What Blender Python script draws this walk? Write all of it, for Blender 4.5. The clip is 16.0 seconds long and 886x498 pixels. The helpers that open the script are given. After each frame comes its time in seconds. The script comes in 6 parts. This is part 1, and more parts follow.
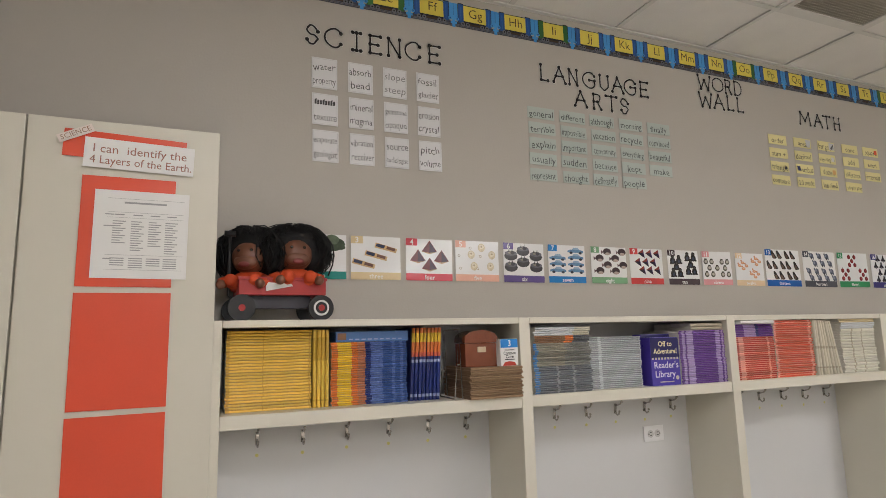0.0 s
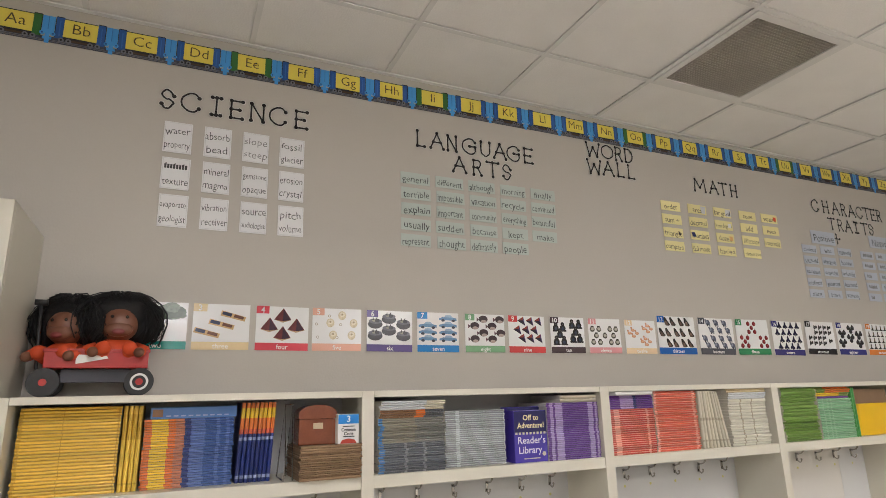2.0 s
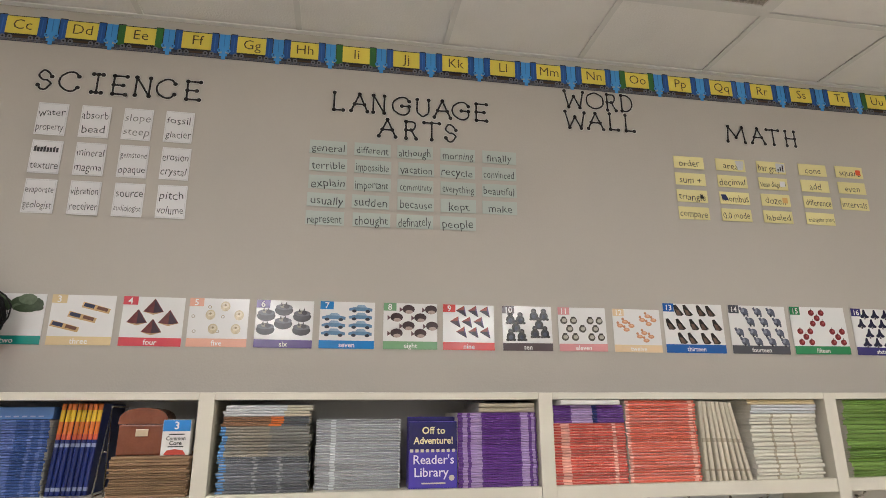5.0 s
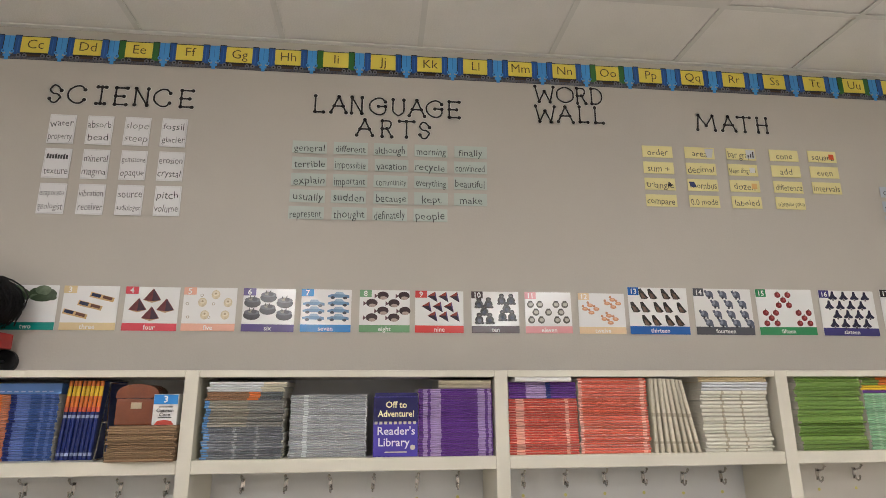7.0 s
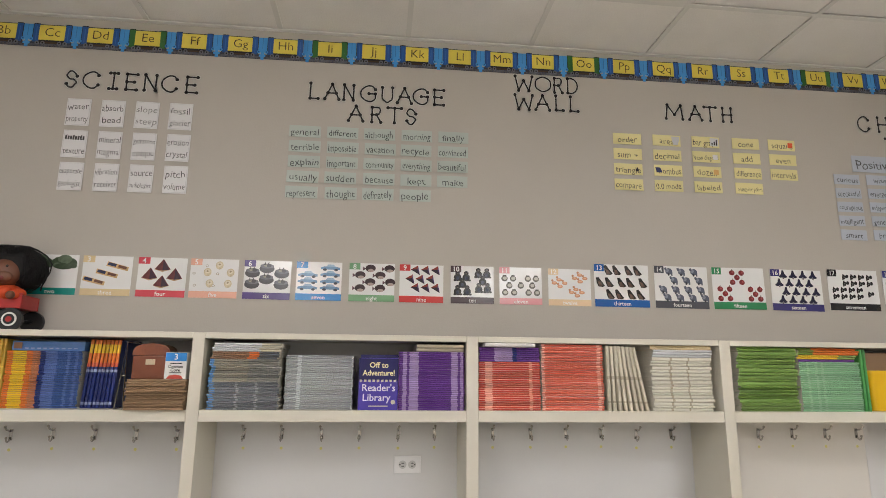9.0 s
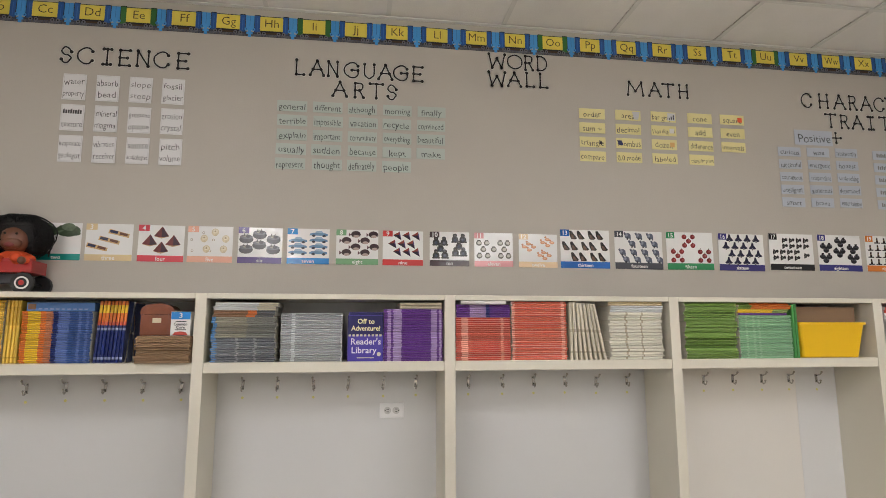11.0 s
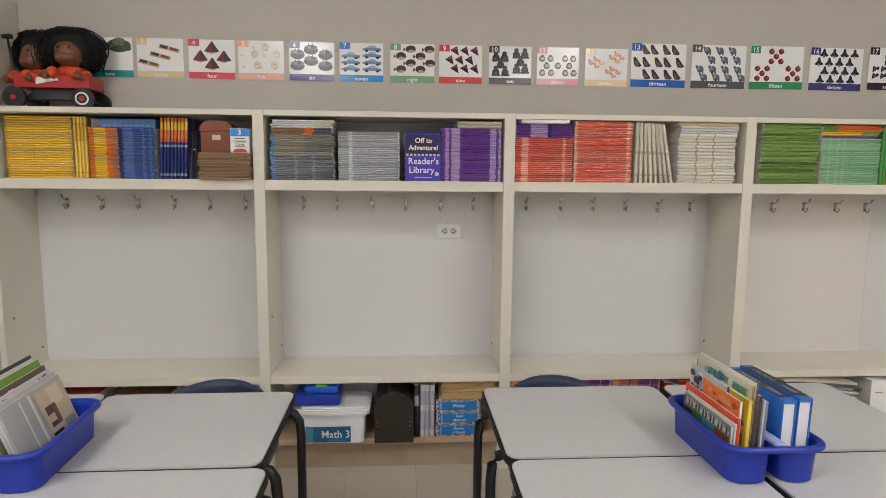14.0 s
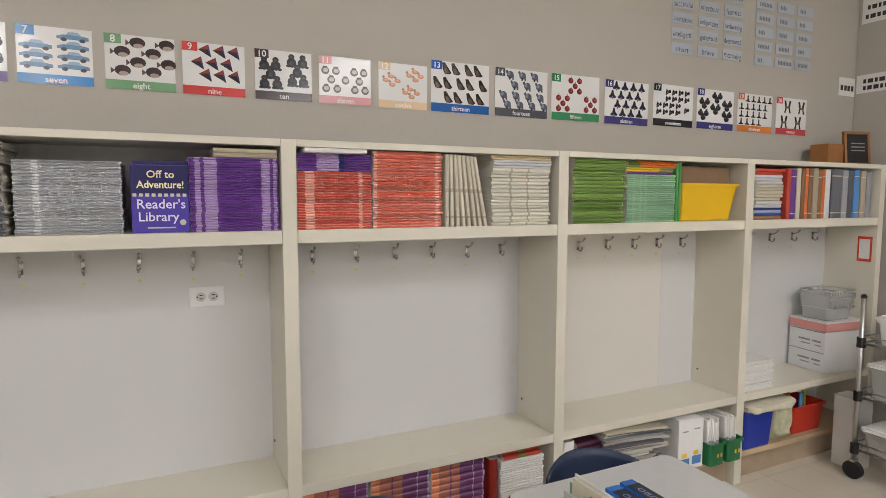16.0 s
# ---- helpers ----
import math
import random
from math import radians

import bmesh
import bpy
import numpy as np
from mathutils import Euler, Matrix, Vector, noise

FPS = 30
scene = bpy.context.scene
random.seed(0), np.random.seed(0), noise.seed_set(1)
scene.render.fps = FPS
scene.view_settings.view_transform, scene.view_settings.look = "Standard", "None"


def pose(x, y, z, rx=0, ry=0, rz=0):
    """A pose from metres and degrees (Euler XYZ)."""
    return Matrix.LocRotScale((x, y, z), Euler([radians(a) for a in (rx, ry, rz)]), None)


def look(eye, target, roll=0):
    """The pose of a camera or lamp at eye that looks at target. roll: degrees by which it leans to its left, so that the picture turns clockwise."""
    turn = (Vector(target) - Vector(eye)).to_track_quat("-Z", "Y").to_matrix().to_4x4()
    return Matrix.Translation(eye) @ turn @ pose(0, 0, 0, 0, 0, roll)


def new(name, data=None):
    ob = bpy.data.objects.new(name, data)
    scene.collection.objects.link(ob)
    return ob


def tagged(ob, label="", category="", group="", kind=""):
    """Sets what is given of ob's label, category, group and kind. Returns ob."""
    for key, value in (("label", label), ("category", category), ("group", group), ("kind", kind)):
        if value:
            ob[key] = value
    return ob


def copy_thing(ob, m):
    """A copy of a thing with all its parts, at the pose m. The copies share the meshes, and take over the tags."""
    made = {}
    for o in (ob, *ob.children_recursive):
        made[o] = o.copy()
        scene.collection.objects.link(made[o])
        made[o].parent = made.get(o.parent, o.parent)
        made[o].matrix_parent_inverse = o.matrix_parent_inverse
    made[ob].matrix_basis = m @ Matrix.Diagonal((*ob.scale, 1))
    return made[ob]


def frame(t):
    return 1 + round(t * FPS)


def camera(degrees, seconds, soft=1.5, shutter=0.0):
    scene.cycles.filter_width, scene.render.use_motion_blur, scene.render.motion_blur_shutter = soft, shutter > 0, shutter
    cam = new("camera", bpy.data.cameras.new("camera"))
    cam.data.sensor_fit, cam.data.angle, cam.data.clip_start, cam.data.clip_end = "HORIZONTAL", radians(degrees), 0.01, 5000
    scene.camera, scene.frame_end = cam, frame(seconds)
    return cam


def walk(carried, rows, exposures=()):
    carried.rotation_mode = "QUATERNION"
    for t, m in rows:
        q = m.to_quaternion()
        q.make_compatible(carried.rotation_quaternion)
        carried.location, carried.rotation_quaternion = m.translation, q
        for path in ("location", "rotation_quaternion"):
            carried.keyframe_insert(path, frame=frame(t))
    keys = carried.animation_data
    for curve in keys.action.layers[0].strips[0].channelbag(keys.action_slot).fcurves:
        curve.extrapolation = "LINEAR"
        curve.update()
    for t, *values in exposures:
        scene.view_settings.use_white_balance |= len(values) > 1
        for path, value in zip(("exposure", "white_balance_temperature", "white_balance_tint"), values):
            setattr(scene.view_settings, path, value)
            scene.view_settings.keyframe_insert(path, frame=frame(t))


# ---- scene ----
cam = camera(73.9, 16.0, soft=0.7)
PATH = [
    (0, (2.214, -0.439, 1.516), (2.979, 1.385, 1.815), -1.4),
    (0.5, (2.334, -0.511, 1.522), (3.162, 1.283, 1.829), -0.7),
    (1, (2.465, -0.573, 1.533), (3.245, 1.23, 1.91), 1.9),
    (1.5, (2.56, -0.597, 1.54), (3.428, 1.155, 1.963), -1.9),
    (2, (2.708, -0.587, 1.558), (3.512, 1.178, 2.045), -1.4),
    (2.5, (2.884, -0.557, 1.535), (3.729, 1.162, 2.112), -2.4),
    (3, (3.104, -0.59, 1.549), (3.804, 1.194, 2.122), -0.6),
    (3.5, (3.265, -0.598, 1.536), (3.841, 1.256, 2.017), -1.5),
    (3.7, (3.321, -0.584, 1.541), (3.896, 1.276, 2.001), -2.4),
    (5.8, (3.936, -0.336, 1.516), (4.172, 1.568, 2.08), 1.4),
    (6, (3.96, -0.359, 1.513), (4.23, 1.542, 2.073), 0.6),
    (6.5, (3.961, -0.466, 1.49), (4.232, 1.445, 2.014), -0.4),
    (7, (3.97, -0.594, 1.484), (4.182, 1.331, 1.981), -0.3),
    (7.5, (4.021, -0.667, 1.473), (4.217, 1.269, 1.937), 1.2),
    (8, (4.051, -0.707, 1.452), (4.263, 1.239, 1.862), 0.4),
    (8.2, (4.062, -0.732, 1.454), (4.254, 1.218, 1.855), 0.4),
    (10.3, (3.987, -1.029, 1.431), (4.253, 0.911, 1.835), -0.2),
    (10.5, (3.993, -1.053, 1.421), (4.271, 0.894, 1.785), -0.5),
    (11, (3.995, -1.079, 1.406), (4.282, 0.878, 1.698), -0.1),
    (11.5, (4.001, -1.075, 1.396), (4.326, 0.889, 1.592), -0.2),
    (12, (3.981, -1.085, 1.373), (4.233, 0.899, 1.411), -0.9),
    (12.5, (3.971, -1.091, 1.357), (4.153, 0.899, 1.275), -1.2),
    (13, (3.973, -1.087, 1.338), (4.117, 0.903, 1.206), 0.1),
    (13.5, (3.968, -1.066, 1.334), (4.093, 0.921, 1.153), 0.3),
    (14, (3.958, -1.014, 1.322), (4.088, 0.966, 1.075), 0.5),
    (14.5, (3.977, -0.912, 1.332), (4.086, 1.069, 1.083), -0.7),
    (15, (4.013, -0.761, 1.354), (4.159, 1.224, 1.15), -0.3),
    (15.5, (4.064, -0.615, 1.358), (4.494, 1.333, 1.214), 2.2),
    (15.7, (4.107, -0.55, 1.368), (4.68, 1.359, 1.2), 2.1),
    (15.9, (4.059, -0.436, 1.398), (4.837, 1.397, 1.214), 1.1),
    (16, (4.042, -0.394, 1.404), (4.896, 1.406, 1.229), 0.1),
]
walk(cam, [(t, look(eye, target, roll)) for t, eye, target, roll in PATH], [(0, -0.22), (1, -0.14), (2.5, -0.03), (6.5, -0.07), (10.5, -0.08), (11.5, -0.14), (12, -0.16), (14.5, -0.18), (16, -0.12)])

# ---- room measures ----
WALL_Y, FRONT_Y, CEIL = 1.797, 1.503, 3.045
LEFT_X, RIGHT_X, BACK_Y = 1.57, 7.80, -9.8
SHELF, BENCH, LOW = 1.298, 0.447, 0.152
POSTS = [(2.263, 2.288), (3.330, 3.375), (4.381, 4.428), (5.443, 5.490), (6.520, 6.570), (7.585, 7.630)]

# ---- world and light ----
world = bpy.data.worlds.new("world")
scene.world = world
world.use_nodes = True
world.node_tree.nodes["Background"].inputs[0].default_value = (0.6, 0.7, 0.9, 1)
world.node_tree.nodes["Background"].inputs[1].default_value = 0.2
LAMP = 17.5
LAMPS_ALONG, LAMPS_BACK = (2, 8), (4, 8, 12, 16)


# ---- materials ----
def rgb(h):
    v = [int(h[i:i + 2], 16) / 255 for i in (0, 2, 4)]
    return [c / 12.92 if c <= 0.04045 else ((c + 0.055) / 1.055) ** 2.4 for c in v]


MATS = {}


def mat(name, colour, rough=0.5, metal=0.0, var=0.08, scale=9.0, bump=0.0, fine=220.0, rand=0.0, emit=0.0, glass=0.0):
    """Procedural paint, paper, plastic or metal with wear at two scales."""
    if name in MATS:
        return MATS[name]
    col = rgb(colour) if isinstance(colour, str) else list(colour)
    m = bpy.data.materials.new(name)
    m.use_nodes = True
    nt = m.node_tree
    n, ln = nt.nodes, nt.links
    p = n["Principled BSDF"]
    tc = n.new("ShaderNodeTexCoord")
    a, b = n.new("ShaderNodeTexNoise"), n.new("ShaderNodeTexNoise")
    a.inputs["Scale"].default_value, a.inputs["Detail"].default_value = scale, 4
    b.inputs["Scale"].default_value, b.inputs["Detail"].default_value = fine, 2
    ln.new(tc.outputs["Object"], a.inputs["Vector"])
    ln.new(tc.outputs["Object"], b.inputs["Vector"])
    add = n.new("ShaderNodeMath")
    add.operation = "MULTIPLY_ADD"
    ln.new(b.outputs[0], add.inputs[0])
    add.inputs[1].default_value = 0.45
    ln.new(a.outputs[0], add.inputs[2])
    ramp = n.new("ShaderNodeMapRange")
    ramp.inputs[1].default_value, ramp.inputs[2].default_value = 0.35, 1.1
    ramp.inputs[3].default_value, ramp.inputs[4].default_value = 1 - var, 1 + var
    ln.new(add.outputs[0], ramp.inputs[0])
    hsv = n.new("ShaderNodeHueSaturation")
    hsv.inputs["Color"].default_value = (*col, 1)
    out = ramp.outputs[0]
    if rand:
        info = n.new("ShaderNodeObjectInfo")
        r2 = n.new("ShaderNodeMapRange")
        r2.inputs[3].default_value, r2.inputs[4].default_value = 1 - rand, 1 + rand
        ln.new(info.outputs["Random"], r2.inputs[0])
        mul = n.new("ShaderNodeMath")
        mul.operation = "MULTIPLY"
        ln.new(out, mul.inputs[0])
        ln.new(r2.outputs[0], mul.inputs[1])
        out = mul.outputs[0]
    ln.new(out, hsv.inputs["Value"])
    ln.new(hsv.outputs[0], p.inputs["Base Color"])
    rr = n.new("ShaderNodeMapRange")
    rr.inputs[3].default_value, rr.inputs[4].default_value = max(0.02, rough - min(0.07, var)), min(1, rough + min(0.07, var))
    ln.new(a.outputs[0], rr.inputs[0])
    ln.new(rr.outputs[0], p.inputs["Roughness"])
    p.inputs["Metallic"].default_value = metal
    if glass:
        p.inputs["Transmission Weight"].default_value = glass
    if bump:
        bp = n.new("ShaderNodeBump")
        bp.inputs["Strength"].default_value, bp.inputs["Distance"].default_value = bump, 0.002
        ln.new(b.outputs[0], bp.inputs["Height"])
        ln.new(bp.outputs[0], p.inputs["Normal"])
    if emit:
        ln.new(hsv.outputs[0], p.inputs["Emission Color"])
        p.inputs["Emission Strength"].default_value = emit
    MATS[name] = m
    return m


WALL = mat("wall_paint", (0.47, 0.44, 0.395), 0.55, var=0.025, scale=1.4, bump=0.25, fine=160)
CEILING = mat("ceiling_panel", (0.87, 0.855, 0.84), 0.9, var=0.04, scale=6, bump=0.6, fine=130)
TBAR = mat("ceiling_bar", (0.76, 0.755, 0.74), 0.5, var=0.03)
LAMINATE = mat("cream_laminate", (0.72, 0.685, 0.585), 0.4, var=0.035, scale=2.2, bump=0.06, fine=400)
BACKING = mat("cubby_backing", (0.68, 0.68, 0.68), 0.45, var=0.03, scale=1.6, bump=0.08, fine=300)
WARM_BACKING = mat("warm_cubby_backing", (0.725, 0.698, 0.655), 0.45, var=0.03, scale=1.6, bump=0.08, fine=300)
KICK = mat("kick_board", (0.42, 0.33, 0.23), 0.6, var=0.14, scale=12)
FLOOR = mat("vinyl_tile", (0.655, 0.595, 0.495), 0.28, var=0.012, scale=24, bump=0.0, rand=0.04)
LOCKER = mat("locker_laminate", (0.62, 0.59, 0.50), 0.42, var=0.03, scale=2.0, bump=0.06, fine=350)
DARKGAP = mat("dark_gap", (0.03, 0.03, 0.03), 0.8)
DESKTOP = mat("desk_laminate", (0.56, 0.56, 0.56), 0.42, var=0.04, scale=30, bump=0.05, fine=600)
BLACK = mat("black_plastic", (0.012, 0.012, 0.013), 0.45, var=0.1)
BLACKSTEEL = mat("black_steel", (0.02, 0.02, 0.022), 0.35, 0.4)
CHROME = mat("chrome", (0.50, 0.49, 0.48), 0.22, 1.0, var=0.04)
STEEL = mat("cart_steel", (0.55, 0.55, 0.54), 0.3, 1.0, var=0.06)
NAVY = mat("navy_plastic", (0.018, 0.032, 0.075), 0.45, var=0.1, bump=0.1, fine=500)
PAPER = mat("white_paper", (0.80, 0.79, 0.77), 0.6, var=0.03, rand=0.03)
PAGES = mat("book_pages", (0.66, 0.63, 0.56), 0.8, var=0.12, scale=60)
GLOSS = mat("laminated_card", (0.80, 0.80, 0.80), 0.13, var=0.02)
INK = mat("ink", (0.03, 0.028, 0.03), 0.6, var=0.1)
GREYINK = mat("pencil_ink", (0.22, 0.22, 0.22), 0.7)
PRINT = mat("grey_print", (0.35, 0.35, 0.35), 0.7)
WHITE = mat("white_plastic", (0.84, 0.84, 0.84), 0.35, var=0.03)
BLUEBIN = mat("blue_plastic", (0.012, 0.035, 0.36), 0.33, var=0.06, bump=0.05, fine=500)
YELLOWBIN = mat("yellow_plastic", (0.85, 0.52, 0.01), 0.35, var=0.04)
REDCARD = mat("red_card", (0.72, 0.085, 0.04), 0.24, var=0.05, scale=5)
CARDBOARD = mat("cardboard", (0.30, 0.19, 0.11), 0.8, var=0.14, scale=20, rand=0.12)


# ---- mesh helpers ----
def box(bm, x0, x1, y0, y1, z0, z1, mi=0, bevel=0.0):
    vs = [bm.verts.new((x, y, z)) for x in (x0, x1) for y in (y0, y1) for z in (z0, z1)]
    fs = []
    for q in ((0, 1, 3, 2), (4, 6, 7, 5), (0, 4, 5, 1), (2, 3, 7, 6), (0, 2, 6, 4), (1, 5, 7, 3)):
        f = bm.faces.new([vs[i] for i in q])
        f.material_index = mi
        fs.append(f)
    if bevel:
        es = list({e for f in fs for e in f.edges})
        r = bmesh.ops.bevel(bm, geom=es, offset=bevel, segments=2, profile=0.6, affect="EDGES")
        for f in r["faces"]:
            f.material_index = mi
    return vs


def tube(bm, pts, r, mi=0, n=8, caps=True):
    """A round bar through points."""
    pts = [Vector(p) for p in pts]
    rings = []
    for i, p in enumerate(pts):
        d = (pts[min(i + 1, len(pts) - 1)] - pts[max(i - 1, 0)]).normalized()
        up = Vector((0, 0, 1)) if abs(d.z) < 0.9 else Vector((1, 0, 0))
        u = d.cross(up).normalized()
        v = d.cross(u)
        rings.append([bm.verts.new(p + r * (math.cos(a) * u + math.sin(a) * v)) for a in [2 * math.pi * k / n for k in range(n)]])
    for a, b in zip(rings, rings[1:]):
        for k in range(n):
            f = bm.faces.new((a[k], a[(k + 1) % n], b[(k + 1) % n], b[k]))
            f.material_index, f.smooth = mi, True
    if caps:
        for ring in (rings[0], rings[-1]):
            bm.faces.new(ring).material_index = mi


def ball(bm, c, r, mi=0, sx=1.0, sy=1.0, sz=1.0, u=14, v=9):
    m = Matrix.Translation(c) @ Matrix.Diagonal((sx, sy, sz, 1))
    out = bmesh.ops.create_uvsphere(bm, u_segments=u, v_segments=v, radius=r, matrix=m)
    for f in {f for w in out["verts"] for f in w.link_faces}:
        f.material_index, f.smooth = mi, True


def disc(bm, c, r, depth, axis="y", mi=0, n=24):
    """A short round block along an axis."""
    rot = {"y": Euler((math.pi / 2, 0, 0)), "x": Euler((0, math.pi / 2, 0)), "z": Euler()}[axis].to_matrix().to_4x4()
    out = bmesh.ops.create_cone(bm, cap_ends=True, segments=n, radius1=r, radius2=r, depth=depth, matrix=Matrix.Translation(c) @ rot)
    for f in {f for w in out["verts"] for f in w.link_faces}:
        f.material_index = mi


def poly(bm, pts, y, mi=0):
    """A flat printed patch facing the room."""
    f = bm.faces.new([bm.verts.new((p[0], y, p[1])) for p in pts])
    f.normal_update()
    if f.normal.y > 0:
        f.normal_flip()
    f.material_index = mi


def link_mesh(name, bm, mats):
    me = bpy.data.meshes.new(name)
    bmesh.ops.recalc_face_normals(bm, faces=[f for f in bm.faces])
    bm.to_mesh(me)
    bm.free()
    for m in (mats if isinstance(mats, (list, tuple)) else [mats]):
        me.materials.append(m)
    return me


def part(name, bm, mats, parent, label=""):
    ob = new(name, link_mesh(name, bm, mats))
    ob.parent = parent
    return tagged(ob, label)


def solid(name, bm, mats, label, category, group="", kind="", at=None):
    ob = new(name, link_mesh(name, bm, mats))
    if at is not None:
        ob.matrix_world = at
    return tagged(ob, label, category, group, kind)


def thing(name, label, category, group="", at=None, kind=""):
    ob = new(name)
    ob.empty_display_size = 0.05
    if at is not None:
        ob.matrix_world = at
    return tagged(ob, label, category, group, kind)


TEXTS = {}


def writing(words, material, parent, x, y, z, height, width=None, name="writing", slant=0.0, bold=0.0, wobble=0.0):
    """Built-in font lettering that faces the room, its middle at x, z."""
    key = (words, material.name, round(bold, 4), wobble)
    if key not in TEXTS:
        cu = bpy.data.curves.new("writing", "FONT")
        cu.body, cu.align_x, cu.align_y, cu.size, cu.resolution_u, cu.offset = words, "CENTER", "CENTER", 1.0, 2, bold
        ob = bpy.data.objects.new("writing", cu)
        scene.collection.objects.link(ob)
        me = bpy.data.meshes.new_from_object(ob)
        bpy.data.objects.remove(ob)
        me.transform(Matrix(((1, 0, 0, 0), (0, 0, 1, 0), (0, 1, 0, 0), (0, 0, 0, 1))))
        me.flip_normals()
        me.materials.append(material)
        if wobble:
            # an uneven hand: letters rise, sink, swell and lean along the line
            k = 0.37 * len(TEXTS)
            for v in me.vertices:
                q = v.co.x
                rise = 0.10 * noise.noise(Vector((q * 2.1, k, 0.5)))
                swell = 1 + 0.30 * noise.noise(Vector((q * 1.7, k, 7.5)))
                lean = 0.22 * noise.noise(Vector((q * 1.3, k, 3.5)))
                v.co = Vector((q + wobble * (lean * v.co.z + 0.05 * noise.noise(Vector((q * 3.0, v.co.z * 3.0, k)))), v.co.y, wobble * rise + v.co.z * (1 + wobble * (swell - 1))))
        xs = [v.co.x for v in me.vertices] or [0, 1]
        TEXTS[key] = (me, max(xs) - min(xs))
    me, w = TEXTS[key]
    ob = new(name, me)
    ob.parent = parent
    sx = min(height, width / w) if width else height
    height = min(height, 1.55 * sx)
    ob.location, ob.scale, ob.rotation_euler = (x, y, z), (sx, 1, height), (0, slant, 0)
    return ob


# ---- the room ----
def room():
    bm = bmesh.new()
    box(bm, LEFT_X - 0.15, RIGHT_X + 0.15, WALL_Y, WALL_Y + 0.15, 0, 3.3)
    solid("wall_north", bm, WALL, "warm grey painted classroom wall above the cubbies", "wall", kind="structure")
    bm = bmesh.new()
    box(bm, LEFT_X - 0.15, LEFT_X, BACK_Y, WALL_Y - 0.003, 0, 3.3)
    solid("wall_west", bm, WALL, "warm grey painted side wall", "wall", kind="structure")
    bm = bmesh.new()
    box(bm, RIGHT_X, RIGHT_X + 0.15, BACK_Y, WALL_Y - 0.003, 0, 3.3)
    solid("wall_east", bm, WALL, "warm grey painted side wall with paper signs", "wall", kind="structure")
    bm = bmesh.new()
    box(bm, LEFT_X - 0.15, RIGHT_X + 0.15, BACK_Y - 0.15, BACK_Y, 0, 3.3)
    solid("wall_south", bm, WALL, "plain warm grey wall", "wall", kind="structure")
    bm = bmesh.new()
    box(bm, LEFT_X, LEFT_X + 0.004, WALL_Y - 0.012, WALL_Y - 0.006, 2.19, CEIL)
    solid("trim", bm, DARKGAP, "dark sealed joint in the wall corner", "trim", kind="structure")
    # suspended ceiling: panels and bars in one mesh, with openings left for the lamps and the vent
    bm = bmesh.new()
    xs = [4.742 + 0.612 * k for k in range(-6, 7)]
    ys = [1.368 - 0.612 * k for k in range(-1, 20)]
    holes = lamp_cells()
    for i in range(len(xs) - 1):
        for j in range(len(ys) - 1):
            if (i, j) in holes:
                continue
            x0, x1 = max(xs[i], LEFT_X), min(xs[i + 1], RIGHT_X)
            y1, y0 = min(ys[j], WALL_Y), max(ys[j + 1], BACK_Y)
            if x1 - x0 > 0.02 and y1 - y0 > 0.02:
                box(bm, x0 + 0.010, x1 - 0.010, y0 + 0.010, y1 - 0.010, CEIL + 0.009, CEIL + 0.02, 0)
    for x in xs:
        if LEFT_X < x < RIGHT_X:
            box(bm, x - 0.012, x + 0.012, BACK_Y, WALL_Y, CEIL, CEIL + 0.005, 1)
    for y in ys:
        if BACK_Y < y < WALL_Y:
            box(bm, LEFT_X, RIGHT_X, y - 0.012, y + 0.012, CEIL - 0.0006, CEIL + 0.0044, 1)
    box(bm, LEFT_X, RIGHT_X, WALL_Y - 0.022, WALL_Y - 0.001, CEIL - 0.003, CEIL + 0.003, 1)
    box(bm, LEFT_X - 0.1, RIGHT_X + 0.1, BACK_Y - 0.1, WALL_Y + 0.1, CEIL + 0.2, CEIL + 0.25, 0)
    solid("ceiling", bm, [CEILING, TBAR], "white suspended ceiling of square panels in a metal grid", "ceiling", kind="structure")


def lamp_cells():
    cells = {}
    for i in LAMPS_ALONG:
        for j in LAMPS_BACK:
            cells[(i, j)] = "lamp"
            cells[(i, j + 1)] = "lamp2"
    cells[(6, 1)] = "vent"
    return cells


def ceiling_lamp(x, y):
    """A two by four foot troffer, x, y its middle."""
    t = thing("ceiling_light", "white fluorescent wraparound lamp fixed in the suspended ceiling", "ceiling light", "ceiling lights", pose(x, y, CEIL))
    bm = bmesh.new()
    for a, b, c, d in ((-0.29, -0.262, -0.596, 0.596), (0.262, 0.29, -0.596, 0.596), (-0.262, 0.262, -0.596, -0.57), (-0.262, 0.262, 0.57, 0.596)):
        box(bm, a, b, c, d, -0.006, 0.06)
    part("frame", bm, TBAR, t)
    bm = bmesh.new()
    box(bm, -0.261, 0.261, -0.569, 0.569, -0.085, 0.03, bevel=0.02)
    part("diffuser", bm, mat("lamp_diffuser", (0.985, 0.972, 0.992), 0.5, emit=LAMP), t, "glowing prismatic wraparound diffuser")
    bm = bmesh.new()
    box(bm, -0.29, 0.29, -0.596, 0.596, 0.07, 0.08)
    part("housing", bm, TBAR, t)


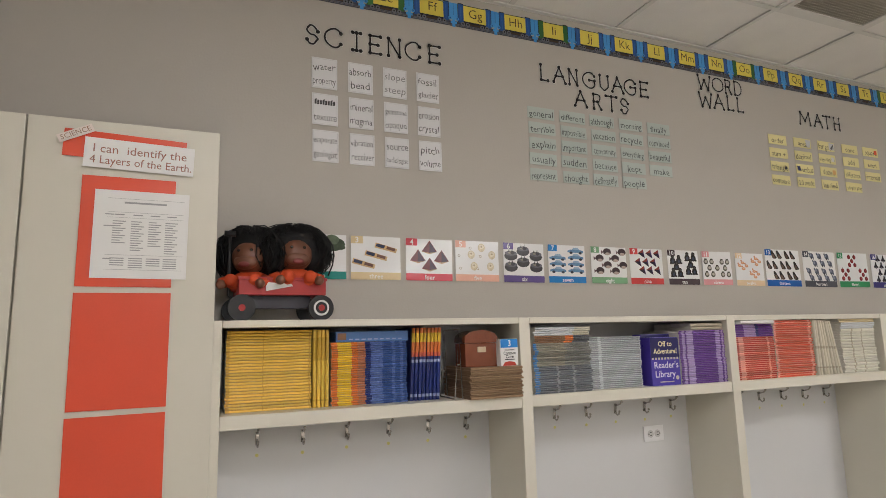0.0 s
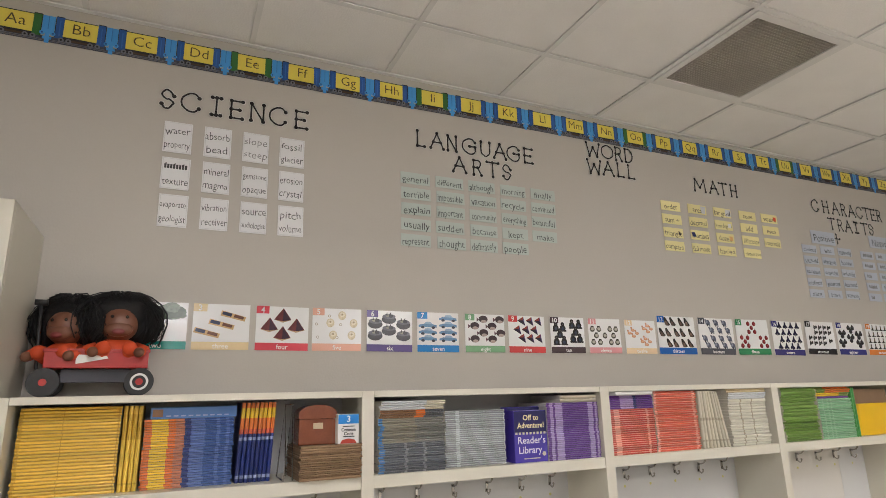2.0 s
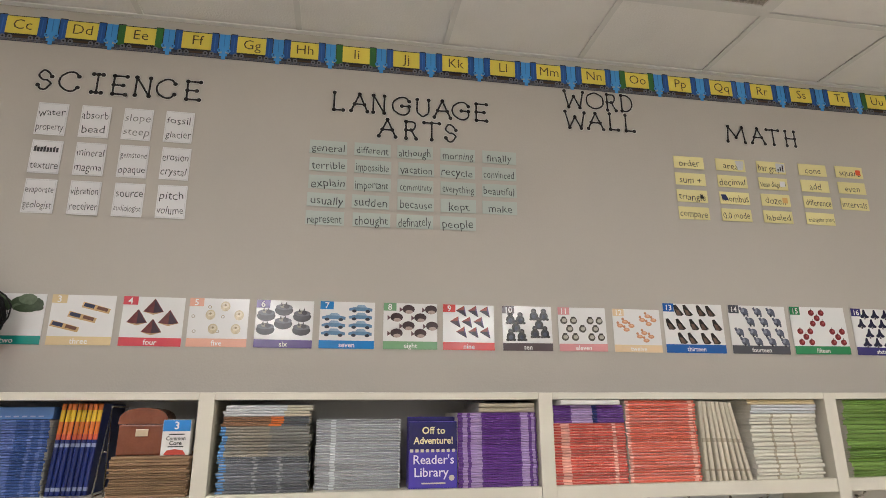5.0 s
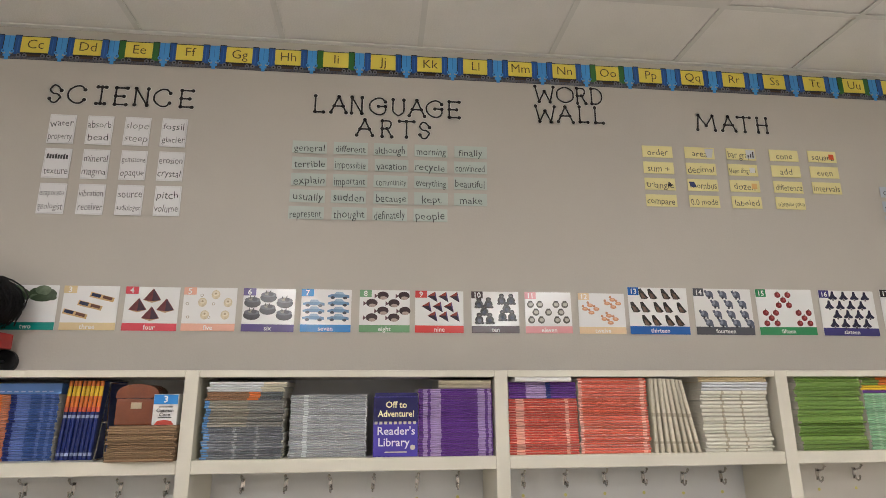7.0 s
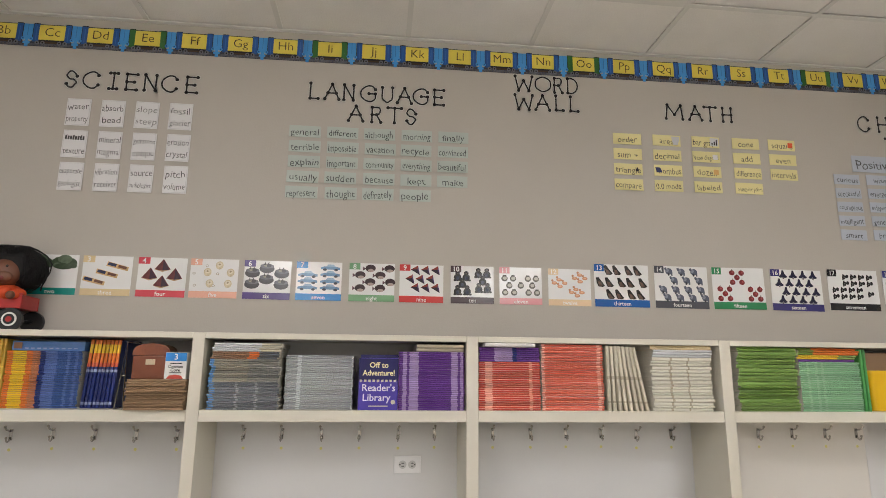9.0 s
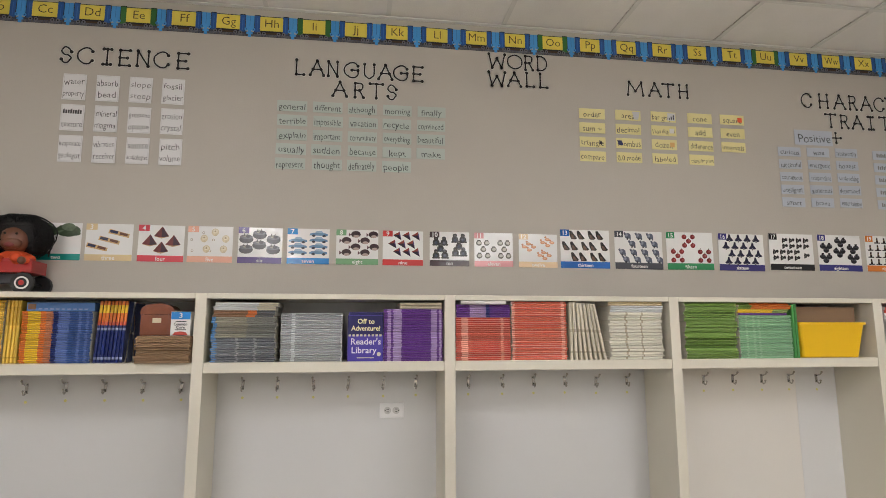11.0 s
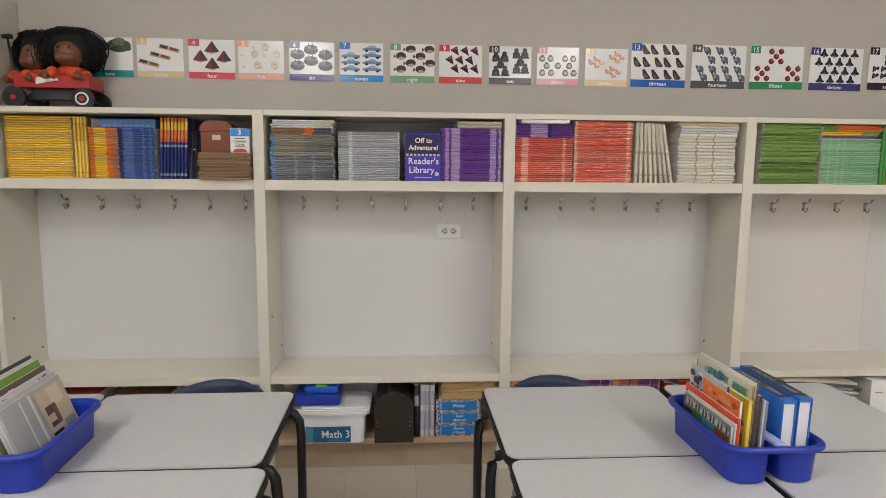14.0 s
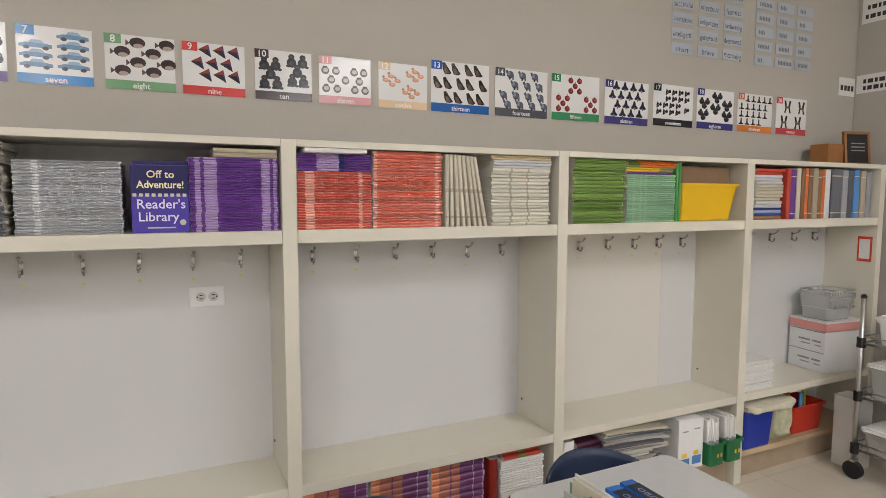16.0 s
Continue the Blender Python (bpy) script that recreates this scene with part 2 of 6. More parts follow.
def ceiling_vent(x, y):
    t = thing("ceiling_vent", "grey egg-crate return air grille in the ceiling", "vent", at=pose(x, y, CEIL))
    grey = mat("vent_grey", (0.50, 0.47, 0.42), 0.5, 0.0)
    bm = bmesh.new()
    box(bm, -0.27, 0.27, -0.27, 0.27, 0.016, 0.02)
    part("backing", bm, mat("vent_dark", (0.23, 0.21, 0.185), 0.8), t)
    bm = bmesh.new()
    for a, b, c, d in ((-0.292, -0.258, -0.292, 0.292), (0.258, 0.292, -0.292, 0.292), (-0.258, 0.258, -0.292, -0.258), (-0.258, 0.258, 0.258, 0.292)):
        box(bm, a, b, c, d, -0.004, 0.016)
    part("frame", bm, TBAR, t)
    bm = bmesh.new()
    for k in range(33):
        c = -0.256 + 0.016 * k
        box(bm, c - 0.0012, c + 0.0012, -0.258, 0.258, 0.001, 0.015)
        box(bm, -0.258, 0.258, c - 0.0012, c + 0.0012, 0.0016, 0.0144)
    part("grille", bm, grey, t, "fine egg-crate mesh")


room()
for i in LAMPS_ALONG:
    for j in LAMPS_BACK:
        ceiling_lamp(4.742 + 0.612 * (i - 6) + 0.306, 1.368 - 0.612 * j)
ceiling_vent(4.742 + 0.306, 1.368 - 0.306)


# ---- coat cubbies ----
def cubby(k):
    a, b = POSTS[k], POSTS[k + 1]
    t = thing("coat_cubby", "cream laminate coat cubby with upper shelf, bench and lower shelf", "cubby", "row of coat cubbies")
    back = WALL_Y - 0.003
    ends = [a] + ([b] if k == 4 else [])
    for p in ends:
        bm = bmesh.new()
        box(bm, p[0], p[1], FRONT_Y, back, 0.0, 1.585, bevel=0.0015)
        part("side_panel", bm, LAMINATE, t)
    x0, x1 = a[1] + 0.0005, b[0] - 0.0005
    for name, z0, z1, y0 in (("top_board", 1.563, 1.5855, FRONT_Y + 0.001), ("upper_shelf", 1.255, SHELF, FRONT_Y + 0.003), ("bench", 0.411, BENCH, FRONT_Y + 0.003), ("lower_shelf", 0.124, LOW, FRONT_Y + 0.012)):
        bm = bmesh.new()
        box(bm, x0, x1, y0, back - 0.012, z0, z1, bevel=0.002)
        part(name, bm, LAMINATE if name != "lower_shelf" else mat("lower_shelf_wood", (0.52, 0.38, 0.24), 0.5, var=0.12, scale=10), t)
    for u, v, m in (((x0, 6.284, WARM_BACKING), (6.285, x1, BACKING)) if k == 3 else ((x0, x1, BACKING),)):
        bm = bmesh.new()
        box(bm, u, v, back - 0.011, back, 0.124, 1.585)
        part("back_panel", bm, m, t)
    bm = bmesh.new()
    box(bm, x0, x1, FRONT_Y + 0.05, FRONT_Y + 0.068, 0.0, 0.123)
    part("kick_board", bm, KICK, t, "brown kick board")
    for x, z in ((x0 + 0.001, 0.70), (x0 + 0.001, 0.52), (x1 - 0.001, 0.52)):
        bm = bmesh.new()
        disc(bm, (x, FRONT_Y + 0.06 + 0.18 * (z < 0.6), z), 0.005, 0.004, "x", n=10)
        part("screw_cap", bm, mat("screw", (0.2, 0.17, 0.13), 0.4, 0.8), t)


for k in range(5):
    cubby(k)

HOOKS = [(2.422, 0.160, 6), (3.484, 0.160, 6), (4.540, 0.1606, 6), (5.605, 0.160, 6), (6.70, 0.19, 5)]


def coat_hook(x, z):
    y = WALL_Y - 0.0145
    t = thing("coat_hook", "chrome double coat hook screwed to the cubby back", "coat hook", "coat hooks", pose(x, y, z))
    bm = bmesh.new()
    box(bm, -0.007, 0.007, -0.004, 0, -0.022, 0.022, bevel=0.0015)
    part("plate", bm, CHROME, t)
    bm = bmesh.new()
    tube(bm, [(0, -0.003, 0.014), (0, -0.022, 0.018), (0, -0.036, 0.022), (0, -0.046, 0.033)], 0.0035)
    ball(bm, (0, -0.046, 0.034), 0.0055, u=8, v=6)
    part("upper_prong", bm, CHROME, t)
    bm = bmesh.new()
    tube(bm, [(0, -0.003, -0.010), (0, -0.010, -0.022), (0, -0.02, -0.027), (0, -0.029, -0.021), (0, -0.031, -0.012)], 0.0035)
    ball(bm, (0, -0.031, -0.010), 0.005, u=8, v=6)
    part("lower_prong", bm, CHROME, t)
    return t


STICKER = mat("yellow_sticker", (0.72, 0.66, 0.22), 0.6)
first_hook = None
for x0, step, n in HOOKS:
    for i in range(n):
        x, z = x0 + step * i + random.uniform(-0.004, 0.004), 1.184 + random.uniform(-0.004, 0.004)
        if first_hook is None:
            first_hook = coat_hook(x, z)
        else:
            copy_thing(first_hook, pose(x, WALL_Y - 0.0145, z, 0, random.uniform(-6, 6), 0))
        bm = bmesh.new()
        disc(bm, (0, 0, 0), 0.006, 0.001, "y", n=14)
        solid("name_sticker", bm, STICKER, "small round yellow sticker under a coat hook", "sticker", "name stickers", at=pose(x, WALL_Y - 0.0148, z - 0.058))


def outlet(x, z):
    y = WALL_Y - 0.0145
    t = thing("wall_outlet", "white duplex electrical outlet set sideways in the cubby back", "outlet", at=pose(x, y, z))
    bm = bmesh.new()
    box(bm, -0.057, 0.057, -0.006, 0, -0.035, 0.035, bevel=0.003)
    part("cover_plate", bm, WHITE, t)
    for sx in (-0.02, 0.02):
        bm = bmesh.new()
        disc(bm, (sx, -0.0068, 0), 0.0165, 0.002, "y", 0)
        for dz in (-0.006, 0.006):
            box(bm, sx - 0.005, sx + 0.006, -0.0085, -0.0079, dz - 0.0016, dz + 0.0016, 1)
        disc(bm, (sx + 0.011 * (-1 if sx < 0 else 1), -0.008, 0), 0.0028, 0.001, "y", 1, 10)
        part("socket", bm, [mat("socket_white", (0.6, 0.6, 0.59), 0.4), BLACK], t)


outlet(4.169, 1.06)


# ---- tall storage cabinet ----
def tall_cabinet():
    t = thing("storage_cabinet", "tall cream laminate storage cabinet with two closed doors", "cabinet")
    f = 1.36
    bm = bmesh.new()
    box(bm, LEFT_X + 0.004, 2.260, f + 0.022, WALL_Y - 0.004, 0.0, 2.133, bevel=0.002)
    part("body", bm, LOCKER, t)
    for x0, x1 in ((LEFT_X + 0.006, 1.777), (1.783, 2.260)):
        bm = bmesh.new()
        box(bm, x0, x1, f, f + 0.02, 0.08, 2.133, bevel=0.002)
        d = part("door", bm, LOCKER, t)
        if x0 > 1.7:
            bm = bmesh.new()
            tube(bm, [(x0 + 0.05, f - 0.002, 0.98), (x0 + 0.05, f - 0.03, 1.0), (x0 + 0.05, f - 0.03, 1.1), (x0 + 0.05, f - 0.002, 1.12)], 0.005)
            part("handle", bm, CHROME, d, "chrome pull handle")
    y = f - 0.003
    # red sheets taped on the door
    def sheet(x0, x1, z0, z1, yy, m, name, label, tilt=0.0, shear=0.0):
        bm = bmesh.new()
        w, h = (x1 - x0) / 2, (z1 - z0) / 2
        box(bm, -w, w, -0.0012, 0, -h, h, 0)
        for v in bm.verts:
            v.co.x += shear * v.co.z
        return solid(name, bm, m, label, "paper", "sheets on the cabinet door", at=pose((x0 + x1) / 2, yy, (z0 + z1) / 2, 0, tilt, 0))
    sheet(1.866, 2.170, 2.022, 2.098, y, REDCARD, "red_sheet", "glossy red card strip behind a lesson goal", 2.0)
    sheet(1.915, 2.146, 1.673, 1.976, y, REDCARD, "red_sheet", "glossy red card backing behind a chart", 0.3)
    sheet(1.913, 2.146, 1.352, 1.657, y, REDCARD, "red_sheet", "blank glossy red card taped on the door", 0.0)
    sheet(1.913, 2.146, 1.03, 1.337, y, REDCARD, "red_sheet", "blank glossy red card taped on the door", -0.4)
    sheet(1.913, 2.146, 0.70, 1.01, y, REDCARD, "red_sheet", "blank glossy red card taped on the door", 0.3)
    g = sheet(1.916, 2.192, 1.996, 2.079, y - 0.003, PAPER, "lesson_goal_strip", "white ruled strip with a handwritten lesson goal", 1.8)
    writing("I can  identify the", mat("red_pencil", (0.35, 0.16, 0.13), 0.7), g, 0, -0.002, 0.012, 0.034, 0.26)
    writing("4 Layers of the Earth.", mat("red_pencil", "a06058", 0.7), g, 0.005, -0.002, -0.020, 0.032, 0.255)
    c = sheet(1.948, 2.183, 1.696, 1.938, y - 0.003, PAPER, "printed_chart", "white printed chart with small columns of text", 0.4)
    bm = bmesh.new()
    def bar(x0, x1, z, h=0.0026):
        poly(bm, [(x0, z), (x1, z), (x1, z + h), (x0, z + h)], -0.0022)
    bar(-0.045, 0.06, 0.085, 0.005)
    for z in (0.098, 0.06, -0.058, 0.045, -0.098):
        bar(-0.085, 0.105, z, 0.0008)
    for i, col in enumerate((-0.055, -0.01, 0.033, 0.075)):
        bar(col - 0.012, col + 0.012, 0.052, 0.003)
        for r in range(10 + (i * 3) % 5):
            bar(col - 0.016, col + 0.016 - 0.006 * ((r * 7 + i) % 3), 0.034 - 0.0066 * r)
        for r in range(4 + i % 2):
            bar(col - 0.018, col + 0.016, -0.068 - 0.0062 * r)
    bar(-0.09, -0.068, 0.052, 0.003)
    bar(-0.092, -0.066, 0.02, 0.003)
    bar(-0.09, -0.07, -0.07, 0.003)
    part("writing", bm, PRINT, c)
    s = sheet(1.850, 1.940, 2.078, 2.101, y - 0.006, mat("name_label_card", (0.75, 0.66, 0.60), 0.6), "subject_label", "small tilted paper label with a lettered subject", -27.0)
    writing("SCIENCE", mat("brown_ink", (0.30, 0.18, 0.12), 0.7), s, 0, -0.002, 0, 0.020, 0.08)


tall_cabinet()


# ---- wall headings: dot-ended strokes ----
GLYPHS = {
    "S": "97 79 5A 3A 18 17 26 45 65 84 93 82 60 30 12", "C": "98 7A 4A 18 06 04 12 40 70 92", "I": "2A 8A|5A 50|20 80", "E": "1A 10|1A 9A|15 75|10 90",
    "N": "10 1A|1A 90|90 9A", "L": "1A 10|10 90", "A": "00 5A|5A A0|24 84", "G": "98 7A 4A 18 06 04 12 40 70 92 95|55 95", "U": "1A 13 31 50 71 93 9A",
    "R": "10 1A|1A 6A 89 87 65 15|55 90", "T": "0A AA|5A 50", "W": "0A 20|20 57|57 80|80 AA", "O": "5A 29 07 03 21 50 81 A3 A7 89 5A", "D": "10 1A|1A 5A 88 95 82 50 10",
    "M": "00 1A|1A 53|53 9A|9A A0", "H": "10 1A|90 9A|15 95", "+": "52 58|25 85"}


def smooth_line(pts, k=5):
    """Points of a rounded stroke through the given ones."""
    out = []
    closed = pts[0] == pts[-1]
    n = len(pts)
    for i in range(n - 1):
        p1, p2 = Vector(pts[i]), Vector(pts[i + 1])
        p0 = Vector(pts[i - 1]) if i else (Vector(pts[-2]) if closed else p1 * 2 - p2)
        p3 = Vector(pts[i + 2]) if i + 2 < n else (Vector(pts[1]) if closed else p2 * 2 - p1)
        for q in range(k):
            u = q / k
            out.append(0.5 * (2 * p1 + (p2 - p0) * u + (2 * p0 - 5 * p1 + 4 * p2 - p3) * u * u + (3 * p1 - p0 - 3 * p2 + p3) * u ** 3))
    return out + [Vector(pts[-1])]


LETTER_BLACK = mat("letter_black", (0.010, 0.008, 0.008), 0.7, var=0.1)
LETTER_RIM = mat("letter_rim", (0.62, 0.61, 0.58), 0.7, var=0.05)


def heading(word, lefts, widths, z0, h, label, slope=0.0):
    """Cut-out letters with round dots at the stroke ends and a narrow white paper rim; lefts and widths letter by letter."""
    t = thing("wall_heading", label, "lettering", "subject headings", pose(lefts[0], WALL_Y - 0.0014, z0))
    r = 0.0043
    for ch, left, w in zip(word, lefts, widths):
        bm = bmesh.new()
        ox, wob = left - lefts[0], random.uniform(-0.0015, 0.0015) + slope * (left - lefts[0])
        for stroke in GLYPHS[ch].split("|"):
            pts = [(ox + int(p[0], 16) / 10 * w, 0, int(p[1], 16) / 10 * h + wob) for p in stroke.split()]
            line = smooth_line(pts) if len(pts) > 3 else pts
            for rr, mi, lift in ((r, 0, -0.0016), (r + 0.0030, 1, 0.0)):
                before = set(bm.verts)
                tube(bm, line, rr, mi, n=6)
                if pts[0] != pts[-1]:
                    for e in (pts[0], pts[-1]):
                        ball(bm, e, rr + 0.0042, mi, u=12, v=6)
                for v in bm.verts:
                    if v not in before:
                        v.co.y = v.co.y * 0.08 + lift
        part("letter", bm, [LETTER_BLACK, LETTER_RIM], t)


heading("SCIENCE", (2.578, 2.655, 2.758, 2.838, 2.917, 2.999, 3.104), (0.054, 0.072, 0.056, 0.056, 0.062, 0.072, 0.058), 2.696, 0.077, "black dot-ended cut-out letters spelling a science heading", 0.010)
heading("LANGUAGE", (3.669, 3.742, 3.826, 3.911, 4.007, 4.085, 4.162, 4.259), (0.046, 0.066, 0.056, 0.076, 0.060, 0.068, 0.076, 0.056), 2.707, 0.077, "black dot-ended cut-out letters of a language arts heading", 0.003)
heading("ARTS", (3.857, 3.962, 4.042, 4.128), (0.068, 0.053, 0.064, 0.053), 2.604, 0.075, "black dot-ended cut-out letters of a language arts heading")
heading("WORD", (4.664, 4.768, 4.858, 4.925), (0.086, 0.074, 0.050, 0.062), 2.811, 0.077, "black dot-ended cut-out letters of a word wall heading")
heading("WALL", (4.662, 4.766, 4.864, 4.938), (0.088, 0.070, 0.046, 0.047), 2.712, 0.076, "black dot-ended cut-out letters of a word wall heading", 0.02)
heading("MATH", (5.437, 5.561, 5.642, 5.735), (0.088, 0.066, 0.062, 0.056), 2.705, 0.074, "black dot-ended cut-out letters of a math heading")
heading("CHARACTER", (6.487, 6.596, 6.694, 6.791, 6.868, 6.956, 7.035, 7.118, 7.186), (0.066, 0.062, 0.070, 0.052, 0.070, 0.066, 0.066, 0.052, 0.052), 2.697, 0.079, "black dot-ended cut-out letters of a character traits heading")
heading("TRAITS", (6.630, 6.724, 6.800, 6.893, 6.980, 7.060), (0.064, 0.053, 0.067, 0.055, 0.064, 0.053), 2.583, 0.075, "black dot-ended cut-out letters of a character traits heading")
heading("+", (6.634,), (0.100,), 2.471, 0.100, "black cut-out plus sign over the trait cards")


# ---- word cards ----
def word_card(lines, x0, x1, z0, z1, paper, ink, label, group, size, tilt=0.0, rim=None):
    w, h = (x1 - x0) / 2, (z1 - z0) / 2
    bm = bmesh.new()
    box(bm, -w, w, -0.0016, 0.0, -h, h, 0, bevel=0.0006)
    mats = [paper]
    if rim:
        mats.append(rim)
        k = 0.004
        for a, b, c, d in ((-w + k, w - k, h - k - 0.001, h - k), (-w + k, w - k, -h + k, -h + k + 0.001), (-w + k, -w + k + 0.001, -h + k, h - k), (w - k - 0.001, w - k, -h + k, h - k)):
            poly(bm, [(a, c), (b, c), (b, d), (a, d)], -0.0024, 1)
    ob = solid("word_card", bm, mats, label, "word card", group, at=pose((x0 + x1) / 2, WALL_Y - 0.004, (z0 + z1) / 2, 0, tilt + random.uniform(-0.5, 0.5), 0))
    for i, s in enumerate(lines):
        z = (len(lines) - 1) * 0.5 * size * 1.25 - i * size * 1.25
        if s == "#":
            bm = bmesh.new()
            for k in range(8):
                q = -0.042 + 0.0105 * k
                poly(bm, [(q, z - 0.010), (q + 0.008, z - 0.010), (q + 0.008, z + 0.008 + 0.006 * (k % 3 == 0)), (q, z + 0.008)], -0.0026)
            part("writing", bm, ink, ob)
            continue
        writing(s, ink, ob, random.uniform(-0.04, 0.04) * w, -0.0026, z - 0.1 * size, size * 0.95, 1.78 * w, slant=random.uniform(-0.05, 0.03), bold=-0.006, wobble=1.0)
    return ob


MARKER = mat("marker_ink", (0.055, 0.055, 0.06), 0.6)
PALEGREEN = mat("pale_green_card", (0.455, 0.52, 0.482), 0.5, var=0.03, rand=0.03)
YELLOWCARD = mat("yellow_card", (0.76, 0.69, 0.33), 0.55, var=0.03, rand=0.04)
PALEBLUE = mat("pale_blue_card", (0.45, 0.495, 0.57), 0.5, var=0.03, rand=0.03)
RIM = mat("card_rim", (0.55, 0.55, 0.57), 0.6)
WHITECARD = mat("white_word_card", (0.72, 0.72, 0.73), 0.5, var=0.03, rand=0.03)

science = ["water property", "absorb bead", "slope steep", "fossil glacier", "# texture", "mineral magma", "gemstone opaque", "erosion crystal", "evaporate geologist", "vibration receiver", "source audiologist", "pitch volume"]
for i, s in enumerate(science):
    c, r = i % 4, i // 4
    x, z = 2.602 + 0.1478 * c + 0.003 * r, 2.511 - 0.1510 * r + 0.001 * c
    word_card(s.split(), x, x + 0.103, z, z + 0.129, WHITECARD, GREYINK if s == "slope steep" else MARKER, "white laminated science word card on the wall", "science word cards", 0.046, rim=RIM)

language = ["general different although morning finally", "terrible impossible vacation recycle convinced", "explain important community everything beautiful", "usually sudden because kept make", "represent thought definately people"]
for r, row in enumerate(language):
    for c, s in enumerate(row.split()):
        x, z = 3.588 + 0.1738 * c + random.uniform(-0.003, 0.003), 2.510 - 0.0738 * r + 0.0015 * c
        word_card([s], x, x + 0.145, z, z + 0.056, PALEGREEN, MARKER, "pale green language arts word card on the wall", "language word cards", 0.050)

maths = [["order", "area", "bar graph", "cone", "square"], ["sum +", "decimal", "Venn diagram", "add", "even"], ["triangle", "rhombus", "dozen", "difference", "intervals"], ["compare", "0.0 mode", "labeled", "triangular prism"]]
PICTURE = {"area": ((0.55, 0.56, 0.58), "v"), "square": ((0.75, 0.10, 0.03), "s"), "bar graph": ((0.60, 0.62, 0.64), "b"), "triangle": ((0.02, 0.02, 0.02), "t"), "rhombus": ((0.02, 0.03, 0.12), "r"), "dozen": ((0.70, 0.42, 0.15), "s"), "Venn diagram": ((0.7, 0.7, 0.7), "s")}
for r, row in enumerate(maths):
    for c, s in enumerate(row):
        x, z = 5.152 + 0.2043 * c + 0.010 * (c == 3) - 0.001 * r, 2.555 - 0.0788 * r + 0.0020 * c
        ob = word_card([s], x, x + 0.145, z, z + 0.057, YELLOWCARD, MARKER, "yellow math word card on the wall", "math word cards", 0.046)
        if s in PICTURE:
            col, shape = PICTURE[s]
            bm = bmesh.new()
            a = -0.05 if shape == "r" else 0.045
            pts = {"v": [(-0.022, 0.022), (0.022, 0.022), (0.012, -0.022), (-0.012, -0.022)], "s": [(-0.013, -0.013), (0.013, -0.013), (0.013, 0.013), (-0.013, 0.013)], "t": [(-0.011, -0.01), (0.011, -0.01), (0, 0.012)],
                   "r": [(-0.018, 0.014), (0.008, 0.014), (0.018, -0.012), (-0.008, -0.012)], "b": [(-0.022, -0.02), (0.022, -0.02), (0.022, 0.022), (-0.022, 0.022)]}[shape]
            poly(bm, [(a + p[0], p[1]) for p in pts], -0.0036)
            if shape == "b":
                for q, hh in ((-0.012, 0.012), (0, 0.02), (0.012, 0.03)):
                    poly(bm, [(a + q - 0.003, -0.016), (a + q + 0.003, -0.016), (a + q + 0.003, -0.016 + hh), (a + q - 0.003, -0.016 + hh)], -0.0044, 1)
            part("picture", bm, [mat("print_" + s.replace(" ", "_"), col, 0.6), INK], ob)

positive = ["curious wise trustworthy", "successful energetic honest", "courageous independent hardworking", "intelligent generous determined", "smart brave entertaining"]
for r, row in enumerate(positive):
    for c, s in enumerate(row.split()):
        x, z = 6.309 + 0.1788 * c, 2.398 - 0.0725 * r + 0.003 * c
        word_card([s], x, x + 0.140, z, z + 0.053, PALEBLUE, MARKER, "pale blue character trait word card on the wall", "trait word cards", 0.042)
word_card(["Positive"], 6.419, 6.657, 2.468, 2.556, PALEBLUE, MARKER, "pale blue header card of the positive traits", "trait word cards", 0.07)
negative = ["careless lazy mean", "selfish messy rude", "mean bossy greedy", "popular jealous loud", "shy impatient nervous"]
for r, row in enumerate(negative):
    for c, s in enumerate(row.split()):
        x, z = 6.906 + 0.165 * c, 2.400 - 0.0725 * r + 0.002 * c
        ob = word_card([], x, x + 0.138, z, z + 0.053, PALEBLUE, MARKER, "pale blue character trait word card on the wall", "trait word cards", 0.042)
        bm = bmesh.new()
        q = -0.045
        for k, ch in enumerate(s):
            poly(bm, [(q, -0.012), (q + 0.009, -0.012), (q + 0.009, 0.010 - 0.004 * (k % 2)), (q, 0.010 - 0.004 * (k % 2))], -0.0026)
            q += 0.0125
        part("writing", bm, GREYINK, ob)
word_card(["Negative"], 7.03, 7.31, 2.487, 2.573, PALEBLUE, MARKER, "pale blue header card of the negative traits", "trait word cards", 0.07)


# ---- alphabet train along the ceiling ----
TRAIN = [mat("train_yellow", (0.80, 0.66, 0.10), 0.4), mat("train_blue", (0.015, 0.09, 0.33), 0.4), mat("train_green", (0.03, 0.15, 0.03), 0.4), mat("train_sky", (0.06, 0.32, 0.72), 0.4), mat("train_track", (0.05, 0.055, 0.085), 0.5, var=0.5, scale=60), mat("train_rail", (0.16, 0.16, 0.19), 0.5), BLACK, mat("train_sleeper", (0.10, 0.085, 0.08), 0.6), mat("train_blue_light", (0.03, 0.14, 0.46), 0.4), mat("train_brown", (0.06, 0.03, 0.012), 0.5), mat("train_sky_dark", (0.03, 0.19, 0.52), 0.4)]
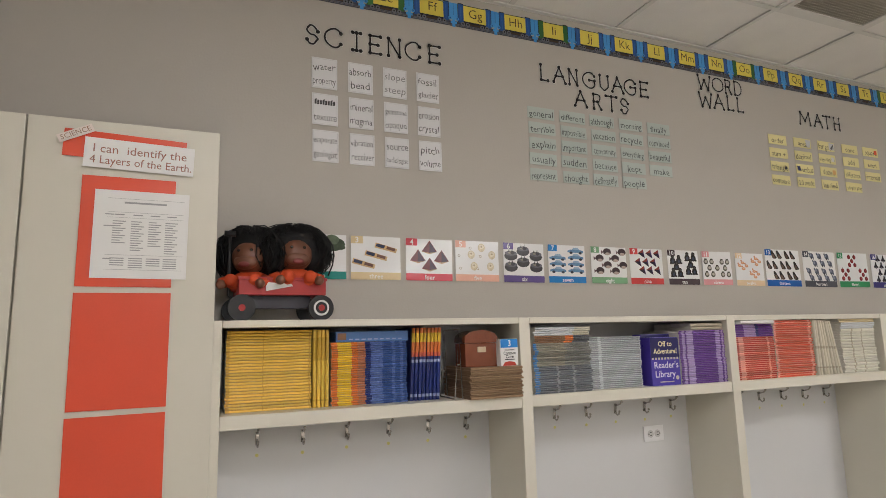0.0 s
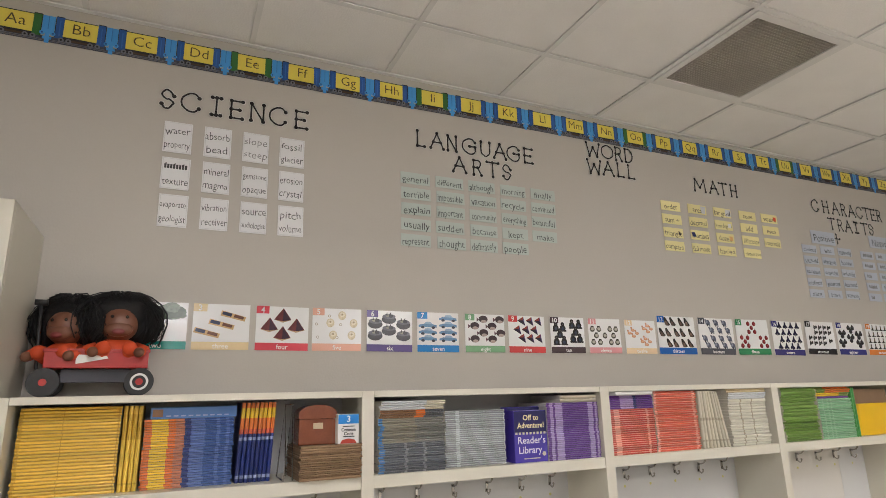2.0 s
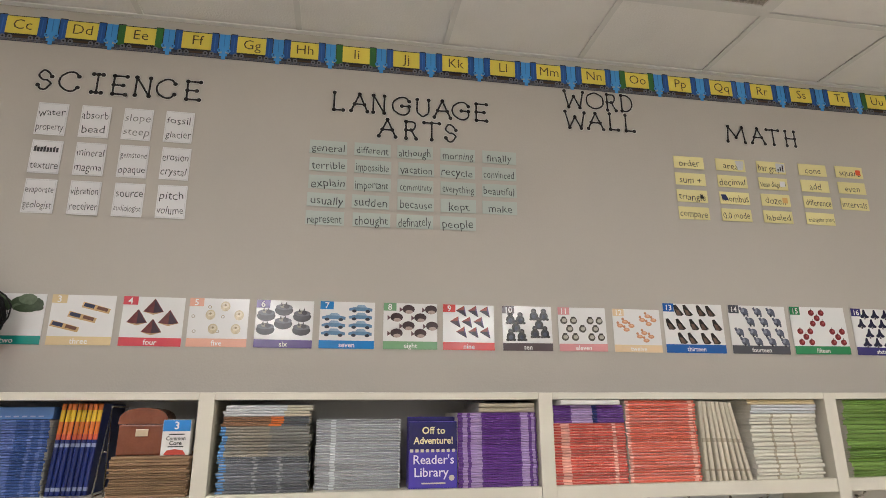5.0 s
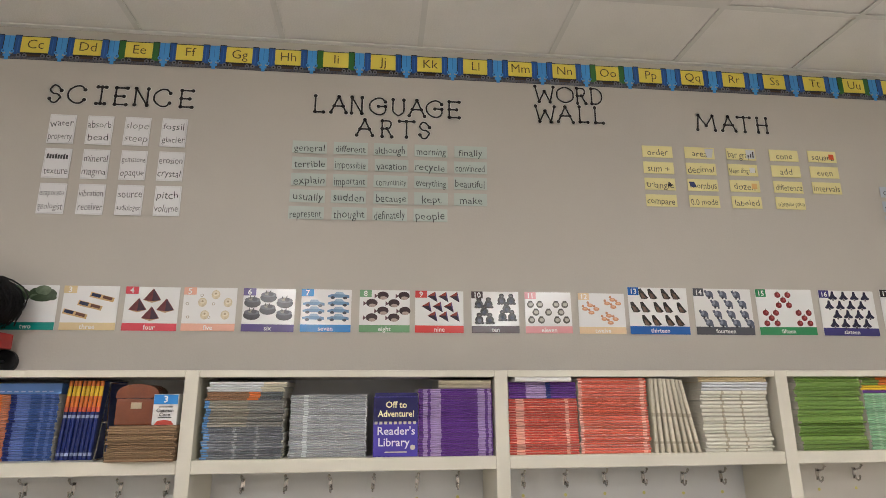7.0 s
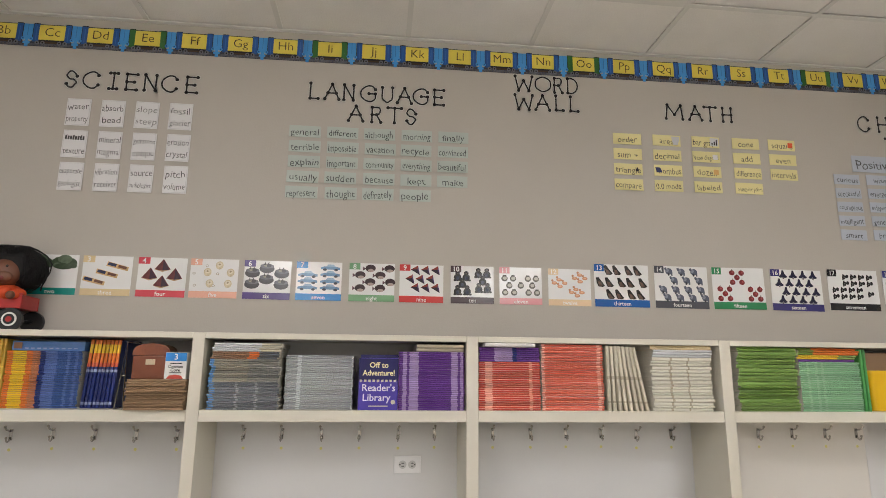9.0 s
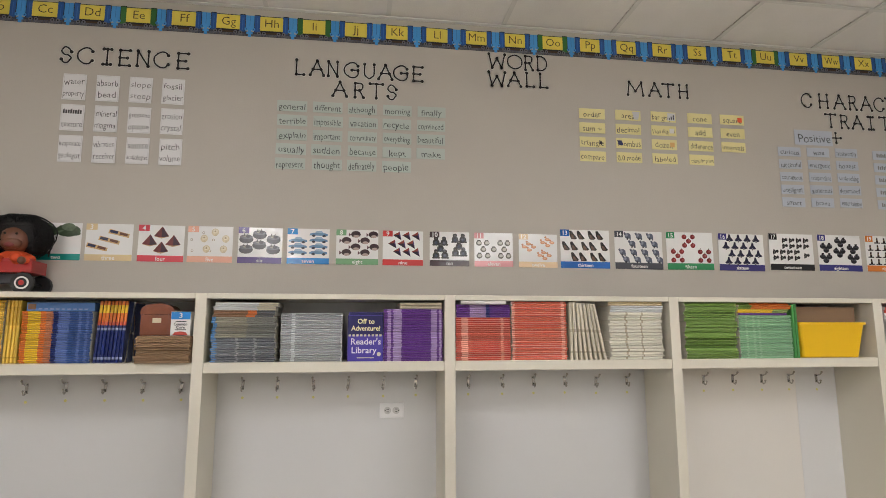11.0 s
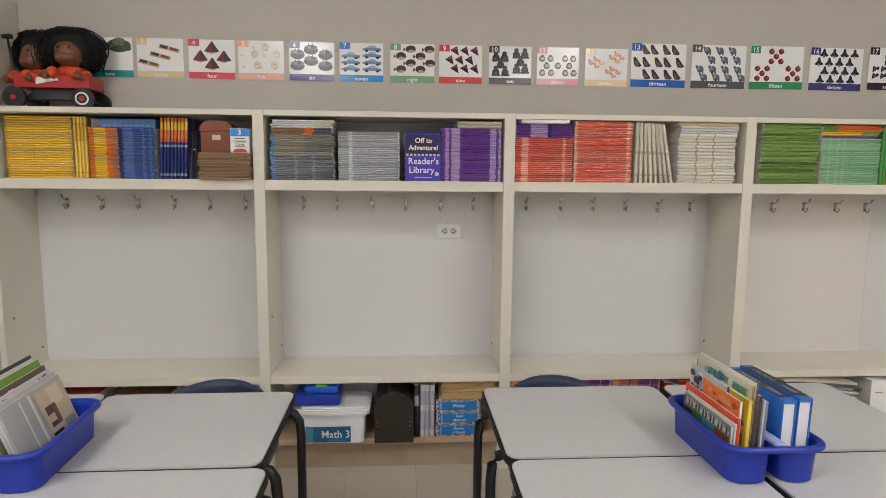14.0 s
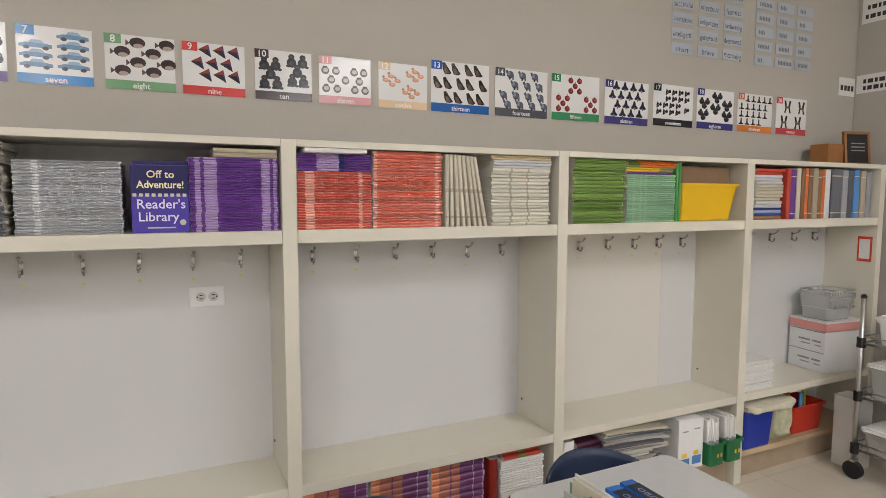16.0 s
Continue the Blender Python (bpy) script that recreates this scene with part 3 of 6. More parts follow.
for i in range(26):
    ch = "ABCDEFGHIJKLMNOPQRSTUVWXYZ"[i]
    x = 2.0715 + 0.2104 * i
    z = 2.886 + 0.0056 * (x - 2.07)
    t = thing("alphabet_card", "blue train wagon alphabet card with a letter on yellow", "alphabet card", "alphabet train", pose(x, WALL_Y - 0.0015, z, 0, random.uniform(-0.4, 0.2), 0))
    bm = bmesh.new()
    side = 2 if ch in "AEIOU" else 1
    # track with sleepers and two rails
    box(bm, -0.1050, 0.1050, -0.0012, 0, 0.0, 0.024, 4)
    for k in range(14):
        q = -0.098 + 0.0150 * k
        box(bm, q - 0.0035, q + 0.0035, -0.0017, -0.0013, 0.001, 0.011, 7)
    box(bm, -0.1050, 0.1050, -0.0022, -0.0018, 0.0035, 0.0058, 5)
    box(bm, -0.1050, 0.1050, -0.0022, -0.0018, 0.0095, 0.0112, 5)
    # wagon sides with rounded dark tops, dark belly, wheels
    for sx in (-1, 1):
        box(bm, min(sx * 0.0555, sx * 0.0825), max(sx * 0.0555, sx * 0.0825), -0.0030, -0.0013, 0.022, 0.113, side)
        box(bm, sx * 0.069 - 0.0125, sx * 0.069 + 0.0125, -0.0036, -0.0031, 0.1105, 0.1140, 6)
        box(bm, sx * 0.083 - 0.0012, sx * 0.083 + 0.0012, -0.0034, -0.0013, 0.022, 0.112, 6)
        box(bm, sx * 0.069 - 0.002, sx * 0.069 + 0.002, -0.0034, -0.0031, 0.030, 0.098, 8 if side == 1 else side)
        for q in (0.036, 0.060):
            disc(bm, (sx * q, -0.0036, 0.0165), 0.0095, 0.0010, "y", 5, 14)
            disc(bm, (sx * q, -0.0044, 0.0165), 0.0040, 0.0008, "y", 6, 10)
    box(bm, -0.0555, 0.0555, -0.0026, -0.0013, 0.014, 0.110, 6)
    box(bm, -0.0300, 0.0300, -0.0034, -0.0027, 0.015, 0.022, 9)
    part("wagon", bm, TRAIN, t)
    bm = bmesh.new()
    box(bm, 0.0850, 0.1255, -0.0030, -0.0016, 0.034, 0.110, 3)
    box(bm, 0.1035, 0.1065, -0.0037, -0.0031, 0.052, 0.109, 10)
    for q in (0.088, 0.1225):
        disc(bm, (q, -0.0036, 0.036), 0.0085, 0.0012, "y", 3, 12)
        disc(bm, (q, -0.0044, 0.036), 0.0035, 0.0008, "y", 1, 10)
    box(bm, 0.0975, 0.1125, -0.0046, -0.0038, -0.005, 0.036, 3)
    box(bm, 0.0900, 0.1200, -0.0050, -0.0044, 0.010, 0.021, 3)
    part("coupling", bm, TRAIN, t, "light blue coupling between the wagons")
    bm = bmesh.new()
    box(bm, -0.0560, 0.0560, -0.0044, -0.0035, 0.0315, 0.1055, 0)
    lp = part("letter_panel", bm, TRAIN, t, "yellow panel with a black letter pair")
    writing(ch + ch.lower(), mat("olive_ink", (0.075, 0.055, 0.015), 0.6), lp, 0.002, -0.0054, 0.069, 0.062, 0.085, bold=-0.008)
bm = bmesh.new()
box(bm, 7.47, 7.60, WALL_Y - 0.003, WALL_Y - 0.0015, 2.945, 3.035)
solid("train_end_card", bm, mat("train_red", (0.35, 0.05, 0.06), 0.4), "dark red end card of the alphabet train", "alphabet card")


# ---- number cards ----
def ellipse(cx, cz, rx, rz, n=12):
    return [(cx + rx * math.cos(2 * math.pi * k / n), cz + rz * math.sin(2 * math.pi * k / n)) for k in range(n)]


# each picture is a list of shapes, (colour index, points), in a square of side 1
def picture(kind):
    if kind == "tree":
        return [(0, ellipse(0.35, 0.62, 0.3, 0.26)), (0, ellipse(0.66, 0.60, 0.28, 0.24)), (1, ellipse(0.5, 0.78, 0.25, 0.18)), (1, ellipse(0.25, 0.5, 0.14, 0.12)), (0, ellipse(0.8, 0.48, 0.15, 0.1)), (0, ellipse(0.5, 0.46, 0.34, 0.14)), (1, ellipse(0.58, 0.68, 0.12, 0.10))]
    if kind == "paint":
        return [(1, [(0, 0.42), (0.95, 0.12), (1, 0.36), (0.06, 0.7)]), (0, [(0.06, 0.48), (0.42, 0.36), (0.46, 0.54), (0.1, 0.65)]), (2, [(0.52, 0.34), (0.88, 0.22), (0.92, 0.37), (0.55, 0.5)])]
    if kind == "cone":
        return [(0, [(0.02, 0.2), (0.5, 0.04), (0.98, 0.2), (0.52, 0.98)]), (1, [(0.5, 0.10), (0.92, 0.22), (0.52, 0.9)]), (2, [(0.02, 0.2), (0.5, 0.02), (0.98, 0.2), (0.5, 0.12)])]
    if kind == "ring":
        return [(0, ellipse(0.5, 0.5, 0.42, 0.46)), (1, ellipse(0.5, 0.6, 0.3, 0.24)), (2, ellipse(0.5, 0.6, 0.1, 0.1))]
    if kind == "nest":
        return [(0, ellipse(0.5, 0.4, 0.48, 0.36)), (1, ellipse(0.5, 0.62, 0.44, 0.2)), (2, ellipse(0.42, 0.68, 0.14, 0.12)), (0, ellipse(0.62, 0.66, 0.15, 0.14)), (0, [(0.3, 0.7), (0.36, 0.98), (0.42, 0.7)]), (0, [(0.5, 0.7), (0.62, 1.0), (0.62, 0.7)])]
    if kind == "car":
        return [(0, [(0, 0.3), (1, 0.26), (1, 0.5), (0.78, 0.58), (0.2, 0.6), (0, 0.48)]), (1, [(0.28, 0.58), (0.38, 0.8), (0.66, 0.8), (0.78, 0.58)]), (2, ellipse(0.22, 0.27, 0.1, 0.13)), (2, ellipse(0.8, 0.25, 0.1, 0.13))]
    if kind == "fish":
        return [(0, ellipse(0.58, 0.55, 0.4, 0.36)), (1, ellipse(0.62, 0.34, 0.24, 0.15)), (2, [(0, 0.3), (0.22, 0.5), (0, 0.72)])]
    if kind == "kite":
        return [(0, [(0, 0.55), (0.75, 1), (0.95, 0)]), (1, [(0, 0.55), (0.75, 1), (0.7, 0.6)]), (2, [(0.7, 0.6), (0.75, 1), (0.95, 0)])]
    if kind == "bear":
        return [(0, ellipse(0.5, 0.36, 0.36, 0.36)), (0, ellipse(0.5, 0.78, 0.23, 0.2)), (1, ellipse(0.5, 0.3, 0.16, 0.18)), (0, ellipse(0.25, 0.1, 0.16, 0.1)), (0, ellipse(0.78, 0.1, 0.16, 0.1)), (2, ellipse(0.5, 0.74, 0.08, 0.06))]
    if kind == "pot":
        return [(0, ellipse(0.5, 0.45, 0.46, 0.42)), (1, ellipse(0.54, 0.5, 0.3, 0.24)), (2, [(0.2, 0.8), (0.8, 0.8), (0.7, 0.95), (0.3, 0.95)])]
    if kind == "duck":
        return [(0, ellipse(0.52, 0.32, 0.44, 0.26)), (0, ellipse(0.22, 0.7, 0.18, 0.18)), (1, ellipse(0.56, 0.36, 0.2, 0.12)), (2, [(0.0, 0.66), (0.1, 0.6), (0.1, 0.74)])]
    if kind == "penguin":
        return [(0, [(0.05, 0.95), (0.3, 1.0), (0.6, 0.6), (0.98, 0.12), (0.75, 0.0), (0.3, 0.02), (0.12, 0.4)]), (1, [(0.2, 0.6), (0.5, 0.5), (0.75, 0.1), (0.35, 0.06)])]
    if kind == "elephant":
        return [(0, ellipse(0.55, 0.5, 0.4, 0.36)), (1, ellipse(0.35, 0.62, 0.22, 0.2)), (0, [(0.0, 0.85), (0.25, 0.95), (0.3, 0.6), (0.1, 0.6)]), (2, [(0.4, 0.02), (0.58, 0.02), (0.58, 0.3), (0.4, 0.3)]), (0, [(0.76, 0.02), (0.94, 0.02), (0.94, 0.4), (0.76, 0.4)])]
    if kind == "apple":
        return [(0, ellipse(0.5, 0.42, 0.46, 0.42)), (1, ellipse(0.62, 0.5, 0.16, 0.18)), (2, [(0.46, 0.8), (0.54, 0.8), (0.6, 1), (0.5, 1)])]
    if kind == "bell":
        return [(0, [(0.02, 0.28), (0.3, 0.6), (0.4, 1), (0.6, 1), (0.7, 0.6), (0.98, 0.28)]), (0, ellipse(0.25, 0.28, 0.24, 0.14)), (0, ellipse(0.75, 0.28, 0.24, 0.14)), (1, [(0.42, 0.02), (0.58, 0.02), (0.58, 0.2), (0.42, 0.2)])]
    if kind == "gear":
        return [(0, ellipse(0.3, 0.5, 0.28, 0.3)), (0, ellipse(0.75, 0.6, 0.22, 0.25)), (1, ellipse(0.3, 0.5, 0.1, 0.1)), (0, [(0, 0.1), (0.2, 0.1), (0.3, 0.9), (0.1, 0.9)])]
    if kind == "bowl":
        return [(0, ellipse(0.5, 0.42, 0.46, 0.36)), (1, ellipse(0.5, 0.6, 0.36, 0.16)), (0, [(0.3, 0.9), (0.7, 0.95), (0.6, 0.5), (0.4, 0.5)])]
    if kind == "flag":
        return [(0, [(0.3, 0.1), (0.7, 0.1), (0.62, 1), (0.38, 1)]), (0, [(0.0, 0.08), (1, 0.08), (1, 0.26), (0, 0.26)]), (1, [(0.4, 0.5), (0.6, 0.5), (0.6, 0.7), (0.4, 0.7)])]
    return [(0, [(0.1, 0.95), (0.3, 0.95), (0.42, 0.6), (0.4, 0.4), (0.2, 0.5)]), (0, [(0.9, 0.95), (0.7, 0.95), (0.58, 0.6), (0.6, 0.4), (0.8, 0.5)]), (1, [(0.2, 0.35), (0.8, 0.35), (0.8, 0.52), (0.2, 0.52)]), (0, [(0.1, 0), (0.3, 0), (0.4, 0.4), (0.25, 0.4)]), (0, [(0.9, 0), (0.7, 0), (0.6, 0.4), (0.75, 0.4)])]


def cross(cx, cy, d=0.1, e=0.13):
    return [(cx, cy), (cx - d, cy - e), (cx + d, cy - e), (cx - d, cy + e), (cx + d, cy + e)]


def rows(*spec):
    return [(x0 + dx * k, y) for y, x0, dx, n in spec for k in range(n)]


NUMBERS = [
    (1, "one", "2a3a78", "apple", [(0.5, 0.55)], 0.4, ("803020", "a05038", "304020")),
    (2, "two", "1f8f86", "tree", [(0.24, 0.70), (0.72, 0.70)], 0.50, ("44523f", "5f6e58", "5a5048")),
    (3, "three", "dcc79c", "paint", [(0.70, 0.76), (0.50, 0.55), (0.25, 0.34)], 0.40, ("28304e", "c8a878", "6a4638")),
    (4, "four", "d24a58", "cone", [(0.5, 0.78), (0.25, 0.53), (0.76, 0.53), (0.5, 0.32)], 0.30, ("6a3034", "402838", "b89a78")),
    (5, "five", "e6b09c", "ring", [(0.60, 0.82), (0.36, 0.62), (0.84, 0.62), (0.42, 0.30), (0.80, 0.30)], 0.17, ("cfc2a6", "ddd4c0", "a0927a")),
    (6, "six", "5a4a86", "nest", [(0.48, 0.80), (0.18, 0.66), (0.80, 0.66), (0.48, 0.48), (0.18, 0.34), (0.80, 0.34)], 0.29, ("3c3a40", "606068", "8a8478")),
    (7, "seven", "1f80c8", "car", [(0.74, 0.85), (0.25, 0.64), (0.74, 0.66), (0.25, 0.46), (0.74, 0.46), (0.25, 0.27), (0.74, 0.27)], 0.37, ("6288ac", "93b0ca", "303848")),
    (8, "eight", "7aa880", "fish", [(0.44, 0.84), (0.86, 0.84), (0.22, 0.64), (0.66, 0.64), (0.44, 0.44), (0.88, 0.44), (0.22, 0.26), (0.66, 0.26)], 0.25, ("403034", "b0a098", "6a5058")),
    (9, "nine", "d04848", "kite", rows((0.84, 0.36, 0.23, 3), (0.57, 0.24, 0.23, 3), (0.32, 0.36, 0.23, 3)), 0.19, ("281c30", "8a3a34", "504070")),
    (10, "ten", "4a3c40", "bear", [(0.16, 0.70), (0.36, 0.70), (0.64, 0.80), (0.84, 0.80), (0.27, 0.50), (0.74, 0.58), (0.16, 0.28), (0.38, 0.28), (0.65, 0.36), (0.85, 0.36)], 0.21, ("1c1c20", "3a4050", "605850")),
    (11, "eleven", "da989c", "pot", rows((0.67, 0.12, 0.20, 2), (0.67, 0.67, 0.19, 2), (0.46, 0.23, 0.27, 3), (0.25, 0.13, 0.21, 2), (0.25, 0.68, 0.20, 2)), 0.165, ("55524c", "b0aca0", "403c38")),
    (12, "twelve", "e6cca8", "duck", [(0.74, 0.86), (0.62, 0.76), (0.86, 0.76), (0.75, 0.66), (0.25, 0.70), (0.14, 0.60), (0.38, 0.60), (0.27, 0.50), (0.64, 0.42), (0.54, 0.33), (0.78, 0.33), (0.67, 0.23)], 0.13, ("d09878", "e0b494", "a06848")),
    (13, "thirteen", "1c60b0", "penguin", rows((0.85, 0.26, 0.155, 2), (0.85, 0.64, 0.16, 2), (0.53, 0.11, 0.165, 2), (0.53, 0.50, 0.16, 2), (0.53, 0.89, 0.1, 1), (0.22, 0.285, 0.165, 2), (0.22, 0.675, 0.165, 2)), 0.175, ("1e1a1a", "6a5448", "1e1a1a")),
    (14, "fourteen", "50525a", "elephant", rows((0.86, 0.27, 0.235, 3), (0.63, 0.36, 0.235, 3), (0.38, 0.15, 0.235, 4), (0.17, 0.225, 0.235, 4)), 0.165, ("5a6070", "8a90a0", "3a3c48")),
    (15, "fifteen", "2f8a58", "apple", cross(0.48, 0.75, 0.09, 0.127) + cross(0.23, 0.31, 0.09, 0.127) + cross(0.81, 0.31, 0.09, 0.127), 0.118, ("7a2428", "a04848", "3a2820")),
    (16, "sixteen", "3c3878", "bell", rows((0.86, 0.25, 0.195, 4), (0.63, 0.165, 0.195, 4), (0.40, 0.285, 0.195, 4), (0.18, 0.21, 0.195, 4)), 0.165, ("24243e", "3a3040", "24243e")),
    (17, "seventeen", "222226", "gear", rows((0.80, 0.36, 0.16, 2), (0.80, 0.68, 0.16, 2), (0.62, 0.36, 0.16, 2), (0.62, 0.68, 0.16, 2), (0.44, 0.14, 0.16, 2), (0.44, 0.46, 0.16, 2), (0.26, 0.14, 0.16, 2), (0.26, 0.46, 0.16, 2), (0.34, 0.84, 0.1, 1)), 0.118, ("2a2a2c", "808080", "2a2a2c")),
    (18, "eighteen", "3a3c80", "bowl", rows((0.84, 0.46, 0.15, 2), (0.72, 0.53, 0.15, 1), (0.66, 0.12, 0.15, 2), (0.54, 0.19, 0.15, 1), (0.64, 0.74, 0.15, 2), (0.52, 0.81, 0.15, 1), (0.52, 0.42, 0.15, 2), (0.40, 0.5, 0.15, 1), (0.34, 0.10, 0.15, 2), (0.22, 0.17, 0.15, 1), (0.34, 0.74, 0.15, 2), (0.22, 0.81, 0.15, 1)), 0.13, ("222228", "505058", "222228")),
    (19, "nineteen", "d8803c", "flag", rows((0.85, 0.28, 0.16, 5), (0.62, 0.11, 0.17, 5), (0.40, 0.11, 0.17, 5), (0.18, 0.11, 0.17, 4)), 0.115, ("302a2c", "8a7a60", "302a2c")),
    (20, "twenty", "c84a50", "chair", rows((0.74, 0.36, 0.46, 2), (0.28, 0.26, 0.46, 2)), 0.24, ("4a3a3a", "7a6458", "4a3a3a")),
]
ASPECT = {"tree": 0.85, "car": 0.52, "paint": 0.75, "cone": 0.85, "fish": 0.8, "nest": 0.8}
CARD_X = {1: 2.312, 2: 2.540, 3: 2.761, 4: 2.987, 5: 3.206, 6: 3.433, 7: 3.660, 8: 3.892, 9: 4.117, 10: 4.350, 11: 4.576, 12: 4.805, 13: 5.026, 14: 5.320, 15: 5.610, 16: 5.907, 17: 6.206, 18: 6.500, 19: 6.797, 20: 7.104}
for n, word, band, kind, spots, size, cols in NUMBERS:
    size *= 1.0 if n in (11, 13, 14, 15, 16) else 1.16
    big = n >= 13
    w, h = (0.265, 0.200) if big else (0.203, 0.172)
    w = w - 0.004 * (n in (7, 9, 10, 11)) + 0.007 * (n == 19) - 0.008 * (n == 20)
    mats = [GLOSS, mat("band_" + word, band, 0.16)] + [mat("print_%s_%d" % (word, k), c, 0.18, var=0.38, scale=70, fine=420) for k, c in enumerate(cols)]
    t = thing("number_card", "laminated number card %s with matching small pictures" % word, "number card", "number cards", pose(CARD_X[n], WALL_Y - 0.0015, 1.749 + 0.007 * (n > 16), 0, random.uniform(-0.5, 0.5), 0))
    bm = bmesh.new()
    box(bm, 0, w, -0.0015, 0, 0, h)
    part("card", bm, mats, t)
    bm = bmesh.new()
    poly(bm, [(0.0, 0.0), (w, 0.0), (w, 0.17 * h), (0.0, 0.17 * h)], -0.0024, 1)
    b = part("name_band", bm, mats, t)
    writing(word, WHITE, b, w / 2, -0.0032, 0.075 * h, 0.026, bold=0.01)
    bm = bmesh.new()
    poly(bm, [(0.0, 0.83 * h), (0.048, 0.83 * h), (0.048, h), (0.0, h)], -0.0034, 1)
    q = part("number_tab", bm, mats, t)
    writing(str(n), WHITE, q, 0.024, -0.0042, 0.905 * h, 0.032, bold=0.012)
    s = size * w
    bm = bmesh.new()
    for k, (ci, pts) in enumerate(picture(kind)):
        poly(bm, [((q[0] - 0.5) * s, (q[1] - 0.5) * s * ASPECT.get(kind, 1)) for q in pts], -0.0022 - 0.00025 * k, 2 + ci)
    me = link_mesh("picture", bm, mats)
    if n == 5:
        # small printed rings beside the pictures
        for u, v in ((0.34, 0.80), (0.08, 0.58), (0.57, 0.58), (0.11, 0.24), (0.50, 0.24)):
            bm = bmesh.new()
            poly(bm, ellipse(u * w, (0.10 + 0.9 * v) * h, 0.0062, 0.0058), -0.0022, 4)
            poly(bm, ellipse(u * w, (0.10 + 0.9 * v) * h, 0.0042, 0.0040), -0.0026, 0)
            part("ring_mark", bm, mats, t)
    for u, v in spots:
        ob = new("picture", me)
        ob.parent, ob.location = t, (u * w, 0, (0.10 + 0.9 * v) * h)


# ---- books ----
BOOKS = {}


def book_mesh(key, length, depth, thick, bands, mats, edge=0):
    """A book lying flat: spine along x at y = 0, rounded; bands are (end share, material index) along the spine; pages at the ends."""
    if key in BOOKS:
        return BOOKS[key]
    bm = bmesh.new()
    r = min(thick * 0.62, 0.006)
    prof = [(depth, 0), (r * 0.8, 0), (r * 0.22, thick * 0.16), (0, thick * 0.5), (r * 0.22, thick * 0.84), (r * 0.8, thick), (depth, thick)]
    stops, last = [0.0], []
    for e, mi in bands:
        stops.append(e)
        last.append(mi)
    rings = [[bm.verts.new((s * length, p[0], p[1])) for p in prof] for s in stops]
    for i, mi in enumerate(last):
        a, b = rings[i], rings[i + 1]
        for k in range(len(prof)):
            q = (k + 1) % len(prof)
            f = bm.faces.new((a[k], b[k], b[q], a[q]))
            f.material_index = 0 if k == len(prof) - 1 else (1 if k in (0, 5) else (edge if edge and k in (1, 4) else mi))
    for ring in (rings[0], rings[-1]):
        bm.faces.new(ring).material_index = 0
    BOOKS[key] = link_mesh("book", bm, mats)
    return BOOKS[key]


def kind_of(label):
    for k in ("workbook", "magazine", "textbook", "paperback", "folder", "binder", "reader", "hardback"):
        if k in label:
            return k
    return "book"


def flat_stack(label, group, x0, x1, z0, z1, n, bands, mats, depth=0.22, y=None, jitter=0.004, uneven=0.0, name="", edge=0, vary=0.0):
    """n alike books lying one on another, spines to the room."""
    y = FRONT_Y + 0.014 if y is None else y
    name = name or kind_of(label)
    th = (z1 - z0) / n
    me = book_mesh((group, n, x1 - x0, z1 - z0, mats[1].name), x1 - x0 - 2 * jitter, depth, th * 0.94, bands, mats, edge)
    z = z0
    thicks = [1 + vary * random.uniform(-1, 1) for _ in range(n)]
    for i in range(n):
        ob = new(name, me)
        k = thicks[i] * n / sum(thicks)
        s = 1 + uneven * random.uniform(-1, 1)
        ob.matrix_world = pose(x0 + jitter + random.uniform(-jitter, jitter), y + abs(random.gauss(0, jitter)), z, random.uniform(-0.2, 0.2) * (uneven > 0), random.uniform(-0.25, 0.25) * (uneven > 0), random.uniform(-0.5, 0.5) + uneven * random.uniform(-4, 4)) @ Matrix.Diagonal((s, 1, k, 1))
        tagged(ob, label, name.replace("_", " "), group)
        z += th * k


def upright(label, group, x0, x1, z0, height, n, bands, mats, depth=0.2, lean=0.0, y=None, shrink=0.0, name="", fan=False):
    """n alike books standing, spines to the room; lean in degrees to the right."""
    y = FRONT_Y + 0.014 if y is None else y
    name = name or kind_of(label)
    th = (x1 - x0) / n
    me = book_mesh((group, n, height, x1 - x0, mats[1].name), height, depth, th * 0.89, bands, mats)
    for i in range(n):
        ob = new(name, me)
        h = 1 - shrink * random.random()
        a = lean * (i / max(1, n - 1)) if fan else lean
        ob.matrix_world = pose(x0 + th * (i + 1) + (height * 0.97 * math.sin(radians(-a)) if fan else 0), y + random.uniform(0, 0.004), z0 + 0.0006, 0, 0, 0) @ pose(0, 0, 0, 0, a + random.uniform(-0.2, 0.2), 0) @ pose(0, 0, 0, 0, -90, 0) @ Matrix.Diagonal((h, 1, 1, 1))
        tagged(ob, label, name.replace("_", " "), group)


def cover(name, colour, rough=0.35, rand=0.2):
    return mat(name, colour, rough, var=0.07, scale=25, rand=rand)


YEL, YELW = cover("yellow_cover", "ecc452"), cover("yellow_text", "cfa43a")
BLU, ORA, LEM = cover("blue_cover", "345494"), cover("orange_cover", "de7634"), cover("lemon_cover", "eac438")
PALE, NAV = cover("pale_print", "9aa6c8", rand=0.2), cover("navy_cover", "182a70")
PUR, PURL = cover("purple_cover", "66388c"), cover("lilac_print", "b49cca", rand=0.15)
RED, REDL = cover("red_cover", "c24636"), cover("pink_print", "eeb0a2", rand=0.2)
COR = cover("coral_cover", "d05c44")
GRN, GRNL = cover("green_cover", "6c8c40"), cover("green_edge", "88a45c", rand=0.2)
MNT, MNTL = cover("mint_cover", "8ab892"), cover("mint_edge", "a4c8a8", rand=0.15)
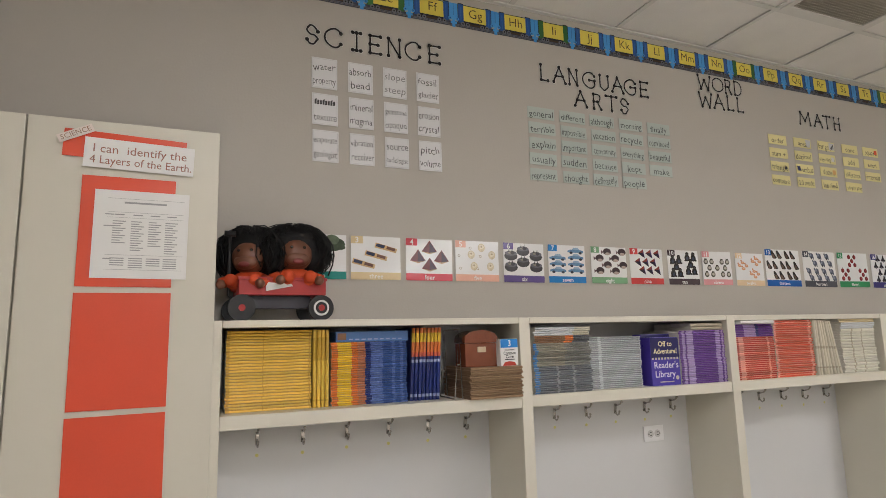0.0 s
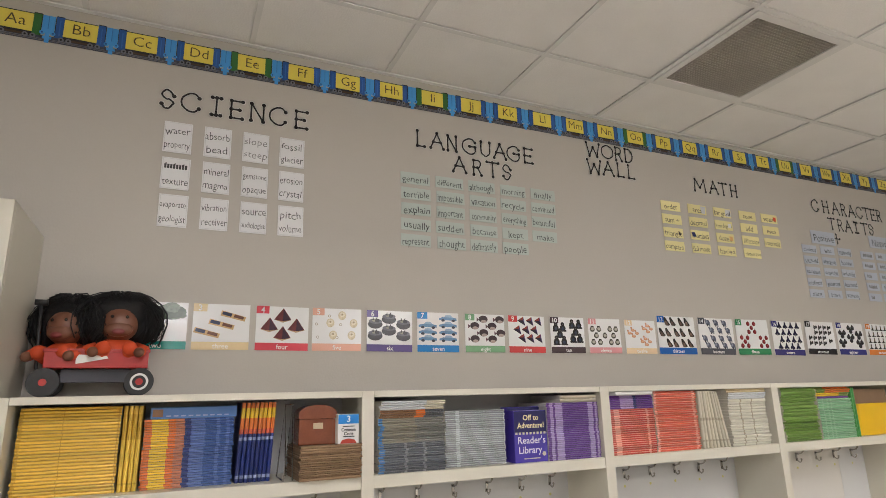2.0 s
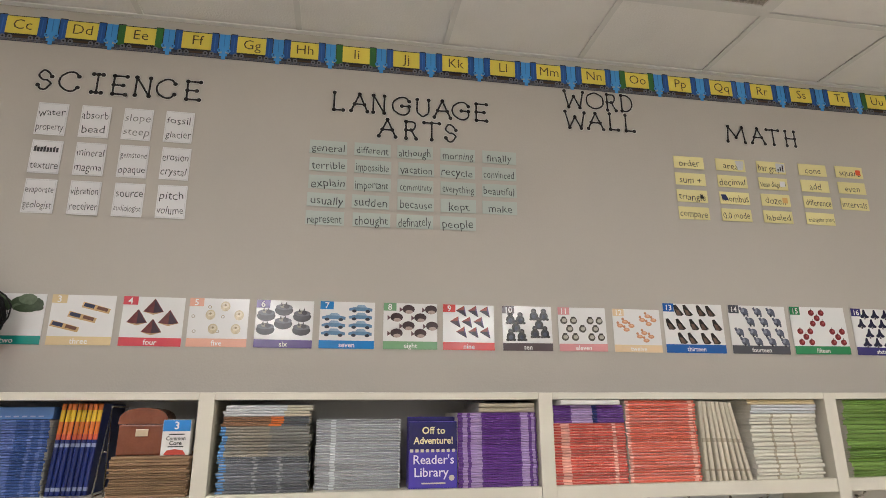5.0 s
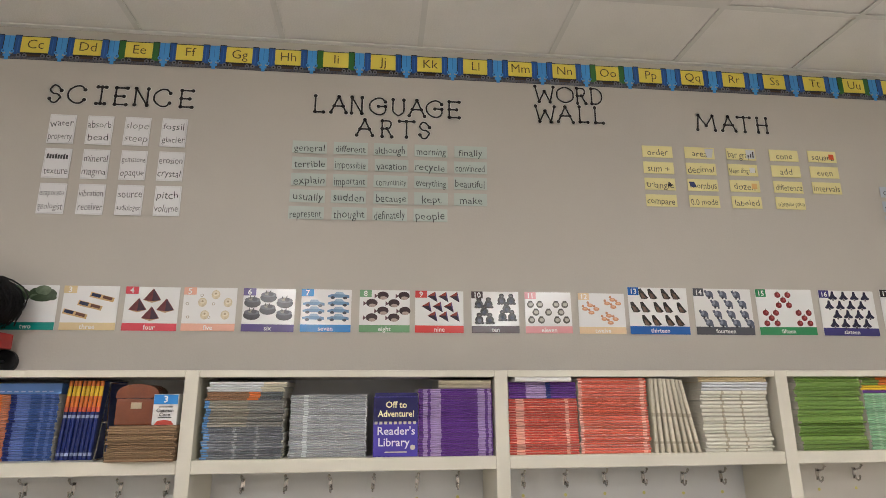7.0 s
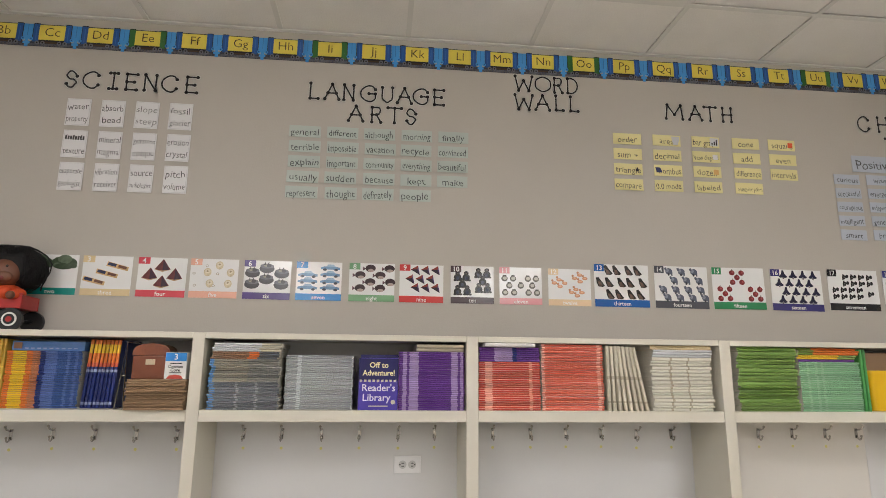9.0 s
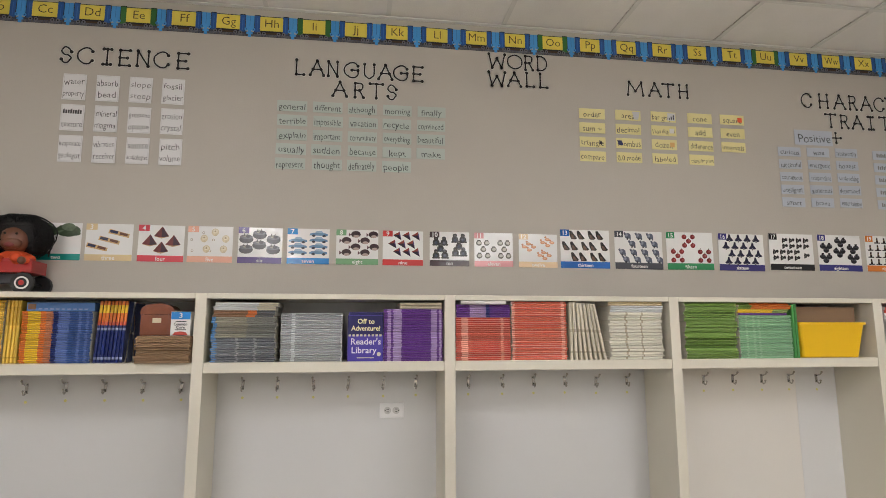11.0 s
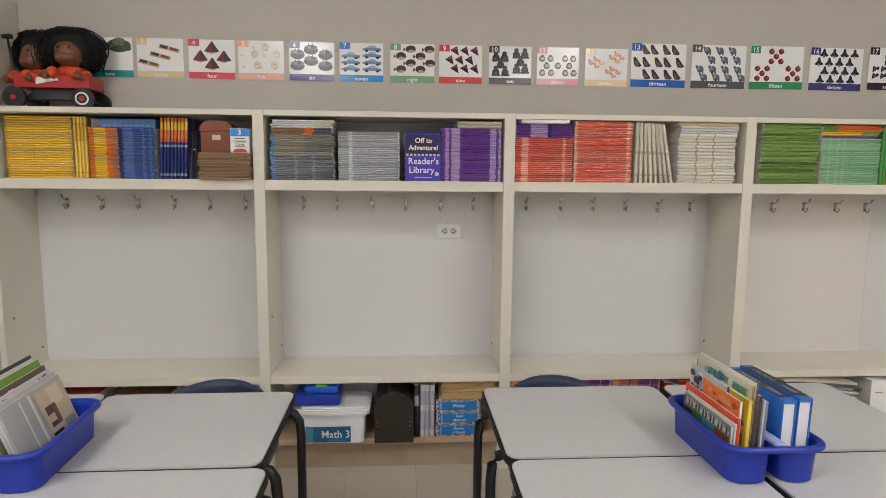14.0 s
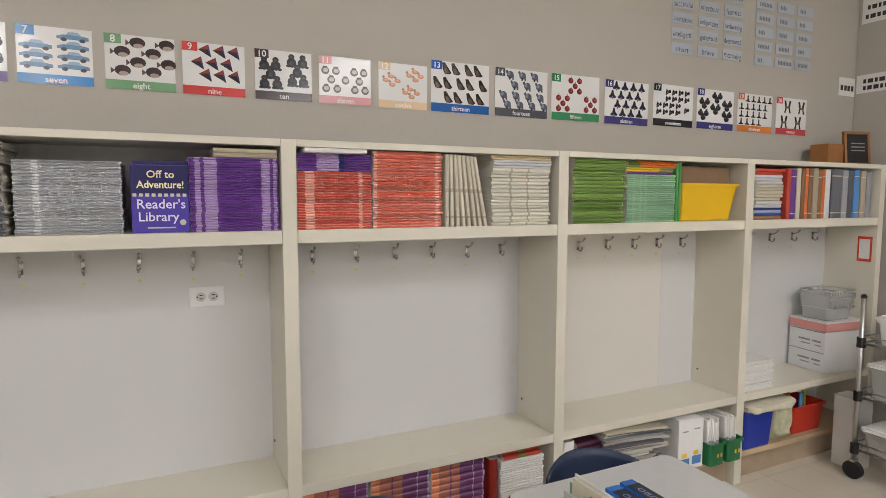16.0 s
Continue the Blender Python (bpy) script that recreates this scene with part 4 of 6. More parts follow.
SIL, SILL = cover("silver_cover", "9c9ea2"), cover("silver_edge", "d2d4d8", rand=0.1)
SLT, BRN, CRM = cover("slate_cover", "5c5f66", rand=0.35), cover("brown_cover", "8a6448", rand=0.2), cover("cream_cover", "cfc8b4", rand=0.12)
TAUPE = cover("taupe_cover", "b0a690", rand=0.1)
BLUED = cover("blue_print_edge", "4f86c0", rand=0.2)

# first cubby: its books stand back from the shelf edge
DEEP_Y = 1.573
MID, FADE = cover("mid_blue_print", "6076b4"), cover("faded_orange", "c07a5c")
flat_stack("yellow softcover workbook lying in a stack on the shelf", "yellow workbooks", 2.303, 2.574, SHELF, 1.555, 27, [(0.04, 2), (0.42, 1), (0.43, 2), (0.97, 1), (0.985, 2), (1, 1)], [PAGES, YEL, YELW], jitter=0.002, edge=2, y=DEEP_Y)
upright("yellow softcover workbook standing upright", "standing yellow workbooks", 2.577, 2.632, SHELF, 0.255, 4, [(0.08, 1), (0.1, 2), (0.6, 1), (0.9, 2), (1, 1)], [PAGES, YEL, YELW], y=DEEP_Y)
flat_stack("blue textbook with an orange and yellow spine end in a stack", "blue textbooks", 2.637, 2.912, SHELF, 1.510, 28, [(0.08, 2), (0.26, 3), (0.34, 2), (0.44, 6), (0.51, 5), (0.67, 4), (0.80, 1), (0.84, 4), (0.91, 1), (0.95, 4), (1, 1)], [PAGES, BLU, ORA, LEM, MID, NAV, FADE], jitter=0.003, y=DEEP_Y)
upright("navy and orange textbook standing upright", "standing textbooks", 2.918, 3.033, SHELF, 0.256, 8, [(0.05, 1), (0.09, 4), (0.52, 1), (0.56, 4), (0.60, 1), (0.66, 5), (0.80, 2), (0.93, 3), (1, 2)], [PAGES, NAV, ORA, LEM, PALE, COR], lean=3.0, y=DEEP_Y)
bm = bmesh.new()
box(bm, 2.654, 2.915, DEEP_Y, DEEP_Y + 0.18, 1.5108, 1.546, 0, bevel=0.002)
poly(bm, [(2.66, 1.517), (2.69, 1.517), (2.69, 1.540), (2.66, 1.540)], DEEP_Y - 0.0008, 1)
for k in range(9):
    poly(bm, [(2.70 + 0.022 * k, 1.517), (2.714 + 0.022 * k, 1.517), (2.714 + 0.022 * k, 1.521), (2.70 + 0.022 * k, 1.521)], DEEP_Y - 0.0008, 2)
solid("flat_game_box", bm, [cover("sky_blue_box", "4f78b4"), BRN, PALE], "flat light blue cardboard box lying on the textbooks", "box")
bm = bmesh.new()
for pts in ([(3.098, 1.52, SHELF + 0.003), (3.09, 1.52, 1.545), (3.068, 1.52, SHELF + 0.003)], [(3.098, 1.66, SHELF + 0.003), (3.09, 1.66, 1.545), (3.068, 1.66, SHELF + 0.003)], [(3.09, 1.52, 1.545), (3.09, 1.66, 1.545)], [(3.094, 1.52, 1.42), (3.079, 1.52, 1.42)], [(3.068, 1.52, SHELF + 0.003), (3.068, 1.66, SHELF + 0.003)]):
    tube(bm, pts, 0.0028, n=6)
solid("bookend", bm, CHROME, "bent wire bookend beside the standing textbooks", "bookend")
flat_stack("thin brown hardboard slate in a stack", "hardboard slates", 3.109, 3.327, SHELF, 1.409, 16, [(1, 1)], [CARDBOARD, CARDBOARD], depth=0.24, y=FRONT_Y - 0.022, jitter=0.004, name="hardboard_slate", vary=0.3)


def chest():
    t = thing("wooden_chest", "small reddish brown domed wooden chest with a brass latch", "chest", at=pose(3.179, FRONT_Y + 0.02, 1.4095))
    wood = mat("chest_wood", (0.21, 0.062, 0.03), 0.24, var=0.25, scale=18)
    bm = bmesh.new()
    box(bm, -0.065, 0.065, 0, 0.09, 0, 0.085, bevel=0.003)
    part("body", bm, wood, t)
    bm = bmesh.new()
    arch = [(-0.067, 0.086)] + [(-0.067 * math.cos(math.pi * k / 14), 0.092 + 0.040 * math.sin(math.pi * k / 14) ** 0.7) for k in range(15)] + [(0.067, 0.086)]
    ends = [[bm.verts.new((px, yy, pz)) for px, pz in arch] for yy in (-0.003, 0.0, 0.092)]
    for u, v in zip(ends, ends[1:]):
        for k in range(len(arch) - 1):
            bm.faces.new((u[k], u[k + 1], v[k + 1], v[k])).smooth = True
        bm.faces.new((u[0], v[0], v[-1], u[-1]))
    bm.faces.new(ends[0])
    bm.faces.new(ends[-1])
    part("lid", bm, wood, t)
    bm = bmesh.new()
    box(bm, -0.017, 0.017, -0.004, 0.0, 0.052, 0.072, bevel=0.001)
    part("latch", bm, mat("brass", (0.55, 0.45, 0.32), 0.3, 0.9), t, "dull brass latch plate")


chest()
t = thing("flash_card_box", "blue, white and red flash card box with a numeral", "box", at=pose(3.280, FRONT_Y - 0.006, 1.4095, 0, 0, 4))
bm = bmesh.new()
box(bm, -0.038, 0.038, 0, 0.06, 0, 0.098, 0, bevel=0.001)
poly(bm, [(-0.037, 0.066), (0.037, 0.066), (0.037, 0.097), (-0.037, 0.097)], -0.0008, 1)
poly(bm, [(-0.030, 0.001), (0.030, 0.001), (0.022, 0.013), (0, 0.017), (-0.022, 0.013)], -0.0008, 2)
for z in (0.056, 0.022):
    poly(bm, [(-0.02, z), (0.022, z), (0.022, z + 0.003), (-0.02, z + 0.003)], -0.0008, 3)
b = part("carton", bm, [PAPER, cover("card_box_blue", "1f86d8"), RED, INK], t)
writing("3", WHITE, b, 0, -0.002, 0.081, 0.03, bold=0.02)
writing("Common", INK, b, 0, -0.002, 0.046, 0.016, 0.052, bold=0.02)
writing("Core", INK, b, 0, -0.002, 0.033, 0.016, bold=0.02)

# second cubby
flat_stack("worn grey magazine with a pale spine band in a stack", "grey magazines", 3.394, 3.662, SHELF, 1.400, 13, [(0.08, 2), (0.38, 1), (0.42, 3), (0.66, 1), (0.70, 3), (1, 1)], [PAGES, SLT, BLUED, SIL, SIL], jitter=0.004, edge=3, vary=0.3)
flat_stack("tan and grey magazine in a mixed stack", "tan magazines", 3.394, 3.662, 1.400, 1.487, 10, [(0.06, 2), (0.55, 1), (1, 3)], [PAGES, cover("greige_cover", "8f897c", rand=0.3), BLUED, cover("stone_cover", "7d7c78", rand=0.3)], jitter=0.005)
flat_stack("brown and orange magazine in a mixed stack", "brown magazines", 3.396, 3.658, 1.487, 1.515, 4, [(0.55, 1), (0.7, 2), (1, 3)], [PAGES, BRN, ORA, SLT], jitter=0.006)
flat_stack("white covered magazine on top of a mixed stack", "white magazines", 3.398, 3.664, 1.515, 1.548, 4, [(0.7, 1), (1, 2)], [PAGES, SILL, CRM], jitter=0.006)
flat_stack("silver grey magazine in a neat stack", "silver magazines", 3.673, 3.938, SHELF, 1.505, 27, [(0.17, 1), (0.23, 2), (0.26, 1), (0.30, 1), (0.98, 1), (1, 2)], [PAGES, SIL, SILL], jitter=0.002, edge=2, y=1.552)
for k in range(2):
    t = thing("readers_library_box", "purple boxed set of readers with white lettering", "book box", "reader boxes", pose(3.960 + 0.004 * k, FRONT_Y + 0.022 + 0.058 * k, SHELF + 0.0005, 0, 0, -2 * k))
    bm = bmesh.new()
    hh = 0.198 + 0.014 * k
    box(bm, 0, 0.153, 0, 0.055, 0, hh, 0, bevel=0.0015)
    poly(bm, [(0.001, 0.112), (0.152, 0.112), (0.152, hh - 0.002), (0.001, hh - 0.002)], -0.0009, 1)
    for q in range(9):
        poly(bm, [(0.004 + 0.0165 * q, 0.106), (0.014 + 0.0165 * q, 0.106), (0.014 + 0.0165 * q, 0.115), (0.004 + 0.0165 * q, 0.115)], -0.0018, 2)
    disc(bm, (0.135, -0.001, 0.030), 0.009, 0.001, "y", 2, 8)
    poly(bm, [(0.04, 0.013), (0.115, 0.013), (0.115, 0.017), (0.04, 0.017)], -0.0018, 2)
    b = part("carton", bm, [mat("library_purple", "4a3ca8", 0.3), mat("library_navy", "1c1a5c", 0.3), CRM], t)
    if k == 0:
        writing("Off to", mat("library_cream", "f0e6b8", 0.5), b, 0.078, -0.0022, 0.170, 0.030, bold=0.02)
        writing("Adventure!", mat("library_cream", "f0e6b8", 0.5), b, 0.078, -0.0022, 0.140, 0.030, 0.125, bold=0.02)
        writing("Reader's", mat("library_white", "e8e4f4", 0.5), b, 0.078, -0.0022, 0.083, 0.038, 0.128, bold=0.01)
        writing("Library", mat("library_white", "e8e4f4", 0.5), b, 0.070, -0.0022, 0.046, 0.038, 0.112, bold=0.01)
flat_stack("purple paperback reader in a tall stack", "purple readers", 4.113, 4.376, SHELF, 1.523, 30, [(0.06, 1), (0.12, 2), (0.16, 1), (0.20, 2), (0.30, 2), (0.33, 1), (0.80, 1), (0.90, 2), (0.94, 1), (0.98, 2), (1, 1)], [PAGES, PUR, PURL], jitter=0.002, edge=0)
flat_stack("thick tan book lying on the purple readers", "tan top book", 4.183, 4.374, 1.5235, 1.553, 2, [(1, 1)], [PAGES, TAUPE], jitter=0.002)

# third cubby
flat_stack("red paperback workbook in a tall stack", "red workbooks", 4.431, 4.684, SHELF, 1.488, 22, [(0.10, 1), (0.13, 2), (0.22, 2), (0.25, 1), (0.82, 1), (0.87, 2), (0.9, 1), (1, 1)], [PAGES, RED, REDL], jitter=0.002, edge=2)
flat_stack("purple and lilac workbook on the red stack", "lilac workbooks", 4.433, 4.682, 1.4885, 1.545, 7, [(0.25, 1), (0.55, 2), (0.62, 3), (1, 1)], [PAGES, PUR, PURL, NAV], jitter=0.002)
flat_stack("white pad of paper on top of the workbooks", "white pad", 4.452, 4.664, 1.5455, 1.5615, 1, [(1, 1)], [PAPER, PAPER], y=FRONT_Y - 0.02)
flat_stack("coral red paperback workbook in a tall stack", "coral workbooks", 4.686, 4.948, SHELF, 1.561, 29, [(0.05, 2), (0.08, 1), (0.90, 1), (0.96, 2), (1, 1)], [PAGES, COR, REDL], jitter=0.003, edge=2, vary=0.35)
upright("cream paperback leaning at the end of the row", "leaning paperbacks", 4.958, 5.088, SHELF, 0.259, 8, [(0.12, 1), (0.15, 2), (0.48, 1), (0.53, 2), (1, 1)], [PAGES, CRM, TAUPE], lean=-11.0, fan=True)
flat_stack("white paperback in an uneven stack", "white paperbacks", 5.146, 5.416, SHELF, 1.514, 17, [(0.3, 1), (0.34, 2), (0.6, 1), (0.63, 2), (1, 1)], [PAGES, mat("white_cover", "d8d4c6", 0.4, rand=0.1), TAUPE], jitter=0.006, vary=0.3)
flat_stack("grey-white paperback near the top of a stack", "grey paperbacks", 5.150, 5.42, 1.514, 1.545, 3, [(1, 1)], [PAGES, SILL], jitter=0.006)
flat_stack("cream workbook on the top of a stack", "cream workbooks", 5.146, 5.420, 1.545, 1.5625, 2, [(1, 1)], [PAGES, mat("cream_pad", "d6c39c", 0.6)], jitter=0.004)

# fourth cubby
flat_stack("green paperback workbook in a tall uneven stack", "green workbooks", 5.521, 5.798, SHELF, 1.561, 24, [(0.015, 2), (0.97, 1), (1, 2)], [PAGES, GRN, GRNL], jitter=0.007, edge=2, vary=0.65)
flat_stack("mint green paperback workbook in a tall stack", "mint workbooks", 5.801, 6.080, SHELF, 1.502, 24, [(0.12, 1), (0.16, 2), (0.26, 1), (0.30, 2), (0.36, 1), (0.40, 2), (1, 1)], [PAGES, MNT, MNTL], jitter=0.002, edge=2)
flat_stack("purple workbook between green and yellow ones", "purple layer", 5.796, 6.06, 1.5025, 1.513, 1, [(1, 1)], [PAGES, PUR])
flat_stack("yellow workbook near the top of the stack", "yellow layer", 5.795, 6.07, 1.5135, 1.531, 2, [(0.7, 1), (1, 2)], [PAGES, LEM, GRNL])
flat_stack("orange red workbook on top of the stack", "orange layer", 5.80, 6.085, 1.5315, 1.561, 3, [(0.25, 2), (1, 1)], [PAGES, ORA, GRN])
upright("bright green paperback standing upright", "standing green book", 6.085, 6.113, SHELF, 0.258, 2, [(1, 1)], [PAGES, mat("bright_green", "4c9a50", 0.35)])


def bin_mesh(hx, hy, h, taper, wall, ox=0.0, oy=0.0, r=0.018):
    bm = bmesh.new()

    def ring(dx, z, k=8):
        pts = []
        for sx, sy, a0 in ((1, 1, 0), (-1, 1, 90), (-1, -1, 180), (1, -1, 270)):
            for q in range(k + 1):
                a = radians(a0 + 90 * q / k)
                pts.append(bm.verts.new((ox + sx * (hx - dx - r) + r * math.cos(a), oy + sy * (hy - dx - r) + r * math.sin(a), z)))
        return pts
    rings = [ring(taper + 0.004, 0), ring(taper, 0.004), ring(0.008, h - 0.012), ring(0.0, h - 0.012), ring(0.0, h), ring(0.008, h), ring(0.008 + wall, h - 0.012), ring(taper + wall, 0.006)]
    for a, b in zip(rings, rings[1:]):
        for k in range(len(a)):
            bm.faces.new((a[k], a[(k + 1) % len(a)], b[(k + 1) % len(a)], b[k])).smooth = True
    for a in rings[1:]:
        for k in range(len(a)):
            bm.edges.get((a[k], a[(k + 1) % len(a)])).smooth = False
    bm.faces.new(rings[0])
    bm.faces.new(rings[-1])
    return bm


def tray(name, label, category, x0, x1, y0, y1, z0, z1, m, taper=0.02, group="", wall=0.003, rot=0.0):
    """An open tapered plastic bin with a rolled rim."""
    cx, cy = (x0 + x1) / 2, (y0 + y1) / 2
    t = thing(name, label, category, group, pose(cx, cy, z0 + 0.0008, 0, 0, rot))
    part("bin_body", bin_mesh((x1 - x0) / 2, (y1 - y0) / 2, z1 - z0, taper, wall), m, t)
    return t


tray("yellow_bin", "bright yellow plastic bin on the cubby shelf", "bin", 6.115, 6.488, FRONT_Y + 0.008, FRONT_Y + 0.25, SHELF, 1.468, YELLOWBIN, 0.03)
bm = bmesh.new()
box(bm, 6.145, 6.47, FRONT_Y + 0.06, FRONT_Y + 0.2, SHELF + 0.01, 1.545, bevel=0.003)
solid("cardboard_box", bm, mat("plain_cardboard", (0.27, 0.17, 0.10), 0.8, var=0.12, scale=16), "brown cardboard box standing in the yellow bin", "box")

# fifth cubby
for k, (m, h) in enumerate(((BRN, 0.02), (BLU, 0.012), (PALE, 0.016), (NAV, 0.01), (SILL, 0.034), (CRM, 0.08), (SILL, 0.045), (RED, 0.03))):
    flat_stack("mixed paperback in a loose stack beside the standing books", "loose end stack", 6.592 + 0.006 * (k % 3), 6.80 + 0.012 * (k % 2), SHELF + [0, 0.02, 0.032, 0.048, 0.058, 0.092, 0.172, 0.217][k], SHELF + [0.02, 0.032, 0.048, 0.058, 0.092, 0.172, 0.217, 0.247][k], max(1, round(h / 0.015)), [(0.75, 1), (1, 1)], [PAPER, m], jitter=0.005)
x = 6.834
for k, (m, w, h) in enumerate(((RED, 0.028, 0.25), (PUR, 0.045, 0.245), (CRM, 0.035, 0.255), (BRN, 0.030, 0.25), (ORA, 0.022, 0.255), (BRN, 0.035, 0.25), (TAUPE, 0.045, 0.255), (BRN, 0.028, 0.245), (ORA, 0.024, 0.25), (SILL, 0.045, 0.252), (SLT, 0.095, 0.255), (SIL, 0.05, 0.25), (SLT, 0.05, 0.245), (BLUED, 0.055, 0.255), (TAUPE, 0.05, 0.25), (SIL, 0.055, 0.245), (SLT, 0.05, 0.24))):
    if x + w < 7.58:
        upright("hardback standing on the end shelf", "end shelf books", x, x + w, SHELF, h, 1, [(0.1, 1), (0.12, 2), (0.85, 1), (0.87, 2), (1, 1)], [PAGES, m, CRM if k % 3 else m])
    x += w + 0.001


# ---- dolls in the toy wagon ----
def wagon():
    t = thing("toy_wagon", "small red toy wagon with black wheels carrying dolls", "toy wagon", at=pose(2.480, 1.688, 1.5858, 0, 0, 4))
    red = mat("wagon_red", (0.42, 0.022, 0.02), 0.35, var=0.15)
    bm = bmesh.new()
    hx, hy = 0.146, 0.072
    for a, b, c, d in ((-hx, hx, -hy, -hy + 0.006), (-hx, hx, hy - 0.006, hy), (-hx, -hx + 0.006, -hy + 0.006, hy - 0.006), (hx - 0.006, hx, -hy + 0.006, hy - 0.006)):
        box(bm, a, b, c, d, 0.088, 0.142, bevel=0.002)
    box(bm, -hx + 0.006, hx - 0.006, -hy + 0.006, hy - 0.006, 0.088, 0.094)
    box(bm, -hx - 0.004, hx + 0.004, -hy - 0.004, -hy + 0.001, 0.138, 0.148, bevel=0.002)
    part("bed", bm, red, t)
    bm = bmesh.new()
    poly(bm, [(-0.06, 0.100), (0.03, 0.118), (0.025, 0.126), (-0.055, 0.130), (-0.06, 0.118)], -hy - 0.0048)
    part("emblem", bm, PAPER, t, "white swoosh emblem")
    bm = bmesh.new()
    box(bm, -0.10, 0.10, -0.03, 0.03, 0.045, 0.0875)
    tube(bm, [(-0.138, -0.08, 0.0435), (-0.138, 0.08, 0.0435)], 0.005)
    tube(bm, [(0.124, -0.08, 0.0435), (0.124, 0.08, 0.0435)], 0.005)
    part("undercarriage", bm, mat("wagon_grey", (0.06, 0.06, 0.07), 0.4, 0.5), t)
    for sx in (-0.138, 0.124):
        for sy in (-0.086, 0.086):
            bm = bmesh.new()
            disc(bm, (sx, sy, 0.0435), 0.0435, 0.02, "y", 0, 28)
            s = -1 if sy < 0 else 1
            w = part("wheel", bm, BLACK, t)
            bm = bmesh.new()
            if sx > 0:
                disc(bm, (sx, sy + s * 0.0105, 0.0435), 0.027, 0.002, "y", 0, 24)
                disc(bm, (sx, sy + s * 0.0118, 0.0435), 0.020, 0.002, "y", 1, 24)
            disc(bm, (sx, sy + s * 0.0135, 0.0435), 0.011, 0.003, "y", 2, 16)
            part("hub_cap", bm, [PAPER, BLACK, red], w, "white ringed hub with a red centre")
    bm = bmesh.new()
    tube(bm, [(-0.138, 0, 0.06), (-0.170, 0, 0.09), (-0.174, -0.04, 0.29)], 0.005)
    tube(bm, [(-0.192, -0.04, 0.295), (-0.156, -0.04, 0.295)], 0.010)
    part("handle", bm, BLACK, t, "black upright pull handle")
    return t


def doll(x, y, z, turn, scale):
    """One plain mesh: rounded head, curly dark hair, orange clothes, hands."""
    rng = random.Random(int(x * 1000))
    skin = mat("doll_skin", (0.17, 0.066, 0.036), 0.45, var=0.12)
    hair = mat("doll_hair", (0.0035, 0.003, 0.0035), 0.75, var=0.3, bump=0.8, fine=150)
    cloth = mat("doll_cloth", (0.62, 0.07, 0.015), 0.7, var=0.15, scale=20)
    bm = bmesh.new()
    ball(bm, (0, -0.004, 0.100), 0.052, 0, 1.06, 0.92, 1.04, 18, 12)
    ball(bm, (0, -0.036, 0.082), 0.030, 0, 1.30, 0.70, 0.80, 16, 10)
    ball(bm, (0, -0.052, 0.074), 0.014, 3, 1.30, 0.50, 0.70)
    for s in (-1, 1):
        ball(bm, (s * 0.020, -0.0470, 0.118), 0.0050, 4, 1, 0.6, 1, 8, 6)
        ball(bm, (s * 0.054, -0.004, 0.100), 0.014, 0, 0.6, 0.7, 1.0, 10, 7)
    for c, r, sx, sz in (((0, 0.030, 0.122), 0.080, 1.22, 1.0), ((0.0, 0.008, 0.163), 0.046, 1.55, 0.72)):
        ball(bm, c, r, 1, sx, 0.80, sz, 20, 12)
    for s in (-1, 1):
        ball(bm, (s * 0.062, 0.016, 0.098), 0.040, 1, 0.9, 0.8, 1.35, 14, 9)
    for k in range(1300):
        az = rng.uniform(0, 2 * math.pi)
        front = math.sin(az) < -0.45
        low = rng.uniform(0.66, 0.95) if front else rng.uniform(-0.95, -0.1)
        e, pts = rng.uniform(0.9, 1.45), []
        fluff = rng.uniform(0.95, 1.2)
        while e > low:
            d = Vector((math.cos(az) * math.cos(e), math.sin(az) * math.cos(e), math.sin(e)))
            pts.append(Vector((0, 0.014, 0.112)) + Vector((d.x * 0.092, d.y * 0.066, d.z * 0.078)) * fluff)
            e -= 0.3
            az += rng.uniform(-0.18, 0.18)
            fluff += rng.uniform(-0.07, 0.10)
        if len(pts) > 1:
            tube(bm, pts, rng.uniform(0.0009, 0.0026), 1, 4)
    ball(bm, (0, 0.005, 0.02), 0.052, 2, 1.25, 0.9, 0.75)
    for s in (-1, 1):
        tube(bm, [(s * 0.05, -0.01, 0.03), (s * 0.075, -0.035, 0.02), (s * 0.06, -0.07, 0.012)], 0.016, 2, 8)
        ball(bm, (s * 0.06, -0.078, 0.010), 0.015, 0)
        tube(bm, [(s * 0.03, -0.03, 0.005), (s * 0.035, -0.06, 0.018)], 0.02, 2, 8)
        ball(bm, (s * 0.035, -0.066, 0.022), 0.021, 2)
    for v in bm.verts:
        v.co *= scale
    solid("doll", bm, [skin, hair, cloth, mat("doll_mouth", (0.20, 0.035, 0.035), 0.5), mat("doll_eye", (0.02, 0.012, 0.01), 0.2)], "brown doll with bushy black hair and orange clothes in a wagon", "doll", "dolls", at=pose(x, y, z, 0, 0, turn))


wagon()
doll(2.530, 1.682, 1.712, 4, 1.10)
doll(2.380, 1.705, 1.700, -24, 1.10)

